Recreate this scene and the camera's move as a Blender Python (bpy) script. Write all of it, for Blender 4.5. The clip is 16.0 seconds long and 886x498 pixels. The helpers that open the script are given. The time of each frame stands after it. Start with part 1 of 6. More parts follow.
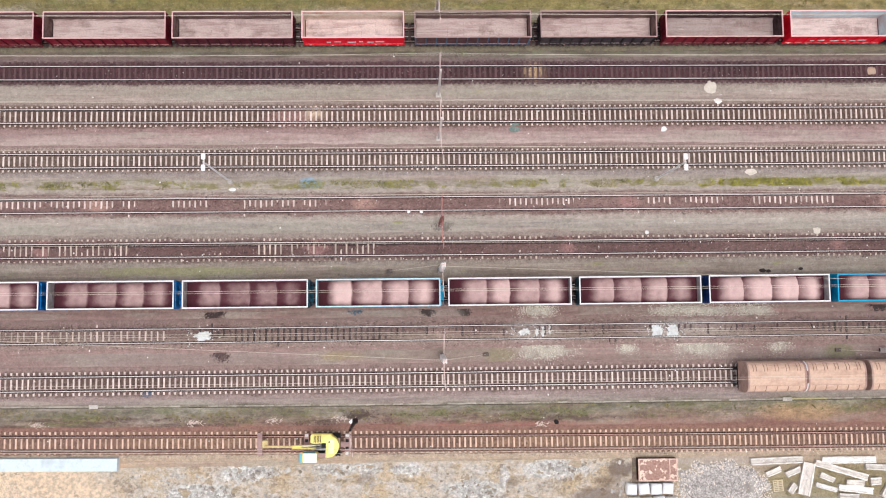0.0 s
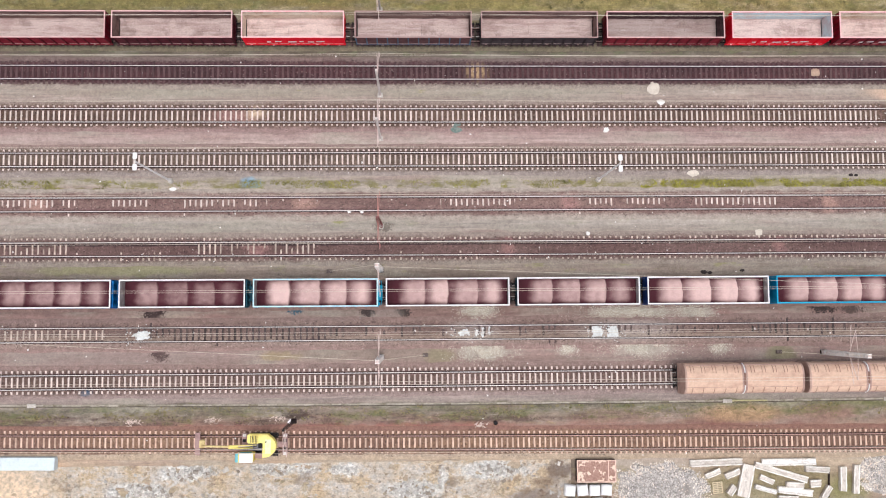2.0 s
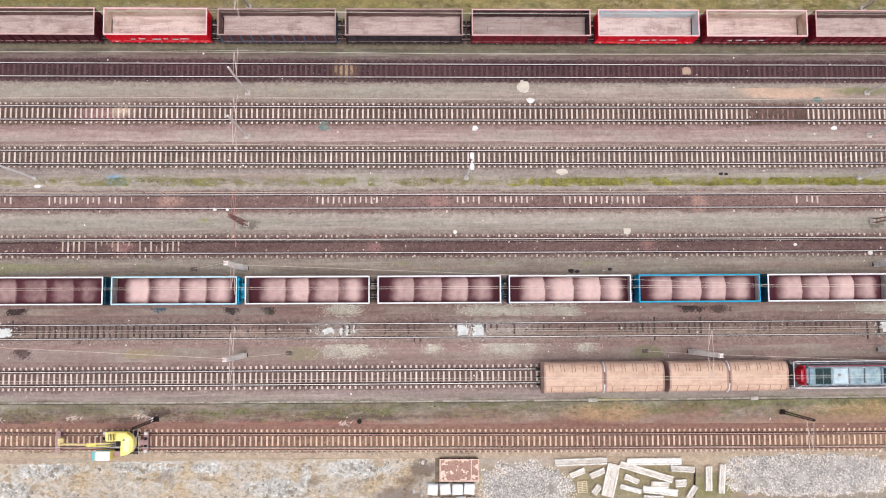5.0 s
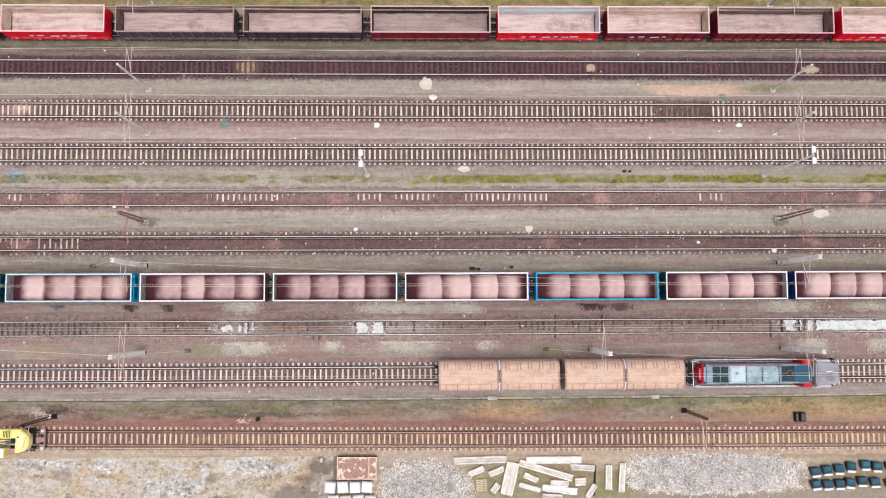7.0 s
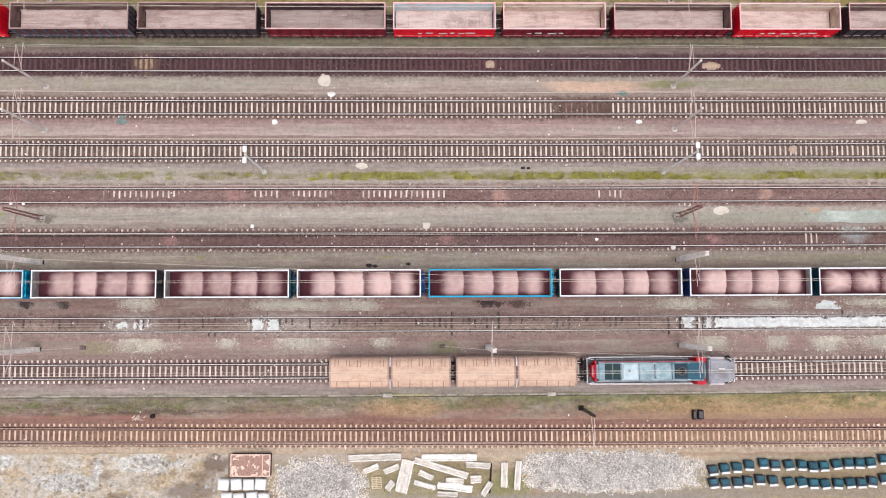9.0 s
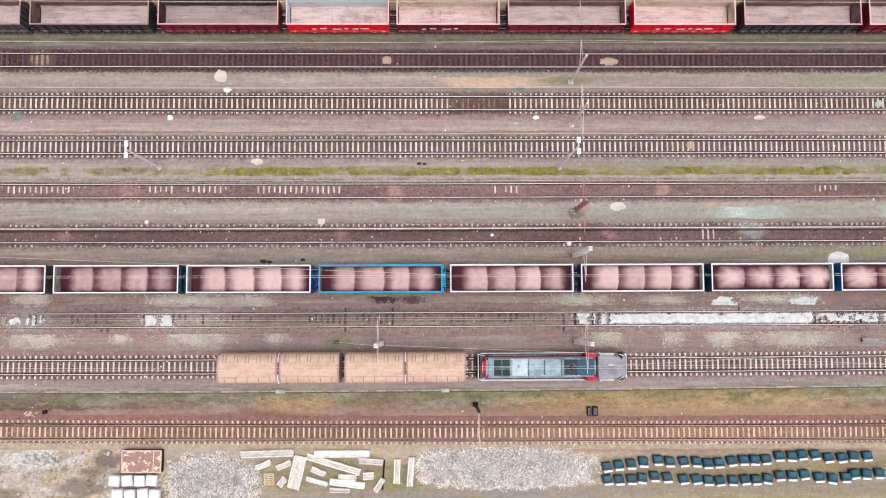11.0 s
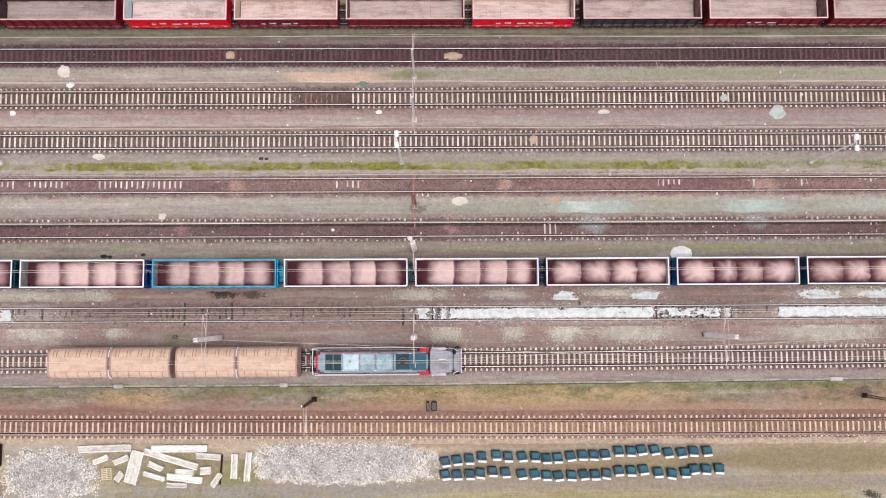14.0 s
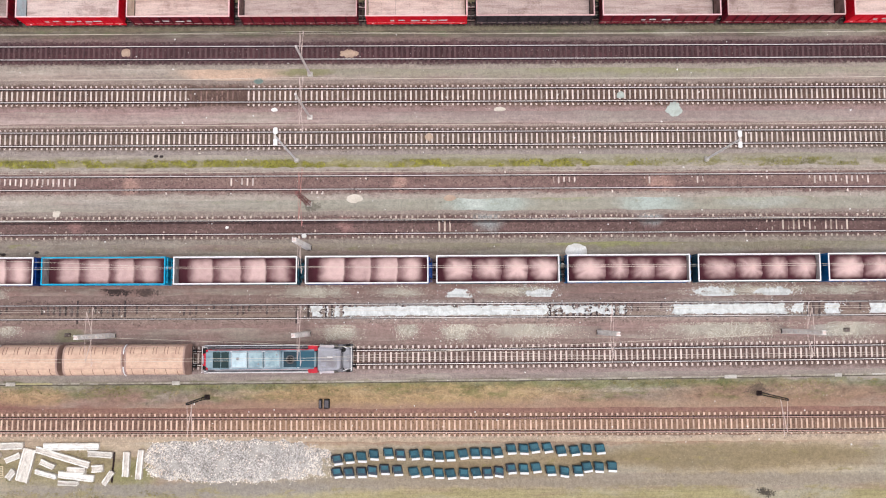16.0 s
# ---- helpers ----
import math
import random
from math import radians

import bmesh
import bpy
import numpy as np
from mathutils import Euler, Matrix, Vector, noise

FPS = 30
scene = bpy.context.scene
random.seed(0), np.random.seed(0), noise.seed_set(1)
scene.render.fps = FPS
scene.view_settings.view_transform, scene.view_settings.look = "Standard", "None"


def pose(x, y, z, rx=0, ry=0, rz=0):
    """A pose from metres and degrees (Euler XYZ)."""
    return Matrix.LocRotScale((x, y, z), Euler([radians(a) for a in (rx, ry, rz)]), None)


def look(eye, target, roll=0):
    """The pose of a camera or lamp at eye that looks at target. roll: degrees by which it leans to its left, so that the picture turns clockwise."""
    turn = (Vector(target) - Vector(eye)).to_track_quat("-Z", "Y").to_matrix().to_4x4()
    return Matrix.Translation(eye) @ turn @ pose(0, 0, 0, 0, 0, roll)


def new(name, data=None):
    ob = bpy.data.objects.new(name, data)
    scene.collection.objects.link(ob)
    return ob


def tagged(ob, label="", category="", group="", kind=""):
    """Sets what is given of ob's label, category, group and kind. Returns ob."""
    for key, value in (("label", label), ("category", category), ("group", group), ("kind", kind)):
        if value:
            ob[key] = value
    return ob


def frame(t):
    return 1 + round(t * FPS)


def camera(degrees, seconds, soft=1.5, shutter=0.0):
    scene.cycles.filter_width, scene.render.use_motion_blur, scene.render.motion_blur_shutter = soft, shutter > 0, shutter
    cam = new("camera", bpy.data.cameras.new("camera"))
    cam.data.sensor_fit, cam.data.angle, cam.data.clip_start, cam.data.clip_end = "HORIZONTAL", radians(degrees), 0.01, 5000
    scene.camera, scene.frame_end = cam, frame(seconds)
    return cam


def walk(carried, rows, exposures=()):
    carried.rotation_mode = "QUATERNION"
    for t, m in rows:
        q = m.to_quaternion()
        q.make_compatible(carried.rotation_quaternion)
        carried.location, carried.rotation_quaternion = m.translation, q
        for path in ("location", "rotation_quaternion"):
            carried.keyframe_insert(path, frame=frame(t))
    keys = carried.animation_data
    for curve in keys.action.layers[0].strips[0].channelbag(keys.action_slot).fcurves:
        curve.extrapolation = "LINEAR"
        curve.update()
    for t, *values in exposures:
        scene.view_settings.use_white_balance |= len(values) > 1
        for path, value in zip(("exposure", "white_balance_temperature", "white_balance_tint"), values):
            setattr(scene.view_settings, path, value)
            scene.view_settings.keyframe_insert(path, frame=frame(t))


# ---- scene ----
cam = camera(56.5, 16.0, soft=1.1)
PATH = [
    (0, (-3.87, 0.352, 90.948), (-3.8039, 0.5124, 88.955), 21.64),
    (0.5, (-2.423, 0.32, 90.983), (-2.36, 0.4809, 88.99), 20.68),
    (1, (-0.88, 0.302, 91.027), (-0.8192, 0.4633, 89.035), 20),
    (1.5, (0.891, 0.334, 91.065), (0.9534, 0.4942, 89.073), 20.67),
    (2, (2.879, 0.386, 91.088), (2.9419, 0.5449, 89.096), 21.07),
    (2.5, (5.061, 0.426, 91.149), (5.1251, 0.5835, 89.156), 21.61),
    (3, (7.414, 0.417, 91.221), (7.4776, 0.5737, 89.228), 21.65),
    (3.5, (9.876, 0.346, 91.275), (9.9396, 0.5034, 89.282), 21.53),
    (4, (12.436, 0.26, 91.276), (12.4994, 0.4184, 89.283), 21.37),
    (6.5, (26.435, 0.019, 91.324), (26.4884, 0.1739, 89.33), 18.68),
    (7, (29.383, -0.027, 91.322), (29.4333, 0.127, 89.328), 17.77),
    (7.5, (32.428, -0.152, 91.328), (32.4741, 0.0033, 89.334), 16.24),
    (8, (35.462, -0.289, 91.331), (35.5039, -0.1335, 89.338), 14.79),
    (8.5, (38.452, -0.452, 91.335), (38.4918, -0.2949, 89.342), 13.92),
    (9, (41.4, -0.608, 91.317), (41.4381, -0.45, 89.324), 13.26),
    (11.5, (56.401, -1.578, 91.235), (56.4309, -1.4123, 89.242), 9.96),
    (12, (59.421, -1.713, 91.238), (59.4491, -1.5467, 89.245), 9.26),
    (12.5, (62.441, -1.837, 91.236), (62.4673, -1.6706, 89.243), 8.64),
    (13, (65.477, -1.956, 91.231), (65.5017, -1.7897, 89.238), 8.12),
    (13.5, (68.532, -2.041, 91.272), (68.5548, -1.8749, 89.279), 7.47),
    (14, (71.61, -2.117, 91.328), (71.6301, -1.9517, 89.335), 6.61),
    (14.5, (74.719, -2.237, 91.349), (74.7352, -2.0715, 89.355), 5.26),
    (15, (77.773, -2.32, 91.35), (77.7876, -2.1539, 89.357), 4.67),
    (15.5, (80.728, -2.428, 91.343), (80.7422, -2.261, 89.35), 4.5),
    (16, (83.547, -2.545, 91.271), (83.5632, -2.3775, 89.278), 5.17),
]
walk(cam, [(t, look(eye, target, roll)) for t, eye, target, roll in PATH], exposures=[(0, 0.36, 6150, 10), (16, 0.36, 6150, 10)])


def bend(x):
    """Sideways drift of the through tracks towards one end of the yard."""
    return 1.3e-5 * max(0.0, 92.0 - x) ** 2


def siding(x):
    """Centre line of the outer siding, which runs at a slight angle."""
    return -14.31 + 5.0e-5 * (128.0 - x) ** 2


def verge_line(x):
    """Line of the cable trough along the verge."""
    return -9.42 + 6.5e-5 * (x - 48.0) ** 2


# ---- light ----
world = bpy.data.worlds.new("overcast_sky")
scene.world = world
world.use_nodes = True
wn, wl = world.node_tree.nodes, world.node_tree.links
sky = wn.new("ShaderNodeTexSky")
sky.sky_type, sky.sun_disc = "NISHITA", False
sky.sun_elevation, sky.sun_rotation = radians(80.8), radians(150)
sky.air_density, sky.dust_density, sky.ozone_density = 1.0, 3.0, 1.0
cloud = wn.new("ShaderNodeHueSaturation")
cloud.inputs["Saturation"].default_value = 0.18
wl.new(sky.outputs[0], cloud.inputs["Color"])
wl.new(cloud.outputs[0], wn["Background"].inputs["Color"])
wn["Background"].inputs["Strength"].default_value = 0.15
sun = new("sun", bpy.data.lights.new("sun", "SUN"))
sun.data.energy, sun.data.angle, sun.data.color = 1.1, radians(20), (1.0, 0.98, 0.96)
sun.matrix_world = look((8, -14, 100), (0, 0, 0))


# ---- materials ----
def rgb(r, g, b, gain=0.9):
    """A base colour from 0 to 255 display values."""
    def lin(v):
        v /= 255
        return (v / 12.92 if v <= 0.04045 else ((v + 0.055) / 1.055) ** 2.4) * gain
    return (lin(r), lin(g), lin(b), 1.0)


class Nodes:
    def __init__(self, name):
        self.m = bpy.data.materials.new(name)
        self.m.use_nodes = True
        self.t = self.m.node_tree
        self.bsdf = self.t.nodes["Principled BSDF"]
        self.bsdf.inputs["Specular IOR Level"].default_value = 0.25

    def node(self, kind, **inputs):
        n = self.t.nodes.new("ShaderNode" + kind)
        for k, v in inputs.items():
            self.put(v, n.inputs[k.replace("_", " ")])
        return n

    def put(self, v, socket):
        if hasattr(v, "is_output"):
            self.t.links.new(v, socket)
        else:
            socket.default_value = v

    def math(self, op, a, b=0.0, c=0.0):
        n = self.t.nodes.new("ShaderNodeMath")
        n.operation = op
        for v, s in zip((a, b, c), n.inputs):
            self.put(v, s)
        return n.outputs[0]

    def vec(self, op, a, b=(0, 0, 0)):
        n = self.t.nodes.new("ShaderNodeVectorMath")
        n.operation = op
        self.put(a, n.inputs[0])
        self.put(b, n.inputs[1])
        return n.outputs["Value"] if op in ("LENGTH", "DISTANCE") else n.outputs[0]

    def noise(self, co, scale, detail=4.0, rough=0.6, stretch=None):
        if stretch:
            co = self.vec("MULTIPLY", co, stretch)
        n = self.node("TexNoise", Vector=co, Scale=scale, Detail=detail, Roughness=rough)
        return n.outputs["Fac"]

    def remap(self, v, a, b, lo=0.0, hi=1.0, smooth=True):
        n = self.node("MapRange", Value=v)
        n.interpolation_type = "SMOOTHSTEP" if smooth else "LINEAR"
        for k, x in zip((1, 2, 3, 4), (a, b, lo, hi)):
            n.inputs[k].default_value = x
        return n.outputs[0]

    def mix(self, fac, a, b, kind="MIX"):
        n = self.t.nodes.new("ShaderNodeMix")
        n.data_type, n.blend_type = "RGBA", kind
        self.put(fac, n.inputs[0])
        self.put(a, n.inputs[6])
        self.put(b, n.inputs[7])
        return n.outputs[2]

    def gravel(self, co, scale):
        """A random value for each small stone."""
        v = self.node("TexVoronoi", Vector=co, Scale=scale)
        return self.node("SeparateColor", Color=v.outputs["Color"]).outputs[0]

    def tone(self, colour, fac):
        """Multiplies a colour by a grey factor."""
        c = self.node("CombineColor", Red=fac, Green=fac, Blue=fac)
        return self.mix(1.0, colour, c.outputs[0], "MULTIPLY")

    def done(self, colour, rough=0.85, metal=0.0, bump=None, strength=0.4, dist=0.02):
        self.put(colour, self.bsdf.inputs["Base Color"])
        self.put(rough, self.bsdf.inputs["Roughness"])
        self.put(metal, self.bsdf.inputs["Metallic"])
        if bump is not None:
            b = self.node("Bump", Height=bump, Strength=strength, Distance=dist)
            self.t.links.new(b.outputs[0], self.bsdf.inputs["Normal"])
        return self.m


def surface(name, colour, dirt=None, rough=0.8, metal=0.0, coarse=0.8, fine=9.0, vary=0.25, amount=0.5, bump=0.3, piece=0.0, stretch=None):
    """A worn surface: base colour, a dirt colour in blotches, fine grain and relief."""
    n = Nodes(name)
    co = n.node("TexCoord").outputs["Object"]
    if piece:
        rnd = n.node("ObjectInfo").outputs["Random"]
        co = n.vec("ADD", co, n.vec("MULTIPLY", n.node("CombineXYZ", X=rnd, Y=rnd, Z=rnd).outputs[0], (37.0, 91.0, 13.0)))
    big = n.noise(co, coarse, 5.0, 0.65, stretch)
    small = n.noise(co, fine, 3.0, 0.7)
    dirt = dirt or tuple(c * 0.55 for c in colour[:3]) + (1.0,)
    c = n.mix(n.remap(big, 0.42, 0.68, 0.0, amount), colour, dirt)
    f = n.remap(small, 0.25, 0.75, 1.0 - vary, 1.0 + vary)
    if piece:
        f = n.math("MULTIPLY", f, n.remap(rnd, 0.0, 1.0, 1.0 - piece, 1.0 + piece, False))
    return n.done(n.tone(c, f), n.remap(big, 0.3, 0.7, max(0.05, rough - 0.1), min(1.0, rough + 0.1)), metal, small, bump)


def ground_material():
    n = Nodes("yard_ground")
    pos = n.node("NewGeometry").outputs["Position"]
    sep = n.node("SeparateXYZ", Vector=pos)
    x, y = sep.outputs[0], sep.outputs[1]
    b = n.math("MAXIMUM", n.math("SUBTRACT", 92.0, x), 0.0)
    drift = n.math("MULTIPLY", n.math("MULTIPLY", b, b), 1.3e-5)
    y = n.math("SUBTRACT", y, drift)
    wob = n.noise(pos, 1.0, 4.0, 0.6, (0.25, 0.8, 0.5))
    yy = n.math("ADD", y, n.remap(wob, 0.2, 0.8, -0.55, 0.55, False))
    fac_node = n.node("ValToRGB", Fac=n.remap(yy, -30.0, 45.0, 0.0, 1.0, False))
    ramp = fac_node.color_ramp
    ramp.interpolation = "LINEAR"
    while len(ramp.elements) > 1:
        ramp.elements.remove(ramp.elements[0])
    for i, (at, c) in enumerate(BANDS):
        if i:
            ramp.elements.new((at + 30.0) / 75.0).color = rgb(*c, gain=0.98)
        else:
            ramp.elements[0].position, ramp.elements[0].color = 0.0, rgb(*c)
    col = fac_node.outputs["Color"]
    streak = n.noise(pos, 1.0, 4.0, 0.6, (0.035, 1.1, 1.0))
    col = n.tone(col, n.remap(streak, 0.28, 0.72, 0.85, 1.15))
    fine_streak = n.noise(pos, 1.0, 4.0, 0.75, (0.22, 3.4, 1.0))
    col = n.tone(col, n.remap(fine_streak, 0.28, 0.72, 0.84, 1.16))
    dust = n.noise(pos, 1.0, 5.0, 0.6, (0.09, 0.35, 1.0))
    col = n.mix(n.remap(dust, 0.45, 0.66, 0.0, 0.6), col, rgb(166, 156, 141))
    rosy = n.noise(pos, 1.0, 4.0, 0.6, (0.06, 0.6, 1.0))
    col = n.mix(n.remap(rosy, 0.52, 0.7, 0.0, 0.4), col, rgb(140, 108, 102))
    # soft stains: centre, half sizes, colour, strength
    warp = n.node("TexNoise", Vector=pos, Scale=0.55, Detail=5.0, Roughness=0.65).outputs["Color"]
    bent = n.vec("ADD", pos, n.vec("MULTIPLY", n.vec("SUBTRACT", warp, (0.5, 0.5, 0.5)), (2.6, 1.7, 0.0)))
    splash = n.noise(pos, 5.0, 4.0, 0.8)
    for group in STAINS + [[(px, py, qx, qy * 1.15, (178, 170, 154), 0.55) for px, py, qx, qy in PATCHES]]:
        for sx, sy, rx, ry, c, k in group:
            d = n.vec("LENGTH", n.vec("MULTIPLY", n.vec("SUBTRACT", bent, (sx, sy, 0.0)), (1 / rx, 1 / ry, 0.0)))
            spread = n.remap(d, 0.55, 1.25, k, 0.0)
            if sum(c) < 290:
                spread = n.remap(n.math("ADD", n.remap(d, 0.0, 1.9, 0.22, -0.24), n.math("SUBTRACT", splash, 0.5)), 0.0, 0.12, 0.0, k)
            col = n.mix(spread, col, rgb(*c))
    # moss and dry grass
    tuft = n.noise(pos, 1.0, 6.0, 0.72, (0.45, 1.1, 1.0))
    for lo, hi, c, cover in GREEN:
        m = n.math("MULTIPLY", n.remap(yy, lo - 0.35, lo + 0.35), n.remap(yy, hi - 0.35, hi + 0.35, 1.0, 0.0))
        col = n.mix(n.math("MULTIPLY", m, n.remap(tuft, 0.62 - cover * 0.3, 0.75 - cover * 0.22, 0.0, 0.8)), col, rgb(*c))
    verge = n.math("MULTIPLY", n.remap(yy, -11.9, -11.2), n.remap(yy, -9.0, -9.5))
    verge = n.math("ADD", verge, n.remap(yy, 34.2, 34.9))
    clump = n.noise(pos, 1.0, 8.0, 0.8, (0.7, 1.3, 1.0))
    col = n.tone(col, n.math("ADD", 1.0, n.math("MULTIPLY", verge, n.remap(clump, 0.32, 0.68, -0.5, 0.38, False))))
    lush = n.noise(pos, 1.0, 6.0, 0.7, (0.3, 0.8, 1.0))
    col = n.mix(n.math("MULTIPLY", verge, n.remap(lush, 0.5, 0.66, 0.0, 0.55)), col, rgb(104, 108, 62))
    brush = n.math("MULTIPLY", n.math("MULTIPLY", n.remap(yy, -11.6, -11.2), n.remap(yy, -10.5, -10.9)), n.remap(x, 26.0, 14.0))
    scrub = n.noise(pos, 1.0, 5.0, 0.7, (0.22, 0.9, 1.0))
    col = n.mix(n.math("MULTIPLY", brush, n.remap(scrub, 0.46, 0.6, 0.0, 0.7)), col, rgb(92, 70, 66))
    # light and shade of broken rubble, painted as tone over the works yard
    yard = n.math("MULTIPLY", n.remap(yy, -15.4, -16.2), n.remap(x, 21.0, 17.0))
    broken = n.noise(n.vec("ADD", bent, n.vec("MULTIPLY", warp, (1.2, 1.2, 0.0))), 0.9, 7.0, 0.78)
    col = n.tone(col, n.math("ADD", 1.0, n.math("MULTIPLY", yard, n.remap(broken, 0.3, 0.7, -0.38, 0.38, False))))
    mid = n.noise(pos, 2.2, 6.0, 0.75)
    col = n.tone(col, n.remap(mid, 0.25, 0.75, 0.82, 1.18))
    grit = n.noise(pos, 7.0, 4.0, 0.85)
    col = n.tone(col, n.remap(grit, 0.25, 0.75, 0.8, 1.23))
    stone = n.gravel(pos, 8.0)
    col = n.tone(col, n.remap(stone, 0.0, 1.0, 0.96, 1.06, False))
    bed = n.noise(pos, 1.0, 4.0, 0.7, (0.3, 1.1, 1.0))
    col = n.mix(n.math("MULTIPLY", n.remap(stone, 0.95, 0.97, 0.0, 0.3), n.remap(bed, 0.54, 0.66)), col, rgb(206, 196, 182))
    col = n.mix(n.math("MULTIPLY", n.remap(stone, 0.05, 0.03, 0.0, 0.4), n.remap(bed, 0.46, 0.34)), col, rgb(76, 64, 58))
    return n.done(col, 0.95, 0.0, n.math("ADD", mid, grit), 0.6, 0.05)


# ground colours across the yard: works yard and lower tracks, then the upper tracks
BANDS = [(-30, (160, 142, 112)), (-21.8, (150, 138, 100)), (-20.9, (152, 134, 108)), (-19.4, (164, 146, 120)), (-17, (168, 150, 128)), (-15.7, (174, 152, 130)),
         (-12.4, (132, 92, 82)), (-11.4, (130, 102, 90)), (-10.3, (120, 106, 92)), (-9.6, (114, 106, 90)), (-9.25, (146, 131, 122)), (-8.2, (147, 129, 122)),
         (-5.0, (143, 119, 111)), (-3.6, (146, 120, 112))]
BANDS += [(0.2, (138, 110, 102)), (1.0, (124, 100, 92)), (5.0, (136, 120, 108)), (6.0, (150, 134, 122)), (9.5, (152, 138, 127)), (10.3, (152, 141, 131)),
          (11.3, (176, 160, 147)), (14.0, (174, 158, 145)), (15.2, (150, 137, 124)), (16.2, (156, 140, 131)), (19.8, (164, 142, 134)), (20.9, (148, 122, 116)),
          (24.6, (152, 134, 124)), (25.6, (158, 144, 132)), (28.9, (118, 101, 94)), (30.0, (100, 91, 77)), (34.3, (122, 110, 84)), (35.0, (140, 126, 82))]
PATCHES = [(9.5, .9, 1.9, 1.0), (10.0, -3.45, 2.8, 1.0), (19.4, -3.6, 1.0, .6), (27.1, .35, 5.3, .9), (28.2, -3.3, 3.8, .9), (36.4, -3.3, 1.2, .8), (34.0, .15, 2.0, .9),
           (72.8, -3.8, 1.8, 1.1), (80.3, -3.55, 1.2, .9), (86.0, -3.7, 1.9, 1.1), (93.5, -3.65, 4.2, 1.0), (115.7, -3.7, 6.0, 1.05), (129.3, -3.6, 2.6, 1.1)]
PATCHES += [(70.2, .25, 3.6, .7), (79.5, .2, 2.4, .6), (92.1, .4, 3.8, .6), (118.0, .3, 6.0, .6), (128.6, .3, 3.0, .6)]
SMALL_STAINS = [(108.0, 25.6, 15.0, 0.5, (150, 146, 84), 0.6), (83.1, 14.2, 0.45, 0.3, (96, 134, 168), 0.8), (60.8, 25.3, 6.6, 1.1, (206, 170, 146), 0.85), (69.0, 25.4, 3.2, 0.6, (124, 118, 60), 0.75), (-15.6, 14.9, 1.2, 1.0, (128, 160, 180), 0.75), (15.5, 14.1, 0.7, 0.45, (72, 90, 104), 0.9),
                (-10.4, 1.2, 0.9, 0.6, (40, 84, 100), 0.9), (-33.0, -7.6, 0.7, 0.5, (84, 108, 126), 0.8), (110.5, 20.9, 1.1, 1.0, (170, 166, 160), 0.8)]
LANE_STAINS = [(102.0, 10.2, 46.0, 1.5, (154, 149, 132), 0.6), (102.0, 15.4, 46.0, 1.0, (142, 136, 112), 0.5), (108.0, 5.7, 40.0, 0.8, (136, 128, 104), 0.55),
               (102.0, 25.5, 44.0, 0.9, (140, 134, 112), 0.6), (108.0, 20.3, 36.0, 0.9, (142, 128, 122), 0.5), (-6.0, 25.5, 36.0, 0.8, (152, 144, 126), 0.4),
               (-30.0, -3.8, 16.0, 1.0, (148, 132, 124), 0.5), (36.0, -4.4, 14.0, 0.9, (150, 132, 124), 0.4)]
DARK_STAINS = [(-12.0, -3.9, 2.4, 0.5, (160, 140, 96), 0.55), (-2.0, -3.7, 12.0, 1.1, (140, 130, 114), 0.45), (-30.0, 5.6, 10.0, 0.6, (142, 140, 94), 0.55), (-5.6, 11.0, 1.3, 0.4, (140, 140, 74), 0.65), (-0.9, 10.2, 1.0, 0.7, (84, 72, 66), 0.6), (69.5, 10.1, 1.0, 0.7, (84, 76, 68), 0.6), (-25.8, 0.6, 1.6, 1.1, (58, 42, 42), 0.95), (-24.0, 0.3, 1.6, 0.6, (166, 146, 132), 0.45), (-25.3, -3.2, 1.2, 1.3, (76, 58, 56), 0.9), (-2.4, 0.8, 1.0, 0.8, (60, 50, 48), 0.95), (1.3, 0.8, 1.1, 0.8, (64, 54, 50), 0.95), (-0.5, 0.5, 1.7, 1.0, (160, 148, 138), 0.4),
               (48.2, 0.7, 1.7, 1.0, (54, 44, 42), 0.95), (51.6, 0.6, 1.5, 0.7, (70, 58, 54), 0.8), (5.3, -4.0, 1.7, 1.0, (138, 130, 96), 0.5), (43.4, -4.5, 1.8, 1.3, (128, 122, 92), 0.7),
               (-43.0, -19.4, 9.0, 3.6, (210, 180, 150), 0.9), (-37.6, -15.8, 2.6, 1.3, (206, 170, 138), 0.7), (127.0, -3.9, 2.2, 1.4, (168, 168, 158), 0.5)]
YARD_STAINS = [(-20.0, -11.9, 42.0, 0.55, (148, 96, 84), 0.6), (17.6, -17.8, 3.2, 2.4, (124, 104, 92), 0.8), (19.4, -15.9, 1.4, 0.8, (104, 88, 80), 0.7),
               (10.0, -10.9, 6.0, 0.5, (96, 74, 70), 0.5), (29.0, -16.0, 5.0, 1.0, (176, 160, 148), 0.6), (42.0, -18.6, 9.5, 2.2, (134, 122, 84), 0.6),
               (50.4, -19.6, 2.6, 2.0, (132, 128, 84), 0.7)]
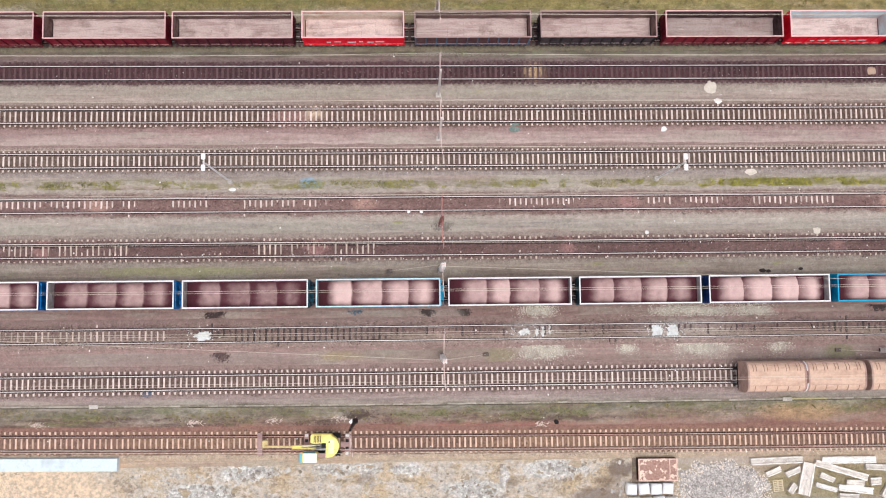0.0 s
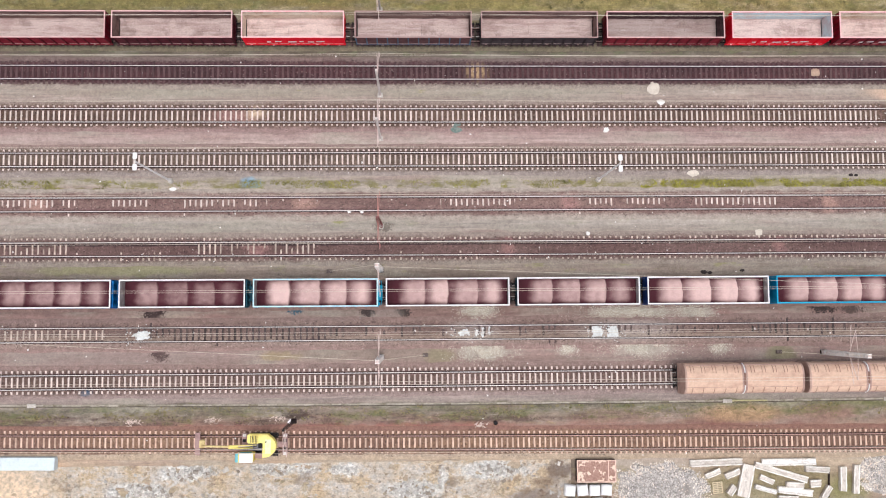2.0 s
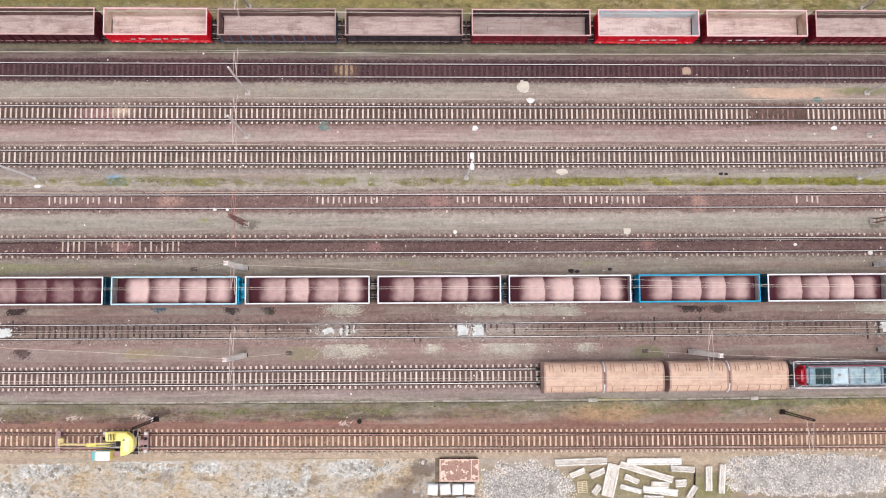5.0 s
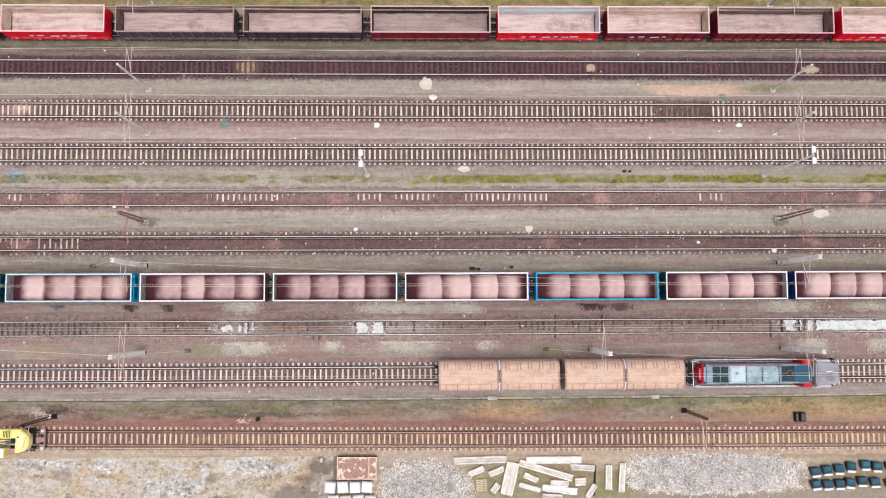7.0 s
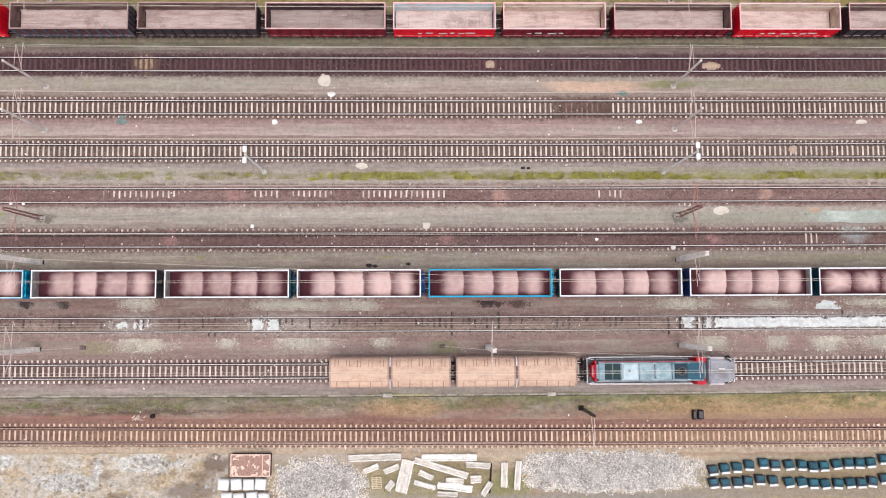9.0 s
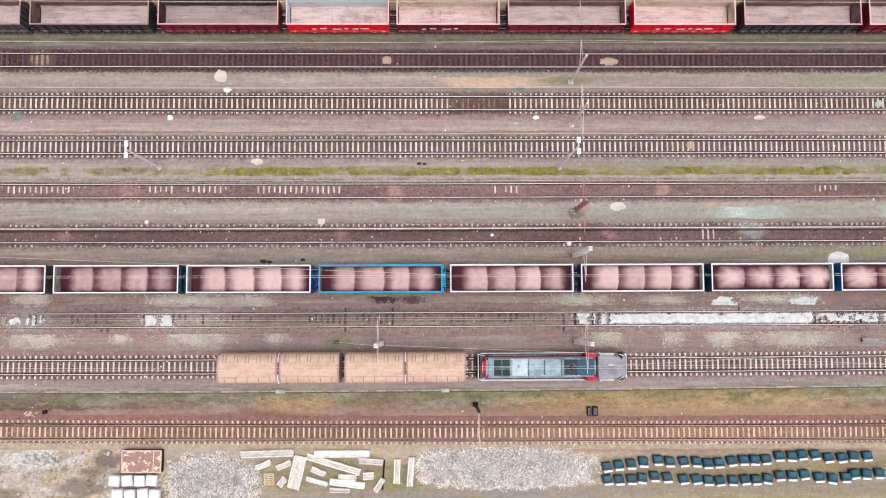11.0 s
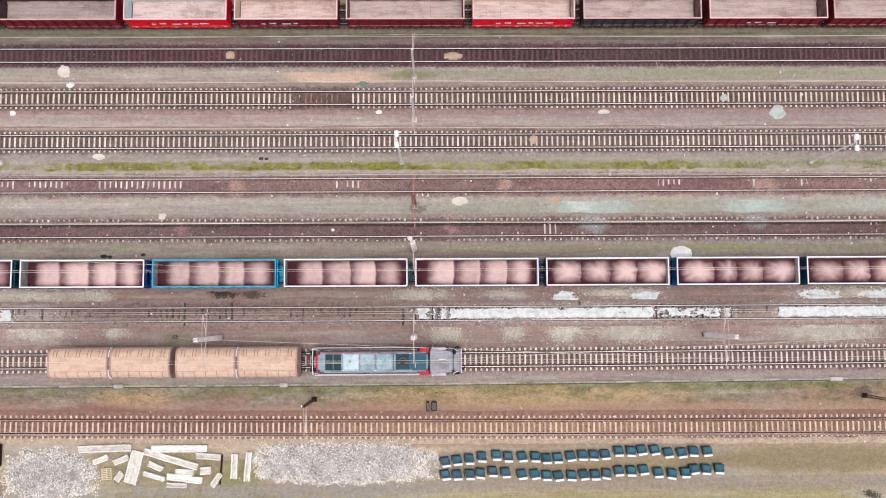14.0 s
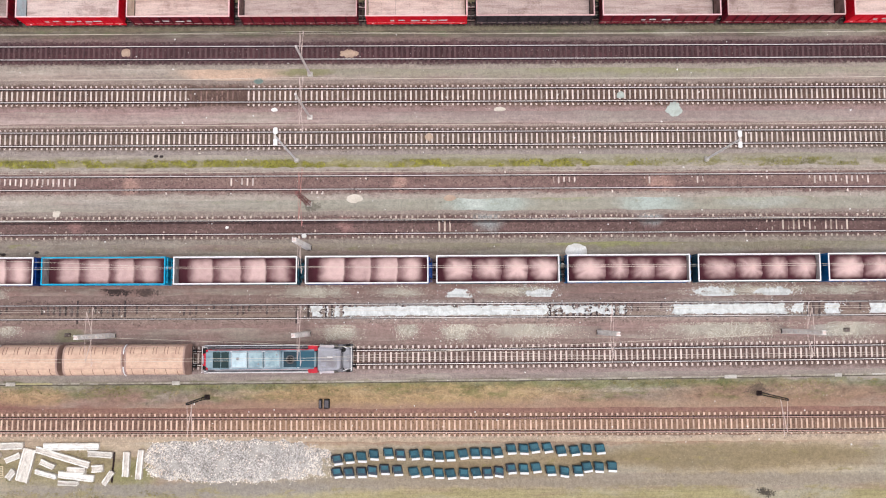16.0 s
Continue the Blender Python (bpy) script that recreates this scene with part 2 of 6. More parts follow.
VERGE_STAINS = [(86.0, -9.8, 50.0, 0.55, (126, 124, 78), 0.6), (68.0, 14.7, 44.0, 0.5, (140, 130, 70), 0.55), (89.3, 10.3, 5.0, 1.6, (172, 179, 170), 0.65),
                (88.0, 10.7, 1.8, 1.2, (200, 202, 192), 0.6), (107.4, 10.5, 1.5, 1.2, (196, 200, 192), 0.6), (97.5, 10.9, 4.5, 0.35, (150, 148, 104), 0.5), (119.0, 10.9, 6.0, 0.4, (150, 146, 104), 0.45), (103.0, 5.8, 8.0, 0.45, (150, 148, 88), 0.55), (107.9, 10.1, 4.0, 1.3, (172, 179, 170), 0.65), (120.0, 10.5, 5.0, 0.9, (176, 176, 166), 0.5),
                (92.0, -12.4, 48.0, 1.0, (160, 132, 108), 0.7), (100.0, -20.3, 46.0, 0.8, (144, 130, 116), 0.75), (55.0, -21.0, 22.0, 0.8, (146, 136, 128), 0.8),
                (116.0, -17.8, 20.0, 1.7, (130, 112, 82), 0.8), (96.0, -15.9, 40.0, 0.55, (158, 128, 106), 0.75)]
FAR_STAINS = [(-24.0, 38.5, 30.0, 5.0, (112, 106, 66), 0.6), (42.0, 39.0, 30.0, 4.6, (178, 158, 112), 0.65), (88.0, -18.3, 16.0, 1.8, (140, 118, 84), 0.55), (30.0, -22.0, 7.0, 2.0, (150, 150, 146), 0.6), (119.4, -21.8, 1.1, 0.6, (60, 52, 46), 0.9),
              (121.0, -10.9, 15.0, 1.2, (150, 120, 98), 0.75), (-10.4, -10.3, 1.6, 0.8, (82, 68, 62), 0.8), (58.2, -10.6, 1.3, 0.7, (96, 82, 70), 0.7),
              (118.9, -10.6, 1.6, 0.9, (92, 78, 68), 0.7), (39.0, -10.8, 5.0, 1.1, (176, 142, 106), 0.7), (48.5, -10.9, 4.0, 1.0, (142, 112, 98), 0.75), (80.0, -10.8, 22.0, 1.2, (172, 142, 102), 0.75)]
STAINS = [SMALL_STAINS, LANE_STAINS, DARK_STAINS, YARD_STAINS, VERGE_STAINS, FAR_STAINS]
GREEN = [(30.0, 30.8, (118, 90, 66), 0.45), (35.0, 80.0, (140, 126, 78), 0.8), (29.6, 30.6, (116, 118, 90), 0.5), (25.0, 26.2, (150, 140, 104), 0.12), (14.1, 15.3, (122, 114, 68), 0.62),
         (10.2, 11.4, (146, 142, 118), 0.25), (5.0, 6.2, (146, 138, 102), 0.3), (-10.7, -9.45, (114, 110, 84), 0.36), (-12.0, -10.2, (156, 134, 102), 0.22),
         (-24.0, -20.9, (148, 134, 96), 0.4), (-19.4, -16.4, (146, 132, 86), 0.2)]

GROUND = ground_material()
CONCRETE = surface("sleeper_concrete", rgb(224, 205, 194), rgb(172, 147, 135), 0.9, coarse=1.2, amount=0.6, piece=0.16, vary=0.12)
STAINED = surface("rust_stained_concrete", rgb(206, 186, 170), rgb(150, 126, 112), 0.9, coarse=1.2, amount=0.8, piece=0.22, vary=0.16)
OILY = surface("oil_soaked_concrete", rgb(138, 110, 100), rgb(84, 64, 60), 0.9, coarse=1.6, amount=0.9, piece=0.35, vary=0.16)
WARM = surface("peach_stained_concrete", rgb(222, 190, 168), rgb(172, 136, 116), 0.9, coarse=1.2, amount=0.6, piece=0.16, vary=0.12)
TIMBER = surface("tarred_timber", rgb(98, 74, 74), rgb(70, 53, 55), 0.9, coarse=2.0, piece=0.2, stretch=(4.0, 0.5, 1.0))
TARRED = surface("black_tarred_timber", rgb(72, 60, 60), rgb(118, 98, 90), 0.9, coarse=2.2, amount=0.9, piece=0.35, stretch=(4.0, 0.5, 1.0))
# near-white base paints in the sky's reflection on worn steel
STEEL = surface("polished_railhead", rgb(240, 228, 222), rgb(188, 170, 164), 0.42, metal=0.1, coarse=0.4, vary=0.08, amount=0.35, bump=0.05)
RUST = surface("rusted_steel", rgb(50, 35, 35), rgb(38, 28, 29), 0.9, coarse=2.0)
RUSTHEAD = surface("dull_railhead", rgb(208, 166, 154), rgb(160, 116, 104), 0.5, metal=0.1, coarse=0.5)
WHITE = surface("white_paint", rgb(246, 240, 238), rgb(206, 196, 190), 0.55, coarse=1.5, vary=0.06, amount=0.35, bump=0.05)
BARE = surface("pale_concrete", rgb(206, 196, 186), rgb(160, 148, 136), 0.9, coarse=0.9, vary=0.18, amount=0.6, piece=0.12)
BLACK = surface("black_iron", rgb(32, 28, 29), rgb(54, 44, 42), 0.7, coarse=2.0)
GALV = surface("galvanised_steel", rgb(222, 214, 208), rgb(178, 166, 158), 0.6, metal=0.05, coarse=1.5, amount=0.4)
WIRE = surface("overhead_wire", rgb(222, 208, 190), rgb(190, 176, 156), 0.6, vary=0.1)
LIME = surface("white_lime_spill", rgb(226, 224, 220), rgb(184, 180, 174), 0.95, coarse=1.6, fine=6.0, vary=0.14, amount=0.7)


def stones(name, light, dark):
    n = Nodes(name)
    isl = n.node("NewGeometry").outputs["Random Per Island"]
    co = n.node("TexCoord").outputs["Object"]
    big = n.noise(co, 0.5, 5.0, 0.65)
    c = n.mix(isl, rgb(*dark), rgb(*light))
    c = n.tone(c, n.remap(big, 0.3, 0.7, 0.78, 1.18))
    return n.done(c, 0.95)


GREYPILES = [(-27.5, -18.6, 3.8, 1.5), (-22.0, -16.4, 3.3, .8), (-12.9, -16.1, 2.4, .9), (-9.4, -16.1, 1.2, .6), (-5.0, -16.2, 1.8, .9), (2.4, -18.6, 3.6, 1.15),
             (11.0, -16.55, 3.9, 1.15), (5.5, -17.0, .6, 1.4), (-16.5, -20.5, 3.0, 1.0), (-2.0, -21.6, 3.5, .9)]
HOLLOWS = [(18.4, -16.7, 1.6, 1.0, .8), (15.6, -19.6, 3.0, 1.1, .7), (16.8, -18.0, 1.6, .8, .55), (7.6, -20.4, 1.6, .8, .6), (6.4, -18.0, .7, .7, .45), (-31.5, -19.9, .9, .9, .5), (-9.5, -17.4, 1.2, .7, .4), (-19.0, -20.0, 2.0, .8, .4)]
STONE = stones("crushed_stone", (234, 224, 216), (122, 112, 106))
MOUND = surface("stone_fines", rgb(186, 176, 168), rgb(140, 130, 122), 0.95, coarse=0.6, fine=14.0, vary=0.35, amount=0.8)
PEBBLE = stones("pale_pebbles", (236, 226, 208), (160, 148, 132))
REDPAINT = surface("red_mast_paint", rgb(142, 84, 80), rgb(104, 60, 58), 0.7)


def ballast(name, colour, stain, lanes, spots=(), gain=1.0, at=0.0, skew=False, bands=()):
    n = Nodes(name)
    pos = n.node("NewGeometry").outputs["Position"]
    long = n.noise(pos, 1.0, 4.0, 0.6, (0.07, 0.5, 1.0))
    mid = n.noise(pos, 1.7, 5.0, 0.7)
    grit = n.noise(pos, 8.0, 4.0, 0.85)
    c = n.mix(n.remap(long, 0.36, 0.66), rgb(*colour, gain=0.82), rgb(*stain, gain=0.82))
    warp = n.node("TexNoise", Vector=pos, Scale=0.8, Detail=4.0, Roughness=0.6).outputs["Color"]
    bent = n.vec("ADD", pos, n.vec("MULTIPLY", n.vec("SUBTRACT", warp, (0.5, 0.5, 0.5)), (1.8, 1.6, 0.0)))
    for sx, sy, rx, ry, sc in spots:
        d = n.vec("LENGTH", n.vec("MULTIPLY", n.vec("SUBTRACT", bent, (sx, sy, 0.0)), (1 / rx, 1 / ry, 0.0)))
        c = n.mix(n.remap(d, 0.3, 1.4, 0.5, 0.0), c, rgb(*sc))
    sep = n.node("SeparateXYZ", Vector=pos)
    if skew:
        q = n.math("SUBTRACT", 128.0, sep.outputs[0])
        mid_y = n.math("ADD", n.math("MULTIPLY", n.math("MULTIPLY", q, q), 5.0e-5), -14.31)
    else:
        q = n.math("MAXIMUM", n.math("SUBTRACT", 92.0, sep.outputs[0]), 0.0)
        mid_y = n.math("ADD", n.math("MULTIPLY", n.math("MULTIPLY", q, q), 1.3e-5), at)
    off = n.math("SUBTRACT", sep.outputs[1], mid_y)
    rag = n.noise(pos, 1.0, 5.0, 0.7, (0.5, 1.6, 1.0))
    close = n.math("ADD", off, n.remap(rag, 0.25, 0.75, -0.12, 0.12, False))
    for lo, hi, bc, k in bands:
        m = n.math("MULTIPLY", n.remap(close, lo - 0.06, lo + 0.06), n.remap(close, hi - 0.06, hi + 0.06, k, 0.0))
        c = n.mix(m, c, rgb(*bc))
    off = n.math("ADD", off, n.remap(rag, 0.25, 0.75, -0.3, 0.3, False))
    c = n.mix(n.remap(off, 0.95, 1.6), c, rgb(*lanes[0], gain=0.98))
    c = n.mix(n.remap(off, -0.95, -1.6), c, rgb(*lanes[1], gain=0.98))
    c = n.tone(c, n.remap(mid, 0.25, 0.75, 0.78 * gain, 1.22 * gain))
    c = n.tone(c, n.remap(grit, 0.2, 0.8, 0.62, 1.38))
    stone = n.gravel(pos, 8.0)
    near = n.remap(n.math("ABSOLUTE", off), 1.2, 1.7, 1.0, 0.0)
    c = n.tone(c, n.math("ADD", 1.02, n.math("MULTIPLY", n.math("SUBTRACT", stone, 0.5), n.remap(near, 0.0, 1.0, 0.08, 0.36, False))))
    c = n.mix(n.math("MULTIPLY", near, n.remap(stone, 0.96, 0.98, 0.0, 0.16)), c, rgb(214, 198, 186))
    c = n.mix(n.math("MULTIPLY", near, n.remap(stone, 0.06, 0.03, 0.0, 0.45)), c, rgb(52, 40, 38))
    return n.done(c, 0.95, 0.0, n.math("ADD", grit, stone), 0.7, 0.04)


# ---- mesh helpers ----
def box(bm, cx, cy, cz, sx, sy, sz, turn=None):
    m = Matrix.Translation((cx, cy, cz)) @ (turn or Matrix()) @ Matrix.Diagonal((sx, sy, sz, 1))
    return bmesh.ops.create_cube(bm, size=1.0, matrix=m)["verts"]


def rod(bm, a, b, r, n=6, r2=None):
    a, b = Vector(a), Vector(b)
    d = b - a
    m = Matrix.Translation((a + b) / 2) @ d.to_track_quat("Z", "Y").to_matrix().to_4x4()
    return bmesh.ops.create_cone(bm, cap_ends=True, segments=n, radius1=r, radius2=r if r2 is None else r2, depth=d.length, matrix=m)["verts"]


def soften(bm, w, seg=1):
    bmesh.ops.bevel(bm, geom=[e for e in bm.edges if e.calc_face_angle(0) > 0.6], offset=w, segments=seg, affect="EDGES", clamp_overlap=True)


def mesh_of(name, bm, material):
    me = bpy.data.meshes.new(name)
    bm.to_mesh(me)
    bm.free()
    me.materials.append(material)
    return me


def part(name, bm, material, parent=None, label=""):
    ob = new(name, mesh_of(name, bm, material) if isinstance(bm, bmesh.types.BMesh) else bm)
    ob.parent = parent
    return tagged(ob, label)


def thing(name, m, label, category, group="", kind=""):
    ob = new(name)
    ob.matrix_basis = m
    return tagged(ob, label, category, group, kind)


def raw(name, verts, faces, material, smooth=False):
    me = bpy.data.meshes.new(name)
    me.from_pydata([tuple(v) for v in verts], [], [tuple(f) for f in faces])
    me.materials.append(material)
    if smooth:
        me.polygons.foreach_set("use_smooth", [True] * len(me.polygons))
    return me


def sweep(name, profile, path, material):
    """A closed profile of (y, z) along path points (x, y, z)."""
    k, verts, faces = len(profile), [], []
    for px, py, pz in path:
        verts += [(px, py + a, pz + b) for a, b in profile]
    for i in range(len(path) - 1):
        for j in range(k):
            a, b = i * k + j, i * k + (j + 1) % k
            faces.append((a, b, b + k, a + k))
    faces += [tuple(range(k))[::-1], tuple(range((len(path) - 1) * k, len(path) * k))]
    me = raw(name, verts, faces, material)
    bm = bmesh.new()
    bm.from_mesh(me)
    bmesh.ops.recalc_face_normals(bm, faces=bm.faces[:])
    bm.to_mesh(me)
    bm.free()
    return me


def scatter(name, places, sizes, material, rng, flat=0.6):
    """Many small angular stones joined into one mesh."""
    base = np.array([(-1, -.8, 0), (1, -.9, 0), (.9, .9, 0), (-.8, 1, 0), (-.5, -.4, 1), (.6, -.5, .9), (.5, .6, 1), (-.6, .4, .8)])
    quad = np.array([(0, 1, 5, 4), (1, 2, 6, 5), (2, 3, 7, 6), (3, 0, 4, 7), (4, 5, 6, 7)])
    n = len(places)
    ang = rng.uniform(0, 6.283, n)
    c, s = np.cos(ang), np.sin(ang)
    v = base[None] * rng.uniform(0.7, 1.2, (n, 8, 3)) * np.asarray(sizes)[:, None, None] * np.array((1, 0.8, flat))
    w = np.stack((v[..., 0] * c[:, None] - v[..., 1] * s[:, None], v[..., 0] * s[:, None] + v[..., 1] * c[:, None], v[..., 2]), -1)
    w += np.asarray(places)[:, None, :]
    f = (quad[None] + 8 * np.arange(n)[:, None, None]).reshape(-1, 4)
    return raw(name, w.reshape(-1, 3).tolist(), f.tolist(), material)


# ---- ground ----
X0, X1 = -62.0, 146.0
LOW = -0.6  # level of the works yard below the main tracks


def level(y):
    """Formation height: the works yard and siding lie lower than the main tracks."""
    k = min(1.0, max(0.0, (-9.6 - y) / 1.8))
    return -0.14 + (LOW + 0.14) * k * k * (3 - 2 * k)


YS = [-2600, -400, -80, -40, -26] + [-24 + 0.8 * i for i in range(90)] + [52, 70, 120, 500, 2600]
XS = [-2600, -600, -160, -90] + [X0 - 2 + 4.0 * i for i in range(54)] + [170, 260, 700, 2600]
verts = []
for gx in XS:
    for gy in YS:
        gz = level(gy) + 0.05 * noise.noise((gx * 0.11, gy * 0.5, 3.0))
        if gy > 35.5:
            gz += min(2.5, (gy - 35.5) * 0.12)
        verts.append((gx, gy, gz))
nyy = len(YS)
faces = [(i * nyy + j, (i + 1) * nyy + j, (i + 1) * nyy + j + 1, i * nyy + j + 1) for i in range(len(XS) - 1) for j in range(nyy - 1)]
ground = new("ground", raw("ground", verts, faces, GROUND, True))
tagged(ground, "gritty grey-brown railway yard ground with mossy strips and dirt", "ground", kind="structure")

# ---- tracks ----
RAIL = [(-.11, -.02), (.11, -.02), (.09, .015), (.012, .035), (.012, .115), (-.012, .115), (-.012, .035), (-.09, .015)]
HEAD = [(-.036, .112), (.036, .112), (.036, .145), (.026, .152), (-.026, .152), (-.036, .145)]
TRACKS = {  # name: centre, ballast colours, sleepers, railhead, spacing, first sleeper, buried
    "T1": (31.92, (112, 98, 88), (92, 80, 72), "timber", RUSTHEAD, 0.62, 0.1, 0),
    "T2": (27.47, (90, 59, 61), (74, 50, 52), "timber", STEEL, 0.60, 0.2, 0),
    "T3": (22.55, (116, 92, 80), (98, 76, 66), "concrete", STEEL, 0.590, 0.0, 0),
    "T4": (17.60, (118, 98, 86), (102, 84, 74), "concrete", STEEL, 0.590, 0.0, 0),
    "T5": (12.63, (142, 114, 106), (126, 98, 92), "concrete", STEEL, 0.60, 0.3, 1),
}
TRACKS.update({
    "T6": (7.63, (122, 96, 90), (106, 80, 76), "concrete", STEEL, 0.60, 0.1, 2),
    "T7": (2.68, (122, 102, 94), (106, 88, 82), "timber", STEEL, 0.60, 0.1, 0),
    "T8": (-1.70, (142, 118, 108), (124, 100, 92), "timber", STEEL, 0.65, 0.1, 3),
    "T9": (-6.76, (122, 98, 90), (106, 84, 76), "concrete", STEEL, 0.603, 0.0, 0),
    "T10": (0.0, (148, 116, 94), (128, 98, 84), "concrete", RUSTHEAD, 0.597, 0.0, 0),
})
LANES = {"T1": ((122, 110, 84), (118, 106, 88)), "T2": ((126, 108, 102), (150, 136, 124)), "T3": ((148, 130, 120), (146, 120, 114)), "T4": ((148, 124, 116), (146, 132, 124)),
         "T5": ((166, 152, 140), (164, 150, 138)), "T6": ((146, 130, 120), (148, 134, 122)), "T7": ((138, 120, 108), (132, 106, 98)), "T8": ((142, 117, 109), (146, 120, 112)),
         "T9": ((143, 119, 111), (145, 125, 118)), "T10": ((140, 104, 92), (174, 152, 130))}
LABELS = {"concrete": "straight railway track with pale concrete sleepers in brown ballast",
          "timber": "straight railway track with dark tarred timber sleepers in dark ballast",
          "buried": "railway track with sleepers half buried in reddish-brown fines"}


SALMON, PINK, DARK, PALE = (198, 156, 140), (174, 128, 122), (86, 62, 60), (190, 176, 166)
# darker and paler bands along a bed: from, to, colour, strength
BED_BANDS = {"T6": ((.4, .72, (48, 36, 38), .75), (-.8, -.6, (66, 48, 48), .5)), "T8": ((-.66, -.28, (166, 148, 130), .4), (-1.3, -.86, (172, 150, 138), .4), (.1, .6, (112, 90, 84), .4)),
         "T5": ((-.72, -.5, (110, 86, 80), .4),), "T10": ((-2.2, -1.2, (190, 174, 156), .7),)}
SPOTS = {}
SPOTS["T2"] = [(9.8, 27.7, 1.4, 1.1, (196, 164, 124)), (9.8, 27.7, 1.0, .8, (196, 164, 124)), (95.0, 27.4, 8.0, 1.2, (92, 66, 66))]
SPOTS["T3"] = [(59.9, 22.5, 3.9, .75, DARK), (-17.5, 22.6, 3.0, 1.0, PINK), (-15.0, 23.1, 1.3, .9, (206, 178, 150)), (-15.0, 23.1, .9, .6, (206, 178, 150))]
SPOTS["T5"] = [(-38.9, 13.0, 1.4, 1.1, SALMON), (-9.5, 12.9, 1.3, 1.3, SALMON), (20.0, 12.75, 1.1, 1.1, PINK), (49.5, 12.6, .9, 1.2, SALMON), (79.5, 12.6, .8, 1.2, SALMON), (108.6, 12.4, 1.7, 1.1, SALMON)]
SPOTS["T6"] = [(-44.6, 8.2, .8, 1.2, PINK), (-14.7, 8.0, 1.3, 1.2, PINK), (43.6, 7.8, .8, 1.2, PINK), (73.4, 7.7, .8, 1.3, PINK), (89.3, 8.6, 1.6, 1.6, (184, 192, 188)), (107.5, 8.8, 1.4, 1.2, (184, 192, 188)), (13.0, 7.8, .8, 1.2, PINK)]
SPOTS["T8"] = [(-25.8, -1.3, 1.6, 1.4, DARK), (9.0, -1.5, 3.0, 1.6, PALE), (26.0, -1.5, 6.0, 1.7, PALE), (-1.0, -1.4, 2.0, 1.5, (170, 140, 128)), (85.0, -1.6, 16.0, 1.6, PALE), (116.0, -1.6, 9.0, 1.6, PALE)]
SPOTS["T9"] = [(-33.0, -7.85, .75, .6, (56, 88, 112)), (-33.0, -7.85, .6, .5, (56, 88, 112))]
SPOTS["T10"] = [(-42.0, -12.9, 9.0, 1.8, (122, 92, 86)), (80.0, -14.2, 20.0, 1.4, (172, 136, 106))]


SWAY = {"T1": 0.2, "T2": 1.0, "T3": 1.2, "T5": 0.9, "T6": 1.2, "T7": 1.3, "T8": 1.3, "T9": 1.3}


def centre(name, x):
    if name == "T10":
        return siding(x)
    return TRACKS[name][0] + bend(x) * SWAY.get(name, 1.0) + (6e-5 * max(0.0, x - 70.0) ** 2 if name == "T9" else 0.0)


def base_z(name):
    return LOW + 0.14 if name == "T10" else 0.0


OPEN_RUNS = {"T5": [(-60, -34.2), (-30.6, -26.7), (-22.6, -13.6), (5.5, 13.9), (22, 31), (34, 43.6), (60.4, 63.6), (96.7, 99.4), (107.0, 107.9), (112.7, 113.8), (126, 132.4)],
             "T6": [(-50, -34.9), (-21.5, -8), (83.4, 85.6), (120.4, 129.8)], "T8": [(-50, -31), (-24, -7), (69, 74.5), (95.5, 104.6), (124, 126.5)]}


def in_run(name, x):
    return any(a <= x <= b for a, b in OPEN_RUNS.get(name, []))


# broad dark plates also paint in some of the shade beside the rails
PLATE = surface("rusty_base_plate", rgb(104, 78, 72), rgb(74, 56, 52), 0.9, coarse=2.0, piece=0.2)


def sleeper_mesh(kind):
    bm = bmesh.new()
    if kind not in ("timber", "tarred"):
        prof = [(-1.26, .0, .2), (-.98, .0, .21), (-.5, -.02, .185), (0, -.025, .18), (.5, -.02, .185), (.98, .0, .21), (1.26, .0, .2)]
    else:
        prof = [(-1.3, .0, .25), (1.3, .0, .25)]
    rings = []
    for y, dz, w in prof:
        rings.append([bm.verts.new(p) for p in ((-w / 2 - .02, y, -.16), (w / 2 + .02, y, -.16), (w / 2, y, dz - .015), (w / 2 - .02, y, dz), (-w / 2 + .02, y, dz), (-w / 2, y, dz - .015))])
    for a, b in zip(rings, rings[1:]):
        for j in range(1, 6):
            bm.faces.new((a[j], a[(j + 1) % 6], b[(j + 1) % 6], b[j]))
    bm.faces.new(rings[0])
    bm.faces.new(rings[-1][::-1])
    bmesh.ops.recalc_face_normals(bm, faces=bm.faces[:])
    count = len(bm.faces)
    for y in (-.7535, .7535) if kind not in ("timber", "tarred") else ():
        box(bm, 0, y, .012, .2, .42, .05)
    me = mesh_of("sleeper", bm, {"concrete": CONCRETE, "warm": WARM, "stained": STAINED, "tarred": TARRED, "oiled": OILY, "timber": TIMBER}[kind])
    me.materials.append(PLATE)
    for p in me.polygons[count:]:
        p.material_index = 1
    return me


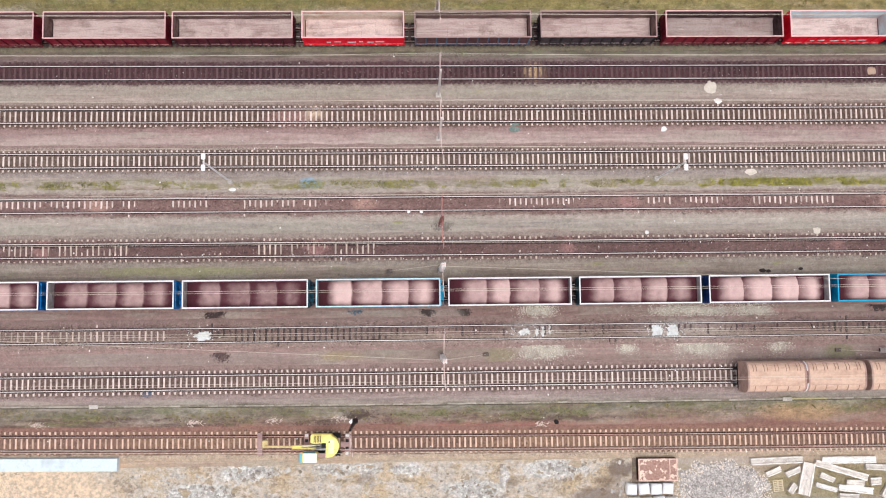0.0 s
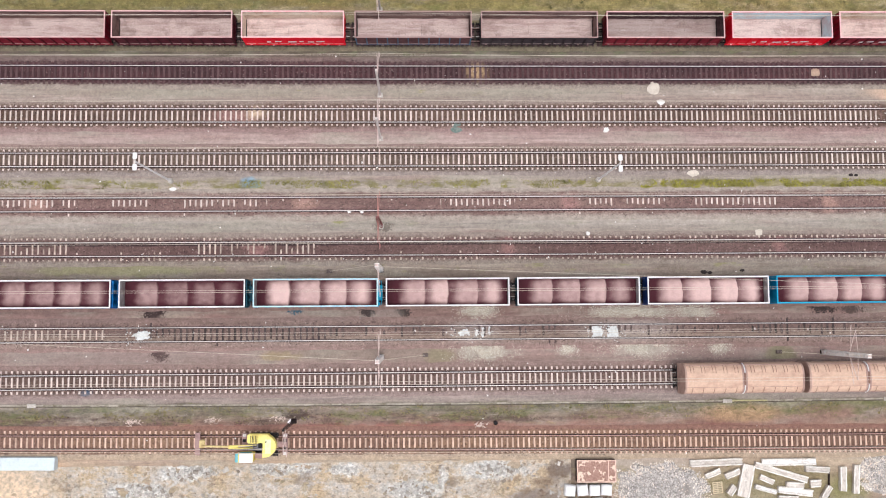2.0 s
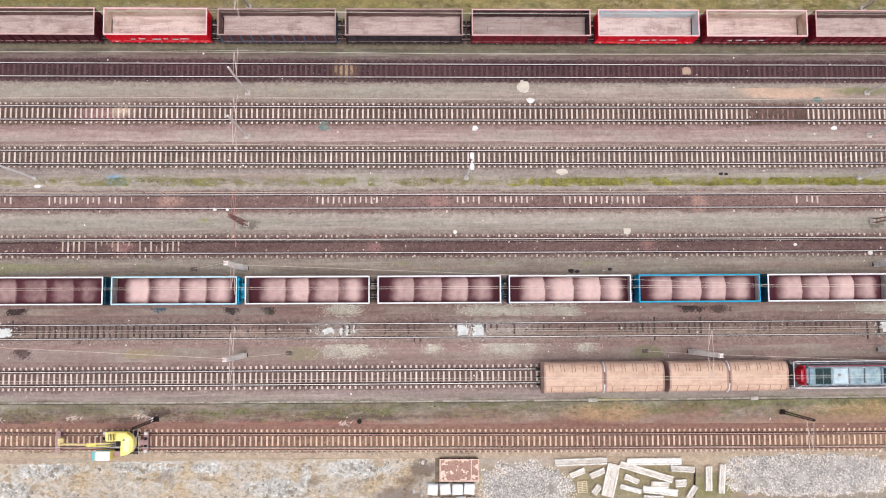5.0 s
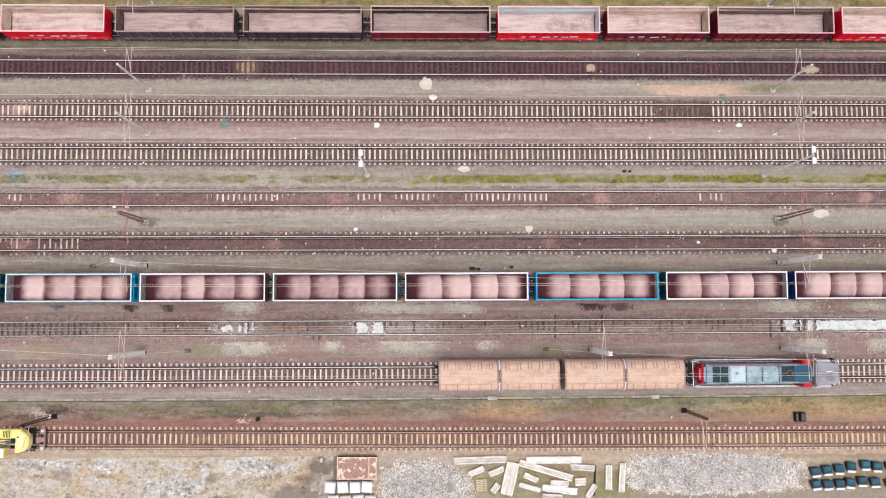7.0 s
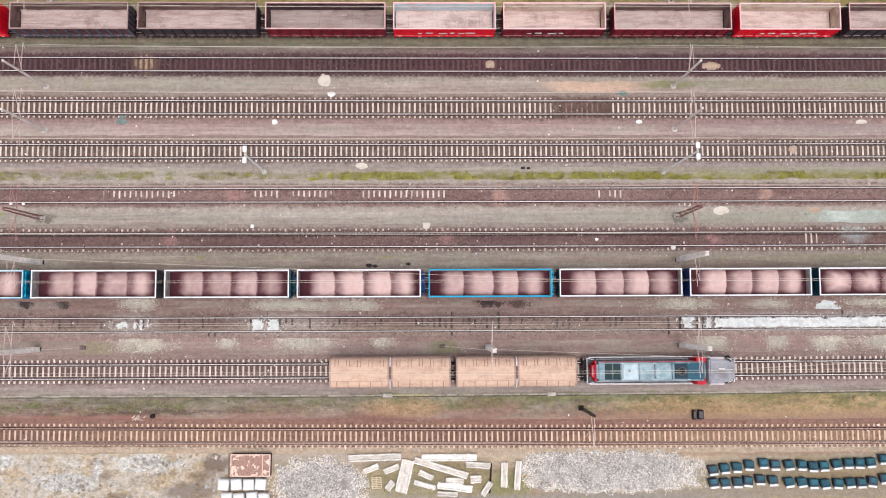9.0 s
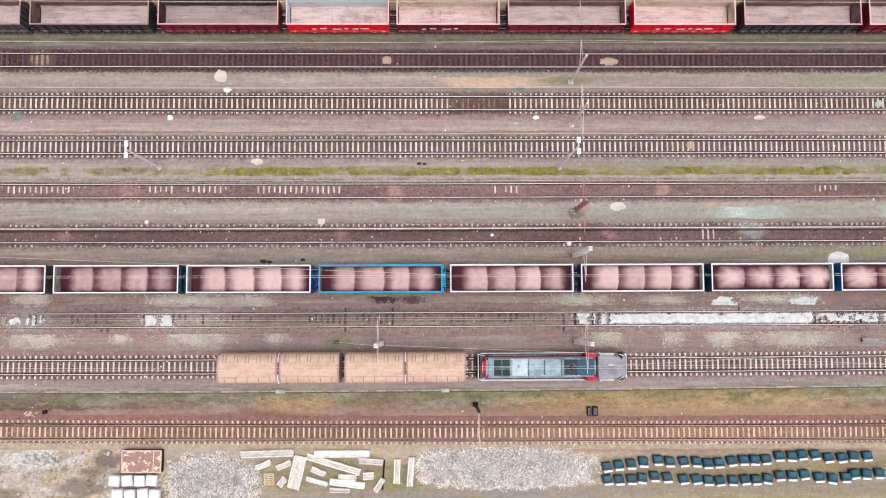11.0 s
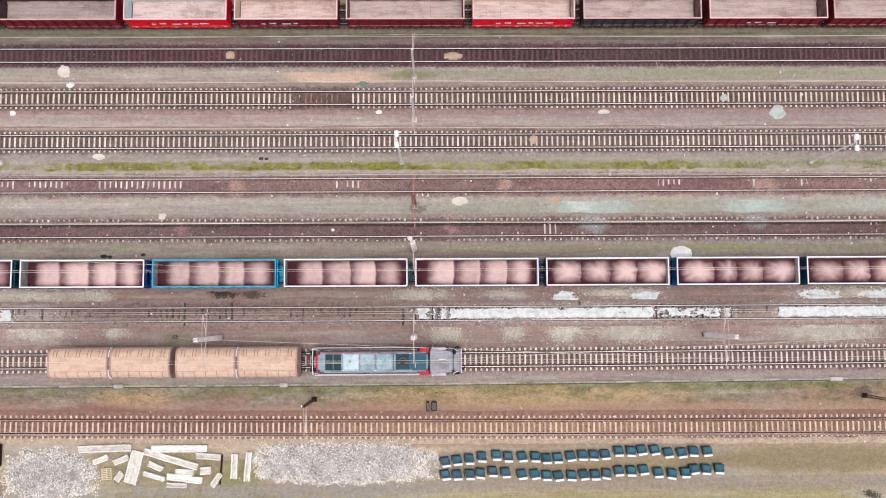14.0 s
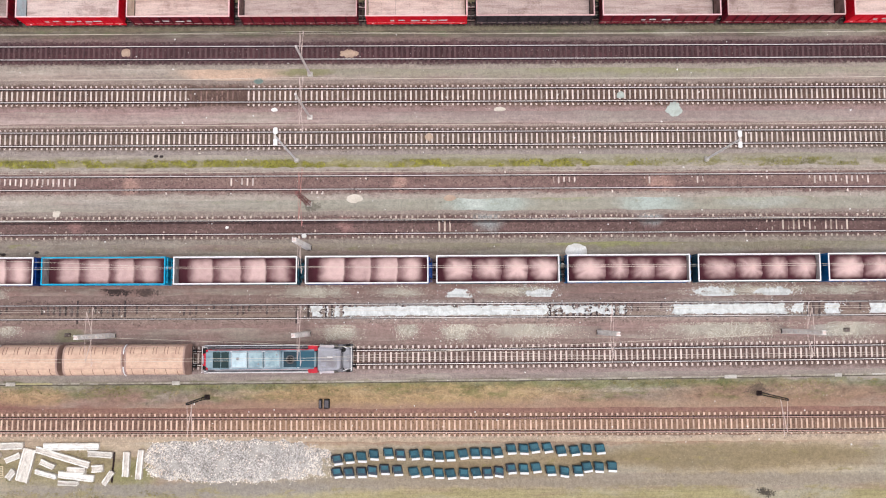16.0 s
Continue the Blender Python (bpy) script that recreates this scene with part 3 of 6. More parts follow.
SLEEPER = {k: sleeper_mesh(k) for k in ("concrete", "warm", "stained", "tarred", "oiled", "timber")}
pathx = [X0 + i * 4.0 for i in range(53)]
tracks = {}
for tn, (yc, c1, c2, kind, head, step, first, buried) in TRACKS.items():
    z0 = base_z(tn)
    label = LABELS["buried" if buried else kind]
    tr = thing("railway_track", Matrix(), label, "railway track", "parallel yard tracks")
    tracks[tn] = tr
    # ballast bed, with an uneven top and sloping shoulders
    bed = ballast("ballast_" + tn.lower(), c1, c2, LANES[tn], SPOTS.get(tn, ()), at=yc, skew=tn == "T10", bands=BED_BANDS.get(tn, ()))
    across = [(-1.95, -.2), (-1.6, -.05), (-1.3, -.03), (-.85, -.04), (-.5, -.05), (0, -.05), (.5, -.05), (.85, -.04), (1.3, -.03), (1.6, -.05), (1.95, -.2)]
    bxs = np.arange(X0, X1 + .1, 0.8 if not buried else 0.2)
    bv = []
    for bx in bxs:
        cy = centre(tn, bx)
        for k, (ay, az) in enumerate(across):
            zz = z0 + az + .018 * noise.noise((bx * .9, ay * 1.3, yc))
            if tn in ("T3", "T4") and abs(ay) == 1.3:
                zz += .075
            if buried and 1 < k < 9:
                wave = noise.noise((bx * .35, ay * .8, yc + 7))
                open_ = in_run(tn, bx) and ((tn == "T5" and -.15 < ay < .7) or (tn == "T6" and abs(ay) != .85) or (tn == "T8" and abs(ay) < .7))
                thin = (tn == "T5" and ay == .5) or (tn == "T6" and ay == -.5) or (tn == "T8" and ay in (0, .5))
                zz = z0 + ((-.034 if tn != "T6" else -.02) if open_ else .012 if thin else .035) + (.03 if thin else .02) * wave + (.028 if open_ or thin else 0) * noise.noise((bx * 1.7, ay * 4, yc + 3))
            if tn == "T6" and abs(ay) == 1.3:
                zz = z0 - .02 + .03 * noise.noise((bx * .5, ay, 4.0))
            if tn == "T3" and 56.4 < bx < 62.4 and abs(ay) < .7:
                zz = z0 - .015 + .05 * noise.noise((bx * .7, ay, 2.0))
            if tn == "T10" and (bx < 17 or bx > 97) and k in (1, 2):
                zz += .09
            edge = .22 * noise.noise((bx * .4, ay, yc + 2)) if k in (0, 10) else 0
            bv.append((bx, cy + ay + edge, zz))
    k = len(across)
    bf = [(i * k + j, (i + 1) * k + j, (i + 1) * k + j + 1, i * k + j + 1) for i in range(len(bxs) - 1) for j in range(k - 1)]
    part("ballast_bed", raw("ballast_bed", bv, bf, bed, True), bed, tr)
    for side in (-.7535, .7535):
        rail = part("rail", sweep("rail", RAIL, [(px, centre(tn, px) + side, z0 + .048) for px in pathx], RUST), RUST, tr)
        part("railhead", sweep("railhead", HEAD, [(px, centre(tn, px) + side, z0 + .048) for px in pathx], head), head, rail, "worn bright running surface")


# ---- wagons ----
def paint(name, c, dirt=None, rough=0.55, amount=0.45):
    return surface(name, rgb(*c), rgb(*dirt) if dirt else None, rough, coarse=0.9, fine=12.0, vary=0.12, amount=amount, bump=0.1)


PAINTS = {
    "maroon_wall": paint("dark_maroon_panel_paint", (140, 22, 44), (92, 24, 36)),
    "plum_wall": paint("dark_plum_panel_paint", (92, 26, 40), (64, 24, 32)),
    "slate_wall": paint("rust_brown_panel_paint", (104, 66, 68), (70, 48, 52)),
    "umber_wall": paint("dark_brown_panel_paint", (68, 58, 64), (48, 40, 44)),
    # rib paints, except slate's blue, are darkened to paint the ribs' shadow lines
    "umber_rib": paint("shaded_umber_rib", (44, 38, 42), (32, 26, 28)),
    "plum_rib": paint("shaded_plum_rib", (72, 28, 38), (52, 26, 30)),
    "slate_rib": paint("faded_blue_rib_paint", (84, 118, 142), (92, 82, 90)),
    "maroon_rib": paint("shaded_maroon_rib", (100, 24, 38), (70, 24, 30)),
    "maroon": paint("maroon_wagon_paint", (144, 24, 44), (88, 24, 34)),
    "plum": paint("plum_wagon_paint", (112, 42, 54), (80, 36, 44)),
    "red": paint("bright_red_wagon_paint", (252, 8, 44), (226, 12, 38), amount=0.3),
    "slate": paint("slate_blue_wagon_paint", (92, 92, 108), (110, 70, 74)),
    "umber": paint("dark_umber_wagon_paint", (68, 52, 57), (50, 39, 42)),
    "blue": paint("blue_wagon_paint", (18, 114, 182), (12, 84, 144), amount=0.5),
    "cyan": paint("cyan_wagon_paint", (30, 166, 204), (20, 128, 170), amount=0.4),
    "teal": paint("dark_teal_wagon_paint", (20, 76, 92), (24, 54, 66)),
    "navy": paint("navy_wagon_paint", (16, 62, 138), (14, 44, 100)),
    "grey": paint("grey_wagon_paint", (92, 84, 88), (64, 56, 58)),
    "pink": paint("faded_pink_rim_paint", (222, 176, 172), (186, 134, 132)),
    "rose": paint("rose_rim_paint", (248, 196, 196), (230, 150, 156)),
    "dull": paint("dull_rim_paint", (176, 142, 136), (132, 100, 98)),
    "pale": paint("pale_cyan_rim_paint", (206, 232, 238), (120, 190, 210), amount=0.6),
    "white": WHITE,
}


def floor_material(name, gain):
    n = Nodes(name)
    pos = n.node("NewGeometry").outputs["Position"]
    long = n.noise(pos, 1.0, 5.0, 0.65, (0.3, 1.9, 1.0))
    plank = n.noise(pos, 1.0, 4.0, 0.7, (0.35, 6.5, 1.0))
    blot = n.noise(pos, 0.45, 5.0, 0.7)
    fine = n.noise(pos, 6.0, 3.0, 0.7)
    c = n.mix(n.remap(long, 0.4, 0.66, 0.0, 0.7), rgb(220, 195, 186, gain), rgb(182, 150, 142, gain))
    c = n.mix(n.remap(blot, 0.5, 0.7, 0.0, 0.6), c, rgb(146, 118, 108, gain))
    c = n.mix(n.remap(plank, 0.58, 0.66, 0.0, 0.4), c, rgb(106, 84, 78))
    c = n.mix(n.remap(plank, 0.36, 0.3, 0.0, 0.4), c, rgb(236, 224, 212))
    return n.done(n.tone(c, n.remap(fine, 0.25, 0.75, 0.86, 1.14)), 0.95, 0.0, fine, 0.3)


DUST = floor_material("dusty_wagon_floor", 0.8)
PALEDUST = floor_material("pale_dusty_wagon_floor", 0.94)
GREYDUST = floor_material("dark_dusty_wagon_floor", 0.6)
DARKINNER = surface("dark_stained_inner_wall", rgb(96, 70, 72), rgb(56, 40, 42), 0.9, coarse=0.7, fine=5.0, vary=0.2, amount=0.8)
INNER = surface("stained_inner_wall", rgb(140, 112, 106), rgb(82, 60, 58), 0.9, coarse=0.7, fine=5.0, vary=0.2, amount=0.8, stretch=(0.4, 1.0, 1.0))
PALEINNER = surface("pale_blue_inner_wall", rgb(212, 226, 230), rgb(206, 164, 160), 0.8, coarse=0.6, fine=5.0, vary=0.12, amount=0.5)
GREYINNER = surface("grey_inner_wall", rgb(182, 176, 174), rgb(134, 116, 112), 0.85, coarse=0.8, fine=5.0, vary=0.14, amount=0.7)
CREAMINNER = surface("cream_inner_wall", rgb(226, 208, 190), rgb(168, 124, 96), 0.8, coarse=0.6, fine=5.0, vary=0.15, amount=0.6)


def bogie(parent, x):
    bm = bmesh.new()
    for s in (-1, 1):
        box(bm, x, s * 1.0, .55, 2.3, .14, .26)
        for a in (-.9, .9):
            box(bm, x + a, s * 1.0, .5, .34, .22, .36)
    box(bm, x, 0, .6, .4, 2.0, .24)
    bg = part("bogie", bm, BLACK, parent)
    for a in (-.9, .9):
        bm = bmesh.new()
        rod(bm, (x + a, -.95, .46), (x + a, .95, .46), .08, 8)
        for s in (-1, 1):
            rod(bm, (x + a, s * .69, .46), (x + a, s * .82, .46), .46, 20)
        part("wheelset", bm, RUST, bg)


def running_gear(parent, length):
    """Underframe, bogies, buffers and couplings of a wagon that is `length` long over its body, rail top at z = 0."""
    bm = bmesh.new()
    for s in (-1, 1):
        box(bm, 0, s * 1.2, 1.02, length - .1, .1, .26)
        box(bm, s * (length / 2 - .1), 0, 1.02, .2, 2.6, .28)
    box(bm, 0, 0, 1.0, length, .4, .28)
    for i in range(7):
        box(bm, -length / 2 + (i + .5) * length / 7, 0, 1.02, .12, 2.4, .2)
    part("underframe", bm, BLACK, parent)
    for s in (-1, 1):
        bogie(parent, s * (length / 2 - 2.3))
        for y in (-.875, .875):
            bm = bmesh.new()
            rod(bm, (s * length / 2, y, 1.0), (s * (length / 2 + .36), y, 1.0), .09, 10)
            rod(bm, (s * (length / 2 + .34), y, 1.0), (s * (length / 2 + .39), y, 1.0), .23, 16)
            part("buffer", bm, BLACK, parent)
        bm = bmesh.new()
        rod(bm, (s * length / 2, 0, .98), (s * (length / 2 + .4), 0, .93), .07, 8)
        part("coupling", bm, BLACK, parent)
        for y in (-.5, .55):
            bm = bmesh.new()
            rod(bm, (s * length / 2, y, .9), (s * (length / 2 + .4), y * .95, .7), .03, 6)
            part("brake_hose", bm, GALV, parent)


def open_wagon(m, length, body, rim, inner, top, label, group, width=2.98, marks=0, platform=False, latches=True, floor=None):
    """High-sided open wagon: ribbed walls, capping rim, panelled floor, two bogies."""
    w = thing("open_wagon", m, label, "wagon", group)
    h, floor_z, t = top, 1.12, .05
    running_gear(w, length)
    L, W = length / 2, width / 2
    n_pan = 7
    for i in range(n_pan):
        bm = bmesh.new()
        box(bm, -L + t + (i + .5) * (length - 2 * t) / n_pan, 0, floor_z, (length - 2 * t) / n_pan - .012, width - 2 * t, .05)
        part("floor_panel", bm, floor or DUST, w)
    ribs = round(length / 1.18)
    for s in (-1, 1):
        bm = bmesh.new()
        box(bm, 0, s * (W - t / 2 - .07), (floor_z + h) / 2 - .15, length - .02, t, h - floor_z + .3)
        wall = part("side_wall", bm, PAINTS.get(body + "_wall", PAINTS[body]), w)
        bm = bmesh.new()
        box(bm, 0, s * (W - t - .075), (floor_z + h) / 2 - .02, length - .1, .012, h - floor_z - .04)
        part("wall_lining", bm, inner, wall)
        if latches:
            reach, tall = .34, .26
            bank = [(s * (W - t - .09), floor_z), (s * (W - t - .09), floor_z + tall), (s * (W - t - .2), floor_z + tall * .42), (s * (W - t - .09 - reach), floor_z + .026)]
            part("dust_bank", sweep("dust_bank", bank, [(-L + .2 + k * (length - .4) / 12, .05 * math.sin(k * 2.3 + length), .03 * math.sin(k * 1.7 + length * 3)) for k in range(13)], floor or DUST), floor or DUST, wall,
                 "dust banked along the wall")
        for i in range(ribs + 1):
            bm = bmesh.new()
            x = -L + .12 + i * (length - .24) / ribs
            v = box(bm, x, s * (W - .02), (floor_z + h) / 2 - .1, .12, .12, h - floor_z + .1)
            for q in v:
                if q.co.z < 1.6 and abs(q.co.y) > W - .03:
                    q.co.z += .12
            part("stanchion", bm, PAINTS.get(body + "_rib", PAINTS[body]), wall)
        bm = bmesh.new()
        box(bm, 0, s * (W - .035), floor_z - .2, length, .075, .3)
        part("lower_rail", bm, PAINTS[body], wall)
        for i in range(ribs if latches else 0):
            if i % 2 == 0 or ribs - i < 3:
                bm = bmesh.new()
                box(bm, -L + .12 + (i + .5) * (length - .24) / ribs, s * (W + .02), floor_z - .06 - .1 * (i % 3), .2, .06, .1)
                part("door_latch", bm, PAINTS["dull" if body != "red" else "rose"], wall)
        bm = bmesh.new()
        box(bm, 0, s * (W - .05), h, length, .14, .1)
        soften(bm, .02)
        part("rim", bm, PAINTS[rim], w, "pale worn capping rim")
        bm = bmesh.new()
        box(bm, s * (L - t / 2 - .05), 0, (floor_z + h) / 2, t, width - .28, h - floor_z)
        end = part("end_wall", bm, PAINTS.get(body + "_wall", PAINTS[body]), w)
        bm = bmesh.new()
        box(bm, s * (L - t - .056), 0, (floor_z + h) / 2 - .02, .012, width - .3, h - floor_z - .04)
        part("wall_lining", bm, inner, end)
        for y in (-.9, -.3, .3, .9):
            bm = bmesh.new()
            box(bm, s * (L - .02), y, (floor_z + h) / 2 - .06, .06, .1, h - floor_z)
            part("end_rib", bm, PAINTS.get(body + "_rib", PAINTS[body]), end)
        bm = bmesh.new()
        box(bm, s * (L - .06), 0, h, .13, width - .24, .1)
        soften(bm, .02)
        part("rim", bm, PAINTS[rim], w)
    if marks:
        for i in range(marks):
            bm = bmesh.new()
            x = -L + 1.2 + i * 1.02 + (.5 if i > 1 else 0)
            box(bm, x + (length - 9.5), -W - .062, 2.05 + .12 * (i % 2), .45 + .25 * (i % 3), .012, .3)
            part("white_marking", bm, WHITE, w)
    if platform:
        bm = bmesh.new()
        box(bm, L + .2, 0, 1.3, .42, width - (.3 if body == "blue" else 1.3), .06)
        part("end_platform", bm, PAINTS[body], w, "painted end platform")
        for y in (-1.2, -.45, .45, 1.2):
            bm = bmesh.new()
            box(bm, L + .1, y, 2.1, .16, .3, 1.7)
            soften(bm, .02)
            part("end_post", bm, PAINTS[body], w)
        for y in (-.8, .8):
            bm = bmesh.new()
            rod(bm, (L + .34, y - .45, 1.33), (L + .34, y - .45, 2.15), .025, 6)
            rod(bm, (L + .34, y + .45, 1.33), (L + .34, y + .45, 2.15), .025, 6)
            rod(bm, (L + .34, y - .47, 2.15), (L + .34, y + .47, 2.15), .03, 6)
            part("platform_rail", bm, PAINTS[body], w)
        bm = bmesh.new()
        box(bm, L + .06, 0, 2.7, .08, 2.5, .16)
        part("end_beam", bm, PAINTS[body], w)
    return w


RAIL_TOP = .2
LINE1 = [  # far line of empty wagons: start, end, body, rim, lining, markings
    (-57.6, -44.5, "maroon", "pink", INNER, 0), (-43.55, -30.5, "maroon", "pink", INNER, 0), (-29.85, -16.9, "plum", "pink", INNER, 0),
    (-15.95, -4.85, "red", "rose", CREAMINNER, 6), (-3.72, 9.05, "slate", "dull", INNER, 0), (10.05, 22.9, "umber", "dull", INNER, 0),
    (23.87, 36.95, "maroon", "pink", DARKINNER, 0), (37.78, 49.0, "red", "rose", PALEINNER, 6), (49.83, 61.1, "maroon", "rose", CREAMINNER, 4),
    (62.03, 75.0, "maroon", "pink", INNER, 0), (75.9, 87.12, "red", "rose", CREAMINNER, 6), (88.07, 101.08, "umber", "pink", INNER, 0),
    (101.95, 115.0, "maroon", "rose", INNER, 3), (115.7, 128.7, "maroon", "pink", INNER, 0), (129.7, 140.9, "red", "rose", CREAMINNER, 6)]
TINT = {"maroon": "maroon-red", "plum": "dark plum-red", "red": "bright red", "slate": "slate-blue and rust", "umber": "dark umber-brown",
        "blue": "blue", "cyan": "bright cyan-blue", "teal": "dark teal", "navy": "navy blue", "grey": "grey"}
for a, b, body, rim, inner, marks in LINE1:
    x = (a + b) / 2
    open_wagon(pose(x, centre("T1", x), RAIL_TOP, 0, 0, math.degrees(math.atan2(centre("T1", b) - centre("T1", a), b - a))), b - a, body, rim, inner, 3.32,
               f"empty {TINT[body]} open wagon with dusty floor", "line of empty open wagons", marks=marks, floor={DARKINNER: GREYDUST, PALEINNER: PALEDUST, CREAMINNER: PALEDUST}.get(inner, DUST))

LINE7 = ["blue", "blue", "teal", "cyan", "grey", "teal", "navy", "cyan", "teal", "navy", "teal", "blue", "teal", "blue"]
RIM7 = ["white"] * 14
RIM7[3], RIM7[7] = "pale", "cyan"


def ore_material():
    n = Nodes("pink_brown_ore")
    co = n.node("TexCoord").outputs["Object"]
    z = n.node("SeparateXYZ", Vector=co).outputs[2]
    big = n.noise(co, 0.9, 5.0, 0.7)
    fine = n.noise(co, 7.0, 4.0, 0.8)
    # pale crests and dark hollows by height: dry dust plus painted shading
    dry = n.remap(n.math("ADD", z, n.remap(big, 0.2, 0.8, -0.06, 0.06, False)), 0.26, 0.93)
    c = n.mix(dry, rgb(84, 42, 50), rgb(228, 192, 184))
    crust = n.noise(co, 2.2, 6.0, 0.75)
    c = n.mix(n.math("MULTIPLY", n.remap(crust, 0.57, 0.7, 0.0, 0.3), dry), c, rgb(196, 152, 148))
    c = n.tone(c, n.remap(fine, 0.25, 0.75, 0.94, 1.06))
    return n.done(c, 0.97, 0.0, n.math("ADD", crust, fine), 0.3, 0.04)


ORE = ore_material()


def ore_load(m, length, width, seed, fill=.9, cones=False):
    """Four tipped heaps that run into one another, steep on one flank."""
    rng = random.Random(seed)
    nx, ny = 150, 20
    cuts = [-.5, -.195 + rng.uniform(-.02, .02), .03 + rng.uniform(-.02, .02), .25 + rng.uniform(-.02, .02), .5]
    tall = [rng.uniform(.86, 1.06) * fill for _ in range(4)]
    skew = rng.uniform(-.25, .25)
    v = []
    for i in range(nx + 1):
        for j in range(ny + 1):
            u, w = i / nx - .5, j / ny - .5
            uu = u + .01 * (2 * w - skew) ** 2 + .006 * noise.noise((w * 6, seed, u * 4))
            k = max(q for q in range(4) if uu >= cuts[q] or q == 0)
            s = min(1.0, max(0.0, (uu - cuts[k]) / (cuts[k + 1] - cuts[k])))
            rise = min(1.0, s / (.45 if k else .62))
            low = .55 if k else 0.0
            h = low + (1 - low) * rise * rise * (3 - 2 * rise)
            fall = .965 if k < 3 else .55
            if s > fall:
                h -= (h - (.5 if k < 3 else 0.0)) * ((s - fall) / (1 - fall)) ** (.7 if k < 3 else 1.4)
            if cones:
                du, dw = (s - .58) / .58, 2 * w / .95
                r = math.hypot(du, dw * .7)
                a = math.atan2(dw, du)
                h = max(.1, 1.24 - .84 * r ** 1.2 + .22 * noise.noise((math.cos(a) * 2.4 + k * 5, math.sin(a) * 2.4, seed)) * min(1, r * 2))
            h *= tall[k] * (1 - abs(2 * w - skew * .15) ** 5 * (.62 - .3 * s))
            ends = min(1.0, (u + .5) * length / 1.3)
            z = .06 + .76 * h - .45 * (1 - ends) ** 2 + .05 * noise.noise((u * 22 + seed, w * 6, 1.0)) + .02 * noise.noise((u * 110, w * 26, seed))
            v.append((u * length, w * width, z))
    f = [(i * (ny + 1) + j, (i + 1) * (ny + 1) + j, (i + 1) * (ny + 1) + j + 1, i * (ny + 1) + j + 1) for i in range(nx) for j in range(ny)]
    rim = [i * (ny + 1) for i in range(nx + 1)] + [nx * (ny + 1) + j for j in range(1, ny + 1)] + [i * (ny + 1) + ny for i in range(nx - 1, -1, -1)] + [j for j in range(ny - 1, 0, -1)]
    k = len(v)
    v += [(v[q][0], v[q][1], -.9) for q in rim]
    f += [(rim[q], rim[(q + 1) % len(rim)], k + (q + 1) % len(rim), k + q) for q in range(len(rim))]
    f.append(tuple(range(k, k + len(rim))))
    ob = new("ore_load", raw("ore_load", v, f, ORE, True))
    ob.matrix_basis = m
    return tagged(ob, "four heaps of pinkish-brown ore, dry crests painted lit and flanks shaded, in a wagon", "ore", "wagon loads", "stuff")


FILL = [.82, .74, .62, .92, .86, .78, .95, .88, .86, .9, .92, .84, .84, .9]
for i, body in enumerate(LINE7):
    a = -56.47 + 14.0 * i
    x = a + 6.58
    turn = math.degrees(math.atan2(centre("T7", a + 13) - centre("T7", a), 13))
    m = pose(x, centre("T7", x), RAIL_TOP, 0, 0, turn)
    open_wagon(m, 13.16, body, RIM7[i], GREYINNER, 3.25, f"{TINT[body]} open wagon with a {RIM7[i] if RIM7[i] != 'pale' else 'pale cyan'} rim, loaded with ore",
               "line of loaded ore wagons", width=2.95, platform=body not in ("grey",), latches=False)
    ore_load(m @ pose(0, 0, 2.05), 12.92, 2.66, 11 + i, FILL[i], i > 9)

# ---- goods train on the lower track ----
TAN = surface("tan_hood_paint", rgb(216, 180, 156), rgb(190, 150, 130), 0.6, coarse=0.6, fine=3.0, vary=0.1, amount=0.65, bump=0.1, stretch=(1.0, 2.2, 2.2))
ENDTAN = paint("grimy_hood_end_paint", (186, 152, 138), (148, 116, 108), 0.7, 0.7)
TANDARK = paint("brown_hood_rib", (150, 112, 96), (128, 92, 80), 0.7, 0.4)
TRAIN = 31.04


def arch(w, z_side, z_top, n=14):
    """Half cross-section outline of a rounded hood, as (y, z)."""
    pts = [(-w / 2, 1.15)]
    for i in range(n + 1):
        a = math.pi * (1 - i / n)
        c, s = math.cos(a), math.sin(a)
        pts.append((w / 2 * math.copysign(abs(c) ** .62, c), z_side + (z_top - z_side) * abs(s) ** .8))
    pts.append((w / 2, 1.15))
    return pts


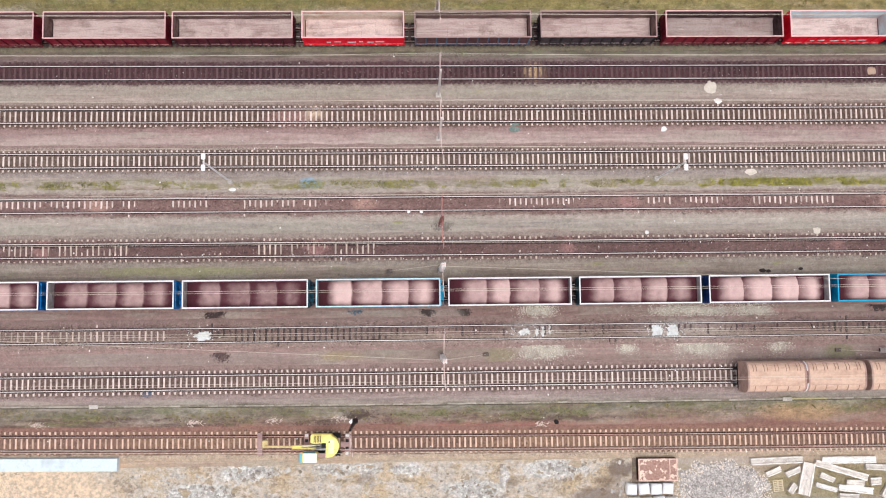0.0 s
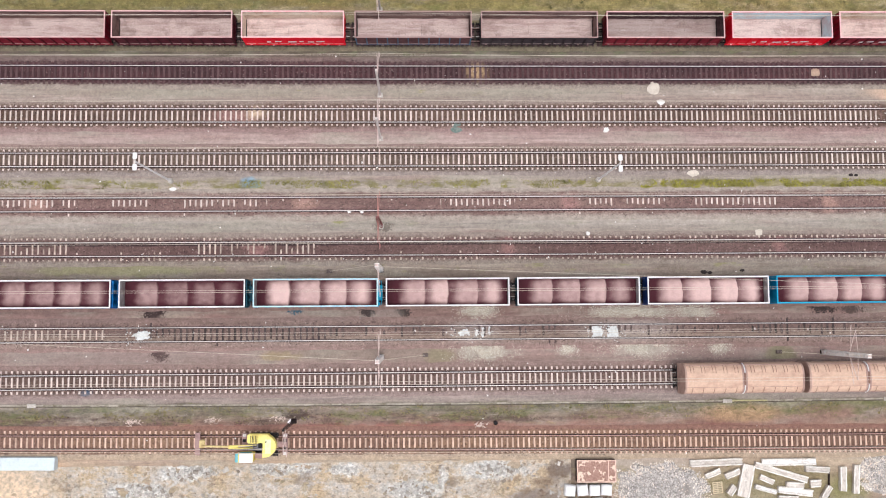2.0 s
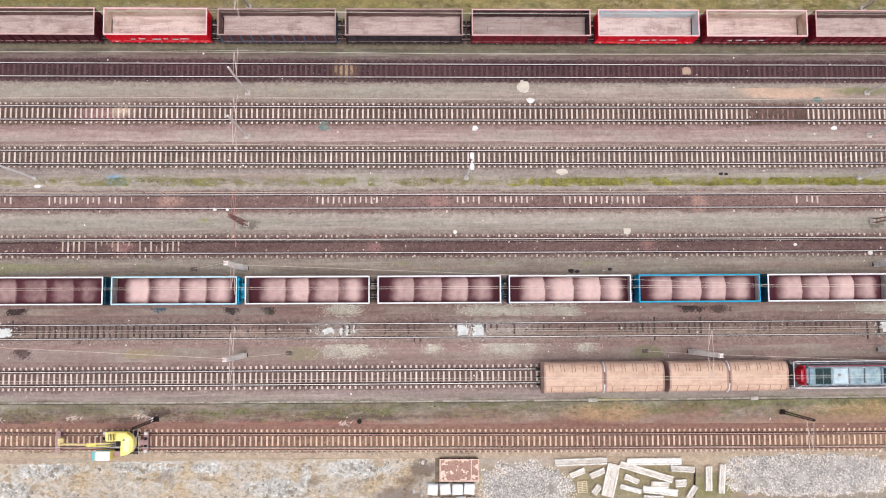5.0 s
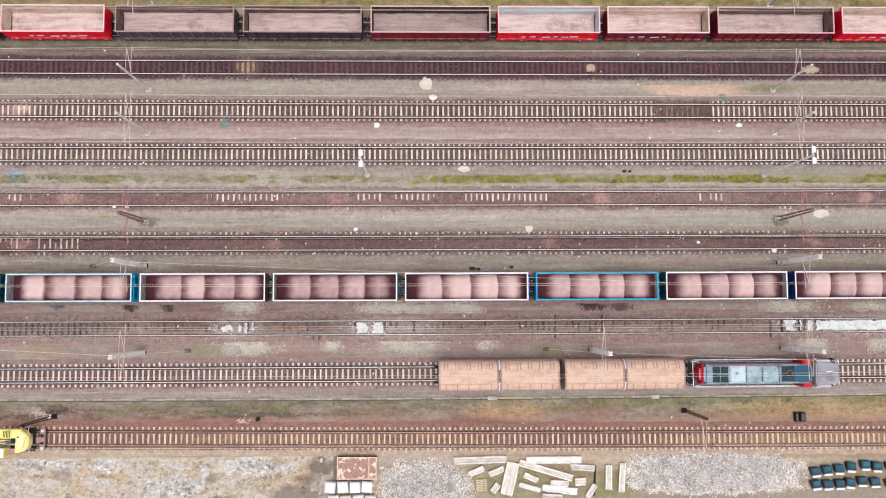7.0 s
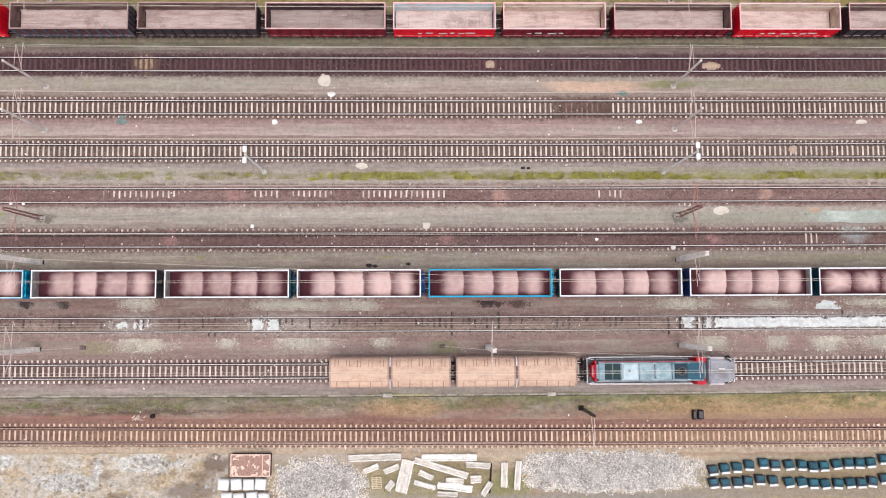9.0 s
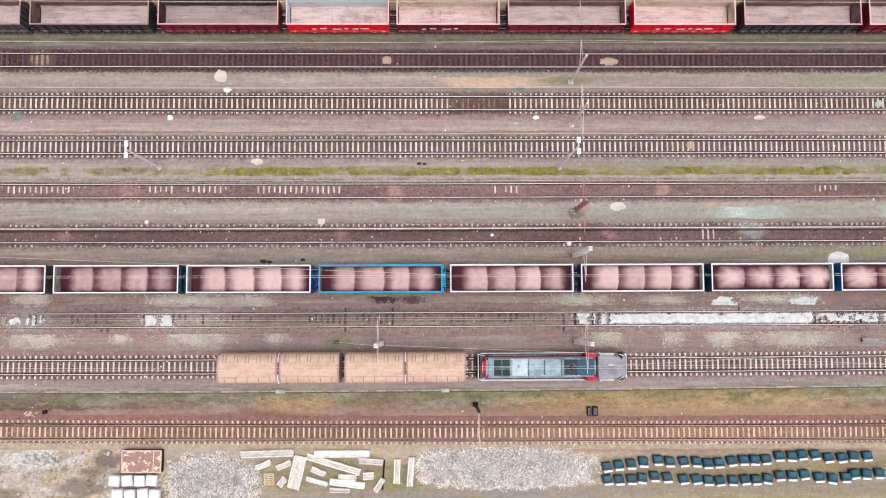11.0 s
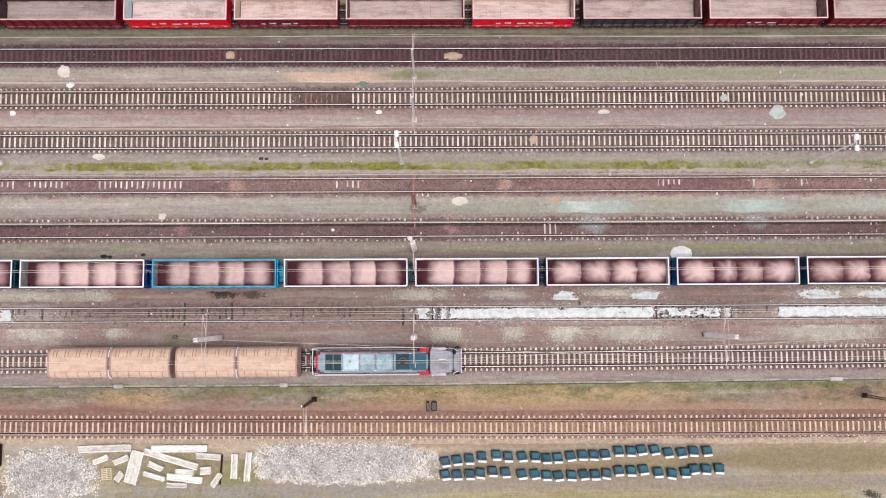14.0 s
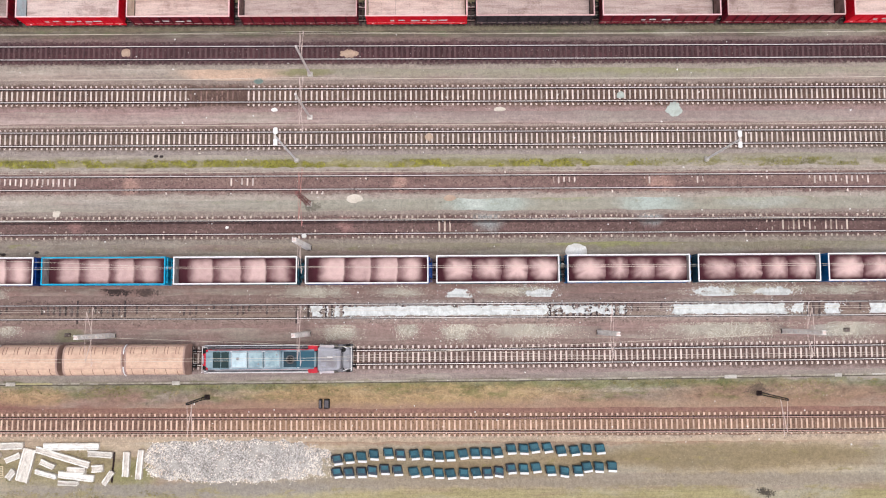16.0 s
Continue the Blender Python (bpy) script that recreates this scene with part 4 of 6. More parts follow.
def hood_wagon(m, length):
    w = thing("covered_wagon", m, "tan covered wagon with two rounded telescopic hoods", "wagon", "goods train")
    running_gear(w, length)
    bm = bmesh.new()
    box(bm, 0, 0, 1.14, length, 2.8, .08)
    part("deck", bm, BLACK, w)
    for s in (-1, 1):
        x0, x1 = (-length / 2 + .05, -.12) if s < 0 else (.12, length / 2 - .05)
        hood = part("hood", sweep("hood", arch(3.2, 2.6, 3.95), [(x0, 0, 0), (x1, 0, 0)], TAN), TAN, w, "tan rounded sliding hood")
        for xe in (x0 + .06, x1 - .06):
            part("hood_hoop", sweep("hood_hoop", arch(3.26, 2.62, 3.985), [(xe - .09, 0, 0), (xe + .09, 0, 0)], ENDTAN), ENDTAN, hood)
        for k in range(5):
            x = x0 + .75 + k * (x1 - x0 - 1.5) / 4
            for side, dx in ((-1, 0), (1, -.17), (1, .17)):
                run = [(side * (abs(y) + .005), z + .015) for y, z in arch(3.2, 2.6, 3.95, 40)[1:21] if (.62 if side > 0 else .84) < abs(y) < (1.42 if side > 0 else 1.59)]
                bm = bmesh.new()
                for (ya, za), (yb, zb) in zip(run, run[1:]):
                    rod(bm, (x + dx, ya, za), (x + dx, yb, zb), .03, 5)
                part("hood_rib", bm, TANDARK, hood)
        for y, z in [(p, q + .004) for p, q in arch(3.2, 2.6, 3.95, 60)[1:-1] if min(abs(p + 1.5), abs(p + .86), abs(p - .1), abs(p - 1.46)) < .035]:
            bm = bmesh.new()
            box(bm, (x0 + x1) / 2, y, z, x1 - x0 - .3, .04, .03)
            part("seam", bm, ENDTAN if abs(y) > .5 else TAN, hood)
    part("middle_hoop", sweep("middle_hoop", arch(3.27, 2.6, 3.97), [(-.05, 0, 0), (.05, 0, 0)], TANDARK), TANDARK, w, "brown middle hoop between the hoods")
    for side in (-1, 1):
        run = [(side * abs(y), z + .02) for y, z in arch(3.27, 2.6, 3.97, 40)[1:21] if .6 < abs(y) < 1.62]
        bm = bmesh.new()
        for (ya, za), (yb, zb) in zip(run, run[1:]):
            rod(bm, (0, ya, za), (0, yb, zb), .06, 8)
        part("hoop_cover", bm, WHITE, w, "white rounded cover on the middle hoop")
    bm = bmesh.new()
    box(bm, -1.7, 1.2, 3.56, .5, .28, .02, Matrix.Rotation(radians(-52), 4, "X"))
    part("label_plate", bm, WHITE, w)
    return w


for k, (a, b) in enumerate(((0.0, 12.8), (13.33, 26.1))):
    x = TRAIN + (a + b) / 2
    hood_wagon(pose(x, centre("T9", x), RAIL_TOP), b - a)

LOCOGREY = paint("grey_locomotive_paint", (158, 154, 158), (118, 106, 108), amount=0.7)
LOCODECK = paint("grimy_locomotive_deck", (108, 106, 108), (64, 60, 62), 0.8, 0.8)
LOCOCAB = paint("grey_cab_paint", (166, 162, 168), (128, 122, 128), amount=0.6)
LOCOSIDE = paint("pale_rosy_cab_edge", (208, 196, 198), (168, 148, 152))
SOOT = paint("sooty_teal_paint", (22, 52, 64), (16, 32, 40))
LOCOPALE = paint("pale_grey_roof_panel", (200, 214, 218), (158, 178, 184), amount=0.8)
LOCOTEAL = paint("dark_teal_roof", (34, 84, 102), (58, 86, 100), amount=0.7)
LOCOHOOD = paint("grey_teal_hood_paint", (142, 160, 168), (96, 116, 126), amount=0.8)
LOCOMID = paint("grey_green_roof_panel", (168, 186, 190), (118, 142, 150), amount=0.8)
RADIATOR = paint("dark_green_radiator", (26, 50, 50), (18, 34, 36))
LOCORED = paint("locomotive_red", (204, 28, 48), (150, 26, 44))
GLASS = Nodes("dark_window_glass").done(rgb(20, 26, 30), 0.08)


def locomotive(m):
    lo = thing("locomotive", m, "grey and red diesel locomotive with a cab and long engine hood", "locomotive", "goods train")
    for x in (-5.6, 4.4):
        bogie(lo, x)
        bogie(lo, x + 1.3)
    bm = bmesh.new()
    box(bm, .2, 0, 1.2, 16.0, 2.95, .22)
    box(bm, 0, 0, .85, 4.6, 2.5, .7)
    soften(bm, .03)
    part("deck_frame", bm, LOCODECK, lo)
    bm = bmesh.new()
    box(bm, -1.2, 0, 2.5, 11.6, 2.05, 2.5)
    soften(bm, .24, 4)
    hood = part("engine_hood", bm, LOCOHOOD, lo, "grey-teal engine hood")
    for x, sx, mat in ((-3.45, 1.7, LOCOPALE), (-1.72, 1.6, LOCOMID), (.02, 1.7, LOCOMID)):
        bm = bmesh.new()
        box(bm, x, 0, 3.77, sx, 1.74, .08)
        soften(bm, .025, 2)
        panel = part("roof_panel", bm, mat, hood, "pale grey roof hatch")
        bm = bmesh.new()
        for s in (-1, 1):
            box(bm, x, s * .78, 3.82, sx - .1, .04, .04)
            box(bm, x + s * (sx / 2 - .08), 0, 3.82, .04, 1.5, .04)
        part("hatch_frame", bm, LOCOGREY, panel)
    for x, y, r in ((-3.6, .1, .15), (-1.4, -.45, .1), (.5, .5, .1)):
        bm = bmesh.new()
        rod(bm, (x, y, 3.8), (x, y, 3.9), r, 18)
        part("roof_cap", bm, LOCOGREY, hood)
    for x in (-2.56, -.86, .95):
        bm = bmesh.new()
        box(bm, x, 0, 3.755, .07, 1.7, .03)
        part("hatch_gap", bm, SOOT, hood, "dark strip between roof hatches")
    for x in (-4.3, -.9, 2.75):
        bm = bmesh.new()
        rod(bm, (x - .12, -.86, 3.8), (x + .12, -.86, 3.8), .03, 6)
        rod(bm, (x - .12, .86, 3.8), (x + .12, .86, 3.8), .03, 6)
        part("lifting_eye", bm, WHITE, hood)
    bm = bmesh.new()
    box(bm, -5.35, 0, 3.76, 1.8, 1.8, .08)
    part("radiator_frame", bm, LOCOHOOD, hood)
    for dx in (-.43, .43):
        for dy in (-.43, .43):
            bm = bmesh.new()
            box(bm, -5.35 + dx, dy, 3.81, .8, .8, .04)
            part("radiator_grille", bm, RADIATOR, hood, "dark radiator grille")
    bm = bmesh.new()
    box(bm, 1.9, 0, 3.79, 1.35, 1.6, .12)
    soften(bm, .03)
    housing = part("exhaust_housing", bm, SOOT, hood)
    bm = bmesh.new()
    rod(bm, (1.95, 0, 3.85), (1.95, 0, 4.05), .46, 24)
    bmesh.ops.inset_region(bm, faces=[f for f in bm.faces if f.normal.z > .9], thickness=.1, depth=-.12)
    part("exhaust_pipe", bm, LOCODECK, housing)
    bm = bmesh.new()
    rod(bm, (1.95, 0, 3.95), (1.95, 0, 3.99), .33, 20)
    part("stack_mouth", bm, BLACK, housing)
    bm = bmesh.new()
    v = box(bm, -7.0, 0, 2.35, .85, 2.3, 2.2)
    for q in v:
        if q.co.x < -7.0:
            q.co.y *= .82
    soften(bm, .34, 4)
    part("nose", bm, LOCORED, lo, "rounded red nose")
    bm = bmesh.new()
    box(bm, -7.36, 0, 3.0, .1, .9, .4)
    soften(bm, .03)
    part("nose_lamp_panel", bm, LOCOCAB, lo)
    bm = bmesh.new()
    box(bm, 3.45, 0, 3.77, 1.9, 1.7, .07)
    soften(bm, .025, 2)
    part("roof_panel", bm, LOCOTEAL, hood, "dark teal roof hatch")
    for s in (-1, 1):
        bm = bmesh.new()
        box(bm, -1.4, s * 1.02, 3.5 if s > 0 else 3.3, 10.4, .05, .12)
        part("red_stripe", bm, LOCORED, hood, "thin red roof edge stripe")
        bm = bmesh.new()
        box(bm, 4.2, s * 1.15, 2.3, 1.0, .6, 2.2)
        soften(bm, .08, 2)
        part("side_cabinet", bm, LOCORED, lo, "red side cabinet")
        for k in range(6):
            bm = bmesh.new()
            box(bm, -5.6 + k * 1.6, s * 1.035, 2.4, 1.3, .02, 1.7)
            part("hood_door", bm, LOCOGREY, hood)
        bm = bmesh.new()
        box(bm, -1.6, s * 1.43, 1.36, 11.4, .05, .1)
        part("deck_edge", bm, WHITE, lo)
        bm = bmesh.new()
        for i in range(8):
            rod(bm, (-7.4 + i * 1.55, s * 1.44, 1.3), (-7.4 + i * 1.55, s * 1.44, 2.3), .02, 5)
        rod(bm, (-7.5, s * 1.44, 2.3), (3.6, s * 1.44, 2.3), .035, 5)
        part("handrail", bm, WHITE, lo)
        bm = bmesh.new()
        rod(bm, (-6.6, s * 1.18, 1.42), (3.4, s * 1.18, 1.42), .05, 6)
        for k in range(5):
            rod(bm, (-6.0 + k * 2.2, s * 1.04, 1.9), (-6.0 + k * 2.2, s * 1.3, 1.34), .035, 5)
        part("walkway_pipe", bm, LOCOSIDE, lo, "pale pipes along the walkway")
        for k in range(4):
            bm = bmesh.new()
            box(bm, -5.2 + k * 2.35, s * 1.24, 1.36, .7 + .3 * (k % 2), .26, .1)
            soften(bm, .02)
            part("walkway_box", bm, PAINTS["grey"] if k % 2 else LOCODECK, lo)
        bm = bmesh.new()
        for i in range(3):
            rod(bm, (7.95 * s + .2, (i - 1) * 1.2, 1.3), (7.95 * s + .2, (i - 1) * 1.2, 2.2), .03, 5)
        rod(bm, (7.95 * s + .2, -1.3, 2.2), (7.95 * s + .2, 1.3, 2.2), .045, 5)
        part("end_rail", bm, WHITE, lo)
        for y in (-.9, .9):
            bm = bmesh.new()
            rod(bm, (7.95 * s + .2, y, 1.0), (8.3 * s + .2, y, 1.0), .1, 10)
            rod(bm, (8.28 * s + .2, y, 1.0), (8.34 * s + .2, y, 1.0), .25, 16)
            part("buffer", bm, BLACK, lo)
        bm = bmesh.new()
        rod(bm, (7.95 * s + .2, 0, 1.0), (8.3 * s + .2, 0, .95), .07, 8)
        part("coupling", bm, BLACK, lo)
    bm = bmesh.new()
    v = box(bm, 6.0, 0, 2.7, 2.6, 3.0, 2.8)
    for q in v:
        if q.co.z > 3:
            q.co.y *= .86 if q.co.x < 6 else .66
            q.co.x = 6.0 + (q.co.x - 6.0) * .9
    soften(bm, .14, 3)
    cab = part("cab", bm, LOCOCAB, lo, "grey driver's cab")
    bm = bmesh.new()
    box(bm, 6.0, 0, 4.1, 1.7, 1.75, .06)
    soften(bm, .02)
    part("cab_roof_plate", bm, LOCOGREY, cab)
    for x, y, sx, sy in ((5.45, -.5, .5, .4), (6.6, .35, .35, .3)):
        bm = bmesh.new()
        box(bm, x, y, 4.15, sx, sy, .06)
        soften(bm, .02)
        part("roof_fitting", bm, LOCOCAB, cab)
    bm = bmesh.new()
    rod(bm, (7.35, .95, 2.6), (7.35, .95, 2.75), .26, 16)
    part("filler_cap", bm, BLACK, lo, "black round filler cap")
    for s in (-1, 1):
        bm = bmesh.new()
        rod(bm, (7.3, s * 1.3, 2.62), (7.75, s * 1.12, 2.5), .04, 6)
        rod(bm, (7.75, s * 1.12, 2.5), (8.05, s * 1.12, 1.5), .04, 6)
        part("grab_rail", bm, WHITE, lo)
    for s in (-1, 1):
        bm = bmesh.new()
        box(bm, 5.75, s * 1.33, 3.7, 1.5, .3, .05, Matrix.Rotation(radians(s * -30), 4, "X"))
        part("roof_side_panel", bm, LOCOSIDE, cab)
    bm = bmesh.new()
    rod(bm, (5.8, .25, 4.2), (6.4, .25, 4.2), .06, 8)
    part("horn", bm, WHITE, cab)
    for s in (-1, 1):
        bm = bmesh.new()
        box(bm, 6.0, s * 1.4, 3.0, 1.7, .03, .8, Matrix.Rotation(radians(s * 12), 4, "X"))
        part("side_window", bm, GLASS, cab)
        bm = bmesh.new()
        box(bm, 7.2, s * .6, 3.2, .03, .9, .8, Matrix.Rotation(radians(-6), 4, "Y"))
        part("front_window", bm, GLASS, cab)
        bm = bmesh.new()
        rod(bm, (7.35, s * 1.15, 1.4), (7.35, s * 1.15, 2.25), .2, 12)
        part("sand_box", bm, BLACK, lo)
    for s in (-1, 1):
        bm = bmesh.new()
        box(bm, 7.72, s * 1.3, 1.34, .5, .4, .1)
        box(bm, 7.95, s * 1.3, 1.0, .3, .4, .08)
        part("step", bm, BLACK, lo, "black steel corner step")
        bm = bmesh.new()
        rod(bm, (-7.75, s * 1.36, 1.3), (-7.75, s * 1.36, 2.35), .035, 6)
        rod(bm, (-7.75, s * 1.36, 2.35), (-7.1, s * 1.2, 2.5), .035, 6)
        part("grab_rail", bm, WHITE, lo)
        bm = bmesh.new()
        box(bm, 5.05, s * 1.5, 2.5, .06, .12, 1.9)
        part("door_rail", bm, WHITE, cab)
    bm = bmesh.new()
    box(bm, -7.75, 0, 1.34, .5, 2.3, .06)
    part("end_platform", bm, BLACK, lo, "black chequered end platform")
    bm = bmesh.new()
    box(bm, 7.65, 0, 1.95, .95, 2.3, 1.2)
    soften(bm, .2, 3)
    part("front_nose", bm, LOCOGREY, lo)


LX = TRAIN + 35.2
locomotive(pose(LX, centre("T9", LX), RAIL_TOP))


# ---- overhead line ----
ARMPALE = surface("pale_pink_arm_paint", rgb(222, 198, 188), rgb(184, 156, 146), 0.7)
ARMPINK = surface("faded_red_arm_paint", rgb(190, 132, 122), rgb(150, 98, 90), 0.7)
POLE = surface("pinkish_white_pole_paint", rgb(232, 220, 214), rgb(192, 172, 164), 0.6, coarse=1.5, vary=0.12, amount=0.6)
PALEMAST = surface("pale_mast_paint", rgb(250, 240, 234), rgb(214, 200, 192), 0.6, coarse=1.5, vary=0.06, amount=0.4)


def lattice(bm, h, wb=.42, wt=.26, leg=.05, brace=.028, step=.75, deep=.3, batten=False):
    """Four corner legs with zig-zag bracing."""
    cs = [(-1, -1), (1, -1), (1, 1), (-1, 1)]
    at = lambda c, z: ((wb + (wt - wb) * z / h) / 2 * c[0], (wb + (wt - wb) * z / h) / 2 * c[1] * deep / .3, z)
    for c in cs:
        rod(bm, at(c, 0), at(c, h), leg, 4)
    k = int(h / step)
    for i in range(k + 1 if batten else 0):
        z = i * h / k
        wide = wb + (wt - wb) * z / h
        box(bm, 0, 0, z - .2 if i else .22, wide + .02, wide * deep / .3 + .02, .44)
    for i in range(k):
        for a, b in zip(cs, cs[1:] + cs[:1]):
            if i % 2:
                a, b = b, a
            rod(bm, at(a, i * h / k), at(b, (i + 1) * h / k), brace, 4)


def cantilever(mast, reach, mat, z=5.7, drop=1.5):
    """Bracket arm that holds the wires over a track `reach` metres to the side."""
    s = math.copysign(1, reach)
    bm = bmesh.new()
    rod(bm, (0, s * .15, z), (0, reach, z + drop), .032, 6)
    rod(bm, (0, s * .15, z + drop + .25), (0, reach, z + drop), .024, 6)
    rod(bm, (0, s * .3, z + .3), (.15, reach + s * .55, z + .35), .026, 6)
    rod(bm, (.15, reach + s * .5, z + .35), (.2, reach, z + .02), .018, 5)
    part("bracket_arm", bm, mat, mast)
    bm = bmesh.new()
    for q in (.4, .65):
        rod(bm, (0, s * q, z + drop * .1), (0, s * (q + .14), z + drop * .2), .045, 8)
    part("insulator", bm, mat, mast)


def catenary_mast(x, y, kind, arms, h=9.6, z=-.15):
    mat = {"pole": POLE, "lattice": PALEMAST, "red": REDPAINT, "dark": BLACK}[kind]
    words = {"pole": "slender pale grey catenary pole with bracket arms", "lattice": "pale galvanised lattice catenary mast with bracket arms",
             "red": "rust-red painted lattice catenary mast with bracket arms", "dark": "dark steel lattice catenary mast beside the siding"}[kind]
    mast = thing("catenary_mast", pose(x, y, z), words, "catenary mast", "catenary masts")
    bm = bmesh.new()
    if kind == "pole":
        rod(bm, (0, 0, 0), (0, 0, h), .14, 14, .11)
    else:
        wide, top, leg, brace = {"red": (.42, .26, .04, .024), "lattice": (.46, .32, .075, .05), "dark": (.26, .18, .03, .018)}[kind]
        lattice(bm, h, wide, top, leg, brace, batten=kind == "lattice")
    part("post", bm, mat, mast)
    bm = bmesh.new()
    box(bm, 0, 0, .05, .6, .55, .36)
    soften(bm, .05)
    part("footing", bm, BARE if kind in ("pole", "red") else RUST, mast, "weathered footing")
    bm = bmesh.new()
    box(bm, 0, 0, h + (.04 if kind == "lattice" else -.02), .3 if kind == "lattice" else .2, .24 if kind == "lattice" else .2, .06)
    part("cap", bm, ARMPALE if kind == "lattice" else mat, mast)
    for reach in arms:
        cantilever(mast, reach, {"red": ARMPINK}.get(kind, ARMPALE))
    return mast


for x in (-1.12, 69.4):
    for y, kind, targets in ((34.95, "pole", ("T1",)), (25.05, "pole", ("T2",)), (20.1, "pole", ("T3", "T4")), (10.25, "red", ("T5", "T6")),
                             (5.35, "lattice", ("T7",)), (-4.15, "lattice", ("T8", "T9"))):
        catenary_mast(x, y, kind, [centre(q, x) - y for q in targets], 8.5 if kind == "red" else 9.7)
for x in (48.0, 101.5, 121.95):
    catenary_mast(x, -4.2, "lattice", [centre("T8", x) + 4.2, centre("T9", x) + 4.2])
for x in (-10.7, 58.3, 119.1):
    catenary_mast(x, -11.0, "dark", [centre("T10", x) + 11.0], 7.6, LOW)

ROUND = [(-.015, 0), (0, -.015), (.015, 0), (0, .015)]
HANGERS = {q: (-71.0, -1.35, 69.35, 140.0) for q in ("T1", "T2", "T3", "T4", "T5", "T6", "T7", "T8", "T9")}
HANGERS["T8"] = HANGERS["T9"] = (-50.0, -1.35, 48.0, 101.5, 148.0)
HANGERS["T10"] = (-75.0, -10.7, 58.3, 119.1, 180.0)
for tn, sup in HANGERS.items():
    line = thing("overhead_line", Matrix(), "thin pale contact and carrier wires strung over a track", "overhead wire", "overhead lines")
    zc, zm = (5.72, 7.05) if tn != "T10" else (5.3, 6.6)
    for a, b in zip(sup, sup[1:]):
        n = 8
        pts = []
        for i in range(n + 1):
            x = a + (b - a) * i / n
            sag = .95 * (1 - (2 * i / n - 1) ** 2)
            pts.append((x, centre(tn, x), zm - sag))
        part("carrier_wire", sweep("carrier_wire", ROUND, pts, WIRE), WIRE, line)
        low = [(x, y + .22, zc) for x, y, z in pts]
        part("contact_wire", sweep("contact_wire", ROUND, low, WIRE), WIRE, line)
        for p in pts[1:-1]:
            bm = bmesh.new()
            rod(bm, p, (p[0], p[1] + .22, zc), .006, 3)
            part("dropper", bm, WIRE, line)


ANCHOR = surface("dark_weathered_concrete", rgb(112, 98, 92), rgb(70, 60, 58), 0.9, coarse=2.0)


def guy(a, b, block=True):
    g = thing("guy_wire", Matrix(), "thin anchor wire from a mast to a concrete block", "wire", "anchor wires")
    bm = bmesh.new()
    rod(bm, a, b, .016, 5)
    part("wire", bm, WIRE, g)
    if block:
        bm = bmesh.new()
        box(bm, b[0], b[1], b[2] - .05, .62, .42, .34)
        soften(bm, .05)
        part("anchor_block", bm, ANCHOR, g, "weathered concrete anchor block")


guy((-1.5, 5.4, 8.6), (-6.8, 5.3, 0))
guy((-1.3, -4.1, 8.6), (3.7, -4.0, 0))
guy((47.8, -4.2, 8.6), (43.0, -4.1, 0))
guy((122.1, -4.2, 8.6), (128.9, -4.1, 0))
guy((-1.2, 5.35, 7.2), (55.0, 2.9, 6.8), False)
guy((-1.5, -4.15, 7.2), (-49.0, -1.4, 6.9), False)
guy((48.2, -4.2, 7.2), (101.0, -6.5, 6.9), False)
guy((121.8, -4.2, 7.2), (70.0, -6.5, 6.9), False)


def lamp_post(x, y, h):
    lp = thing("lamp_post", pose(x, y, -.15), "tall slim grey yard lamp post with twin white floodlights", "lamp post", "yard lamp posts")
    bm = bmesh.new()
    rod(bm, (0, 0, 0), (0, 0, h), .12, 12, .085)
    part("pole", bm, WHITE, lp)
    bm = bmesh.new()
    rod(bm, (0, 0, 0), (0, 0, .35), .32, 12, .26)
    part("base", bm, BARE, lp)
    bm = bmesh.new()
    rod(bm, (0, -.7, h), (0, .7, h), .05, 8)
    part("crossarm", bm, GALV, lp)
    for s in (-1, 1):
        bm = bmesh.new()
        box(bm, 0, s * .56, h + .08, .4, .62, .18)
        soften(bm, .05, 2)
        part("floodlight", bm, WHITE, lp, "white floodlight housing")


for x, y, h in ((-24.3, 15.45, 11.6), (23.3, 15.33, 10.2), (67.95, 15.2, 12.2), (114.0, 15.12, 10.3)):
    lamp_post(x, y, h)

# ---- works yard ----
YARD = LOW


def slab(name, x, y, sx, sy, sz, turn, mat, label, category, group="", rough=.03, z=None):
    rng = random.Random(int(x * 31 + y * 7))
    bm = bmesh.new()
    box(bm, 0, 0, sz / 2, sx, sy, sz)
    bmesh.ops.subdivide_edges(bm, edges=[e for e in bm.edges if abs(e.verts[0].co.x - e.verts[1].co.x) > .1], cuts=3)
    for q in bm.verts:
        q.co += Vector((rng.uniform(-1, 1), rng.uniform(-1, 1), rng.uniform(-.5, .5))) * rough
    soften(bm, .03)
    ob = new(name, mesh_of(name, bm, mat))
    ob.matrix_basis = pose(x, y, YARD if z is None else z, 0, 0, turn)
    return tagged(ob, label, category, group)


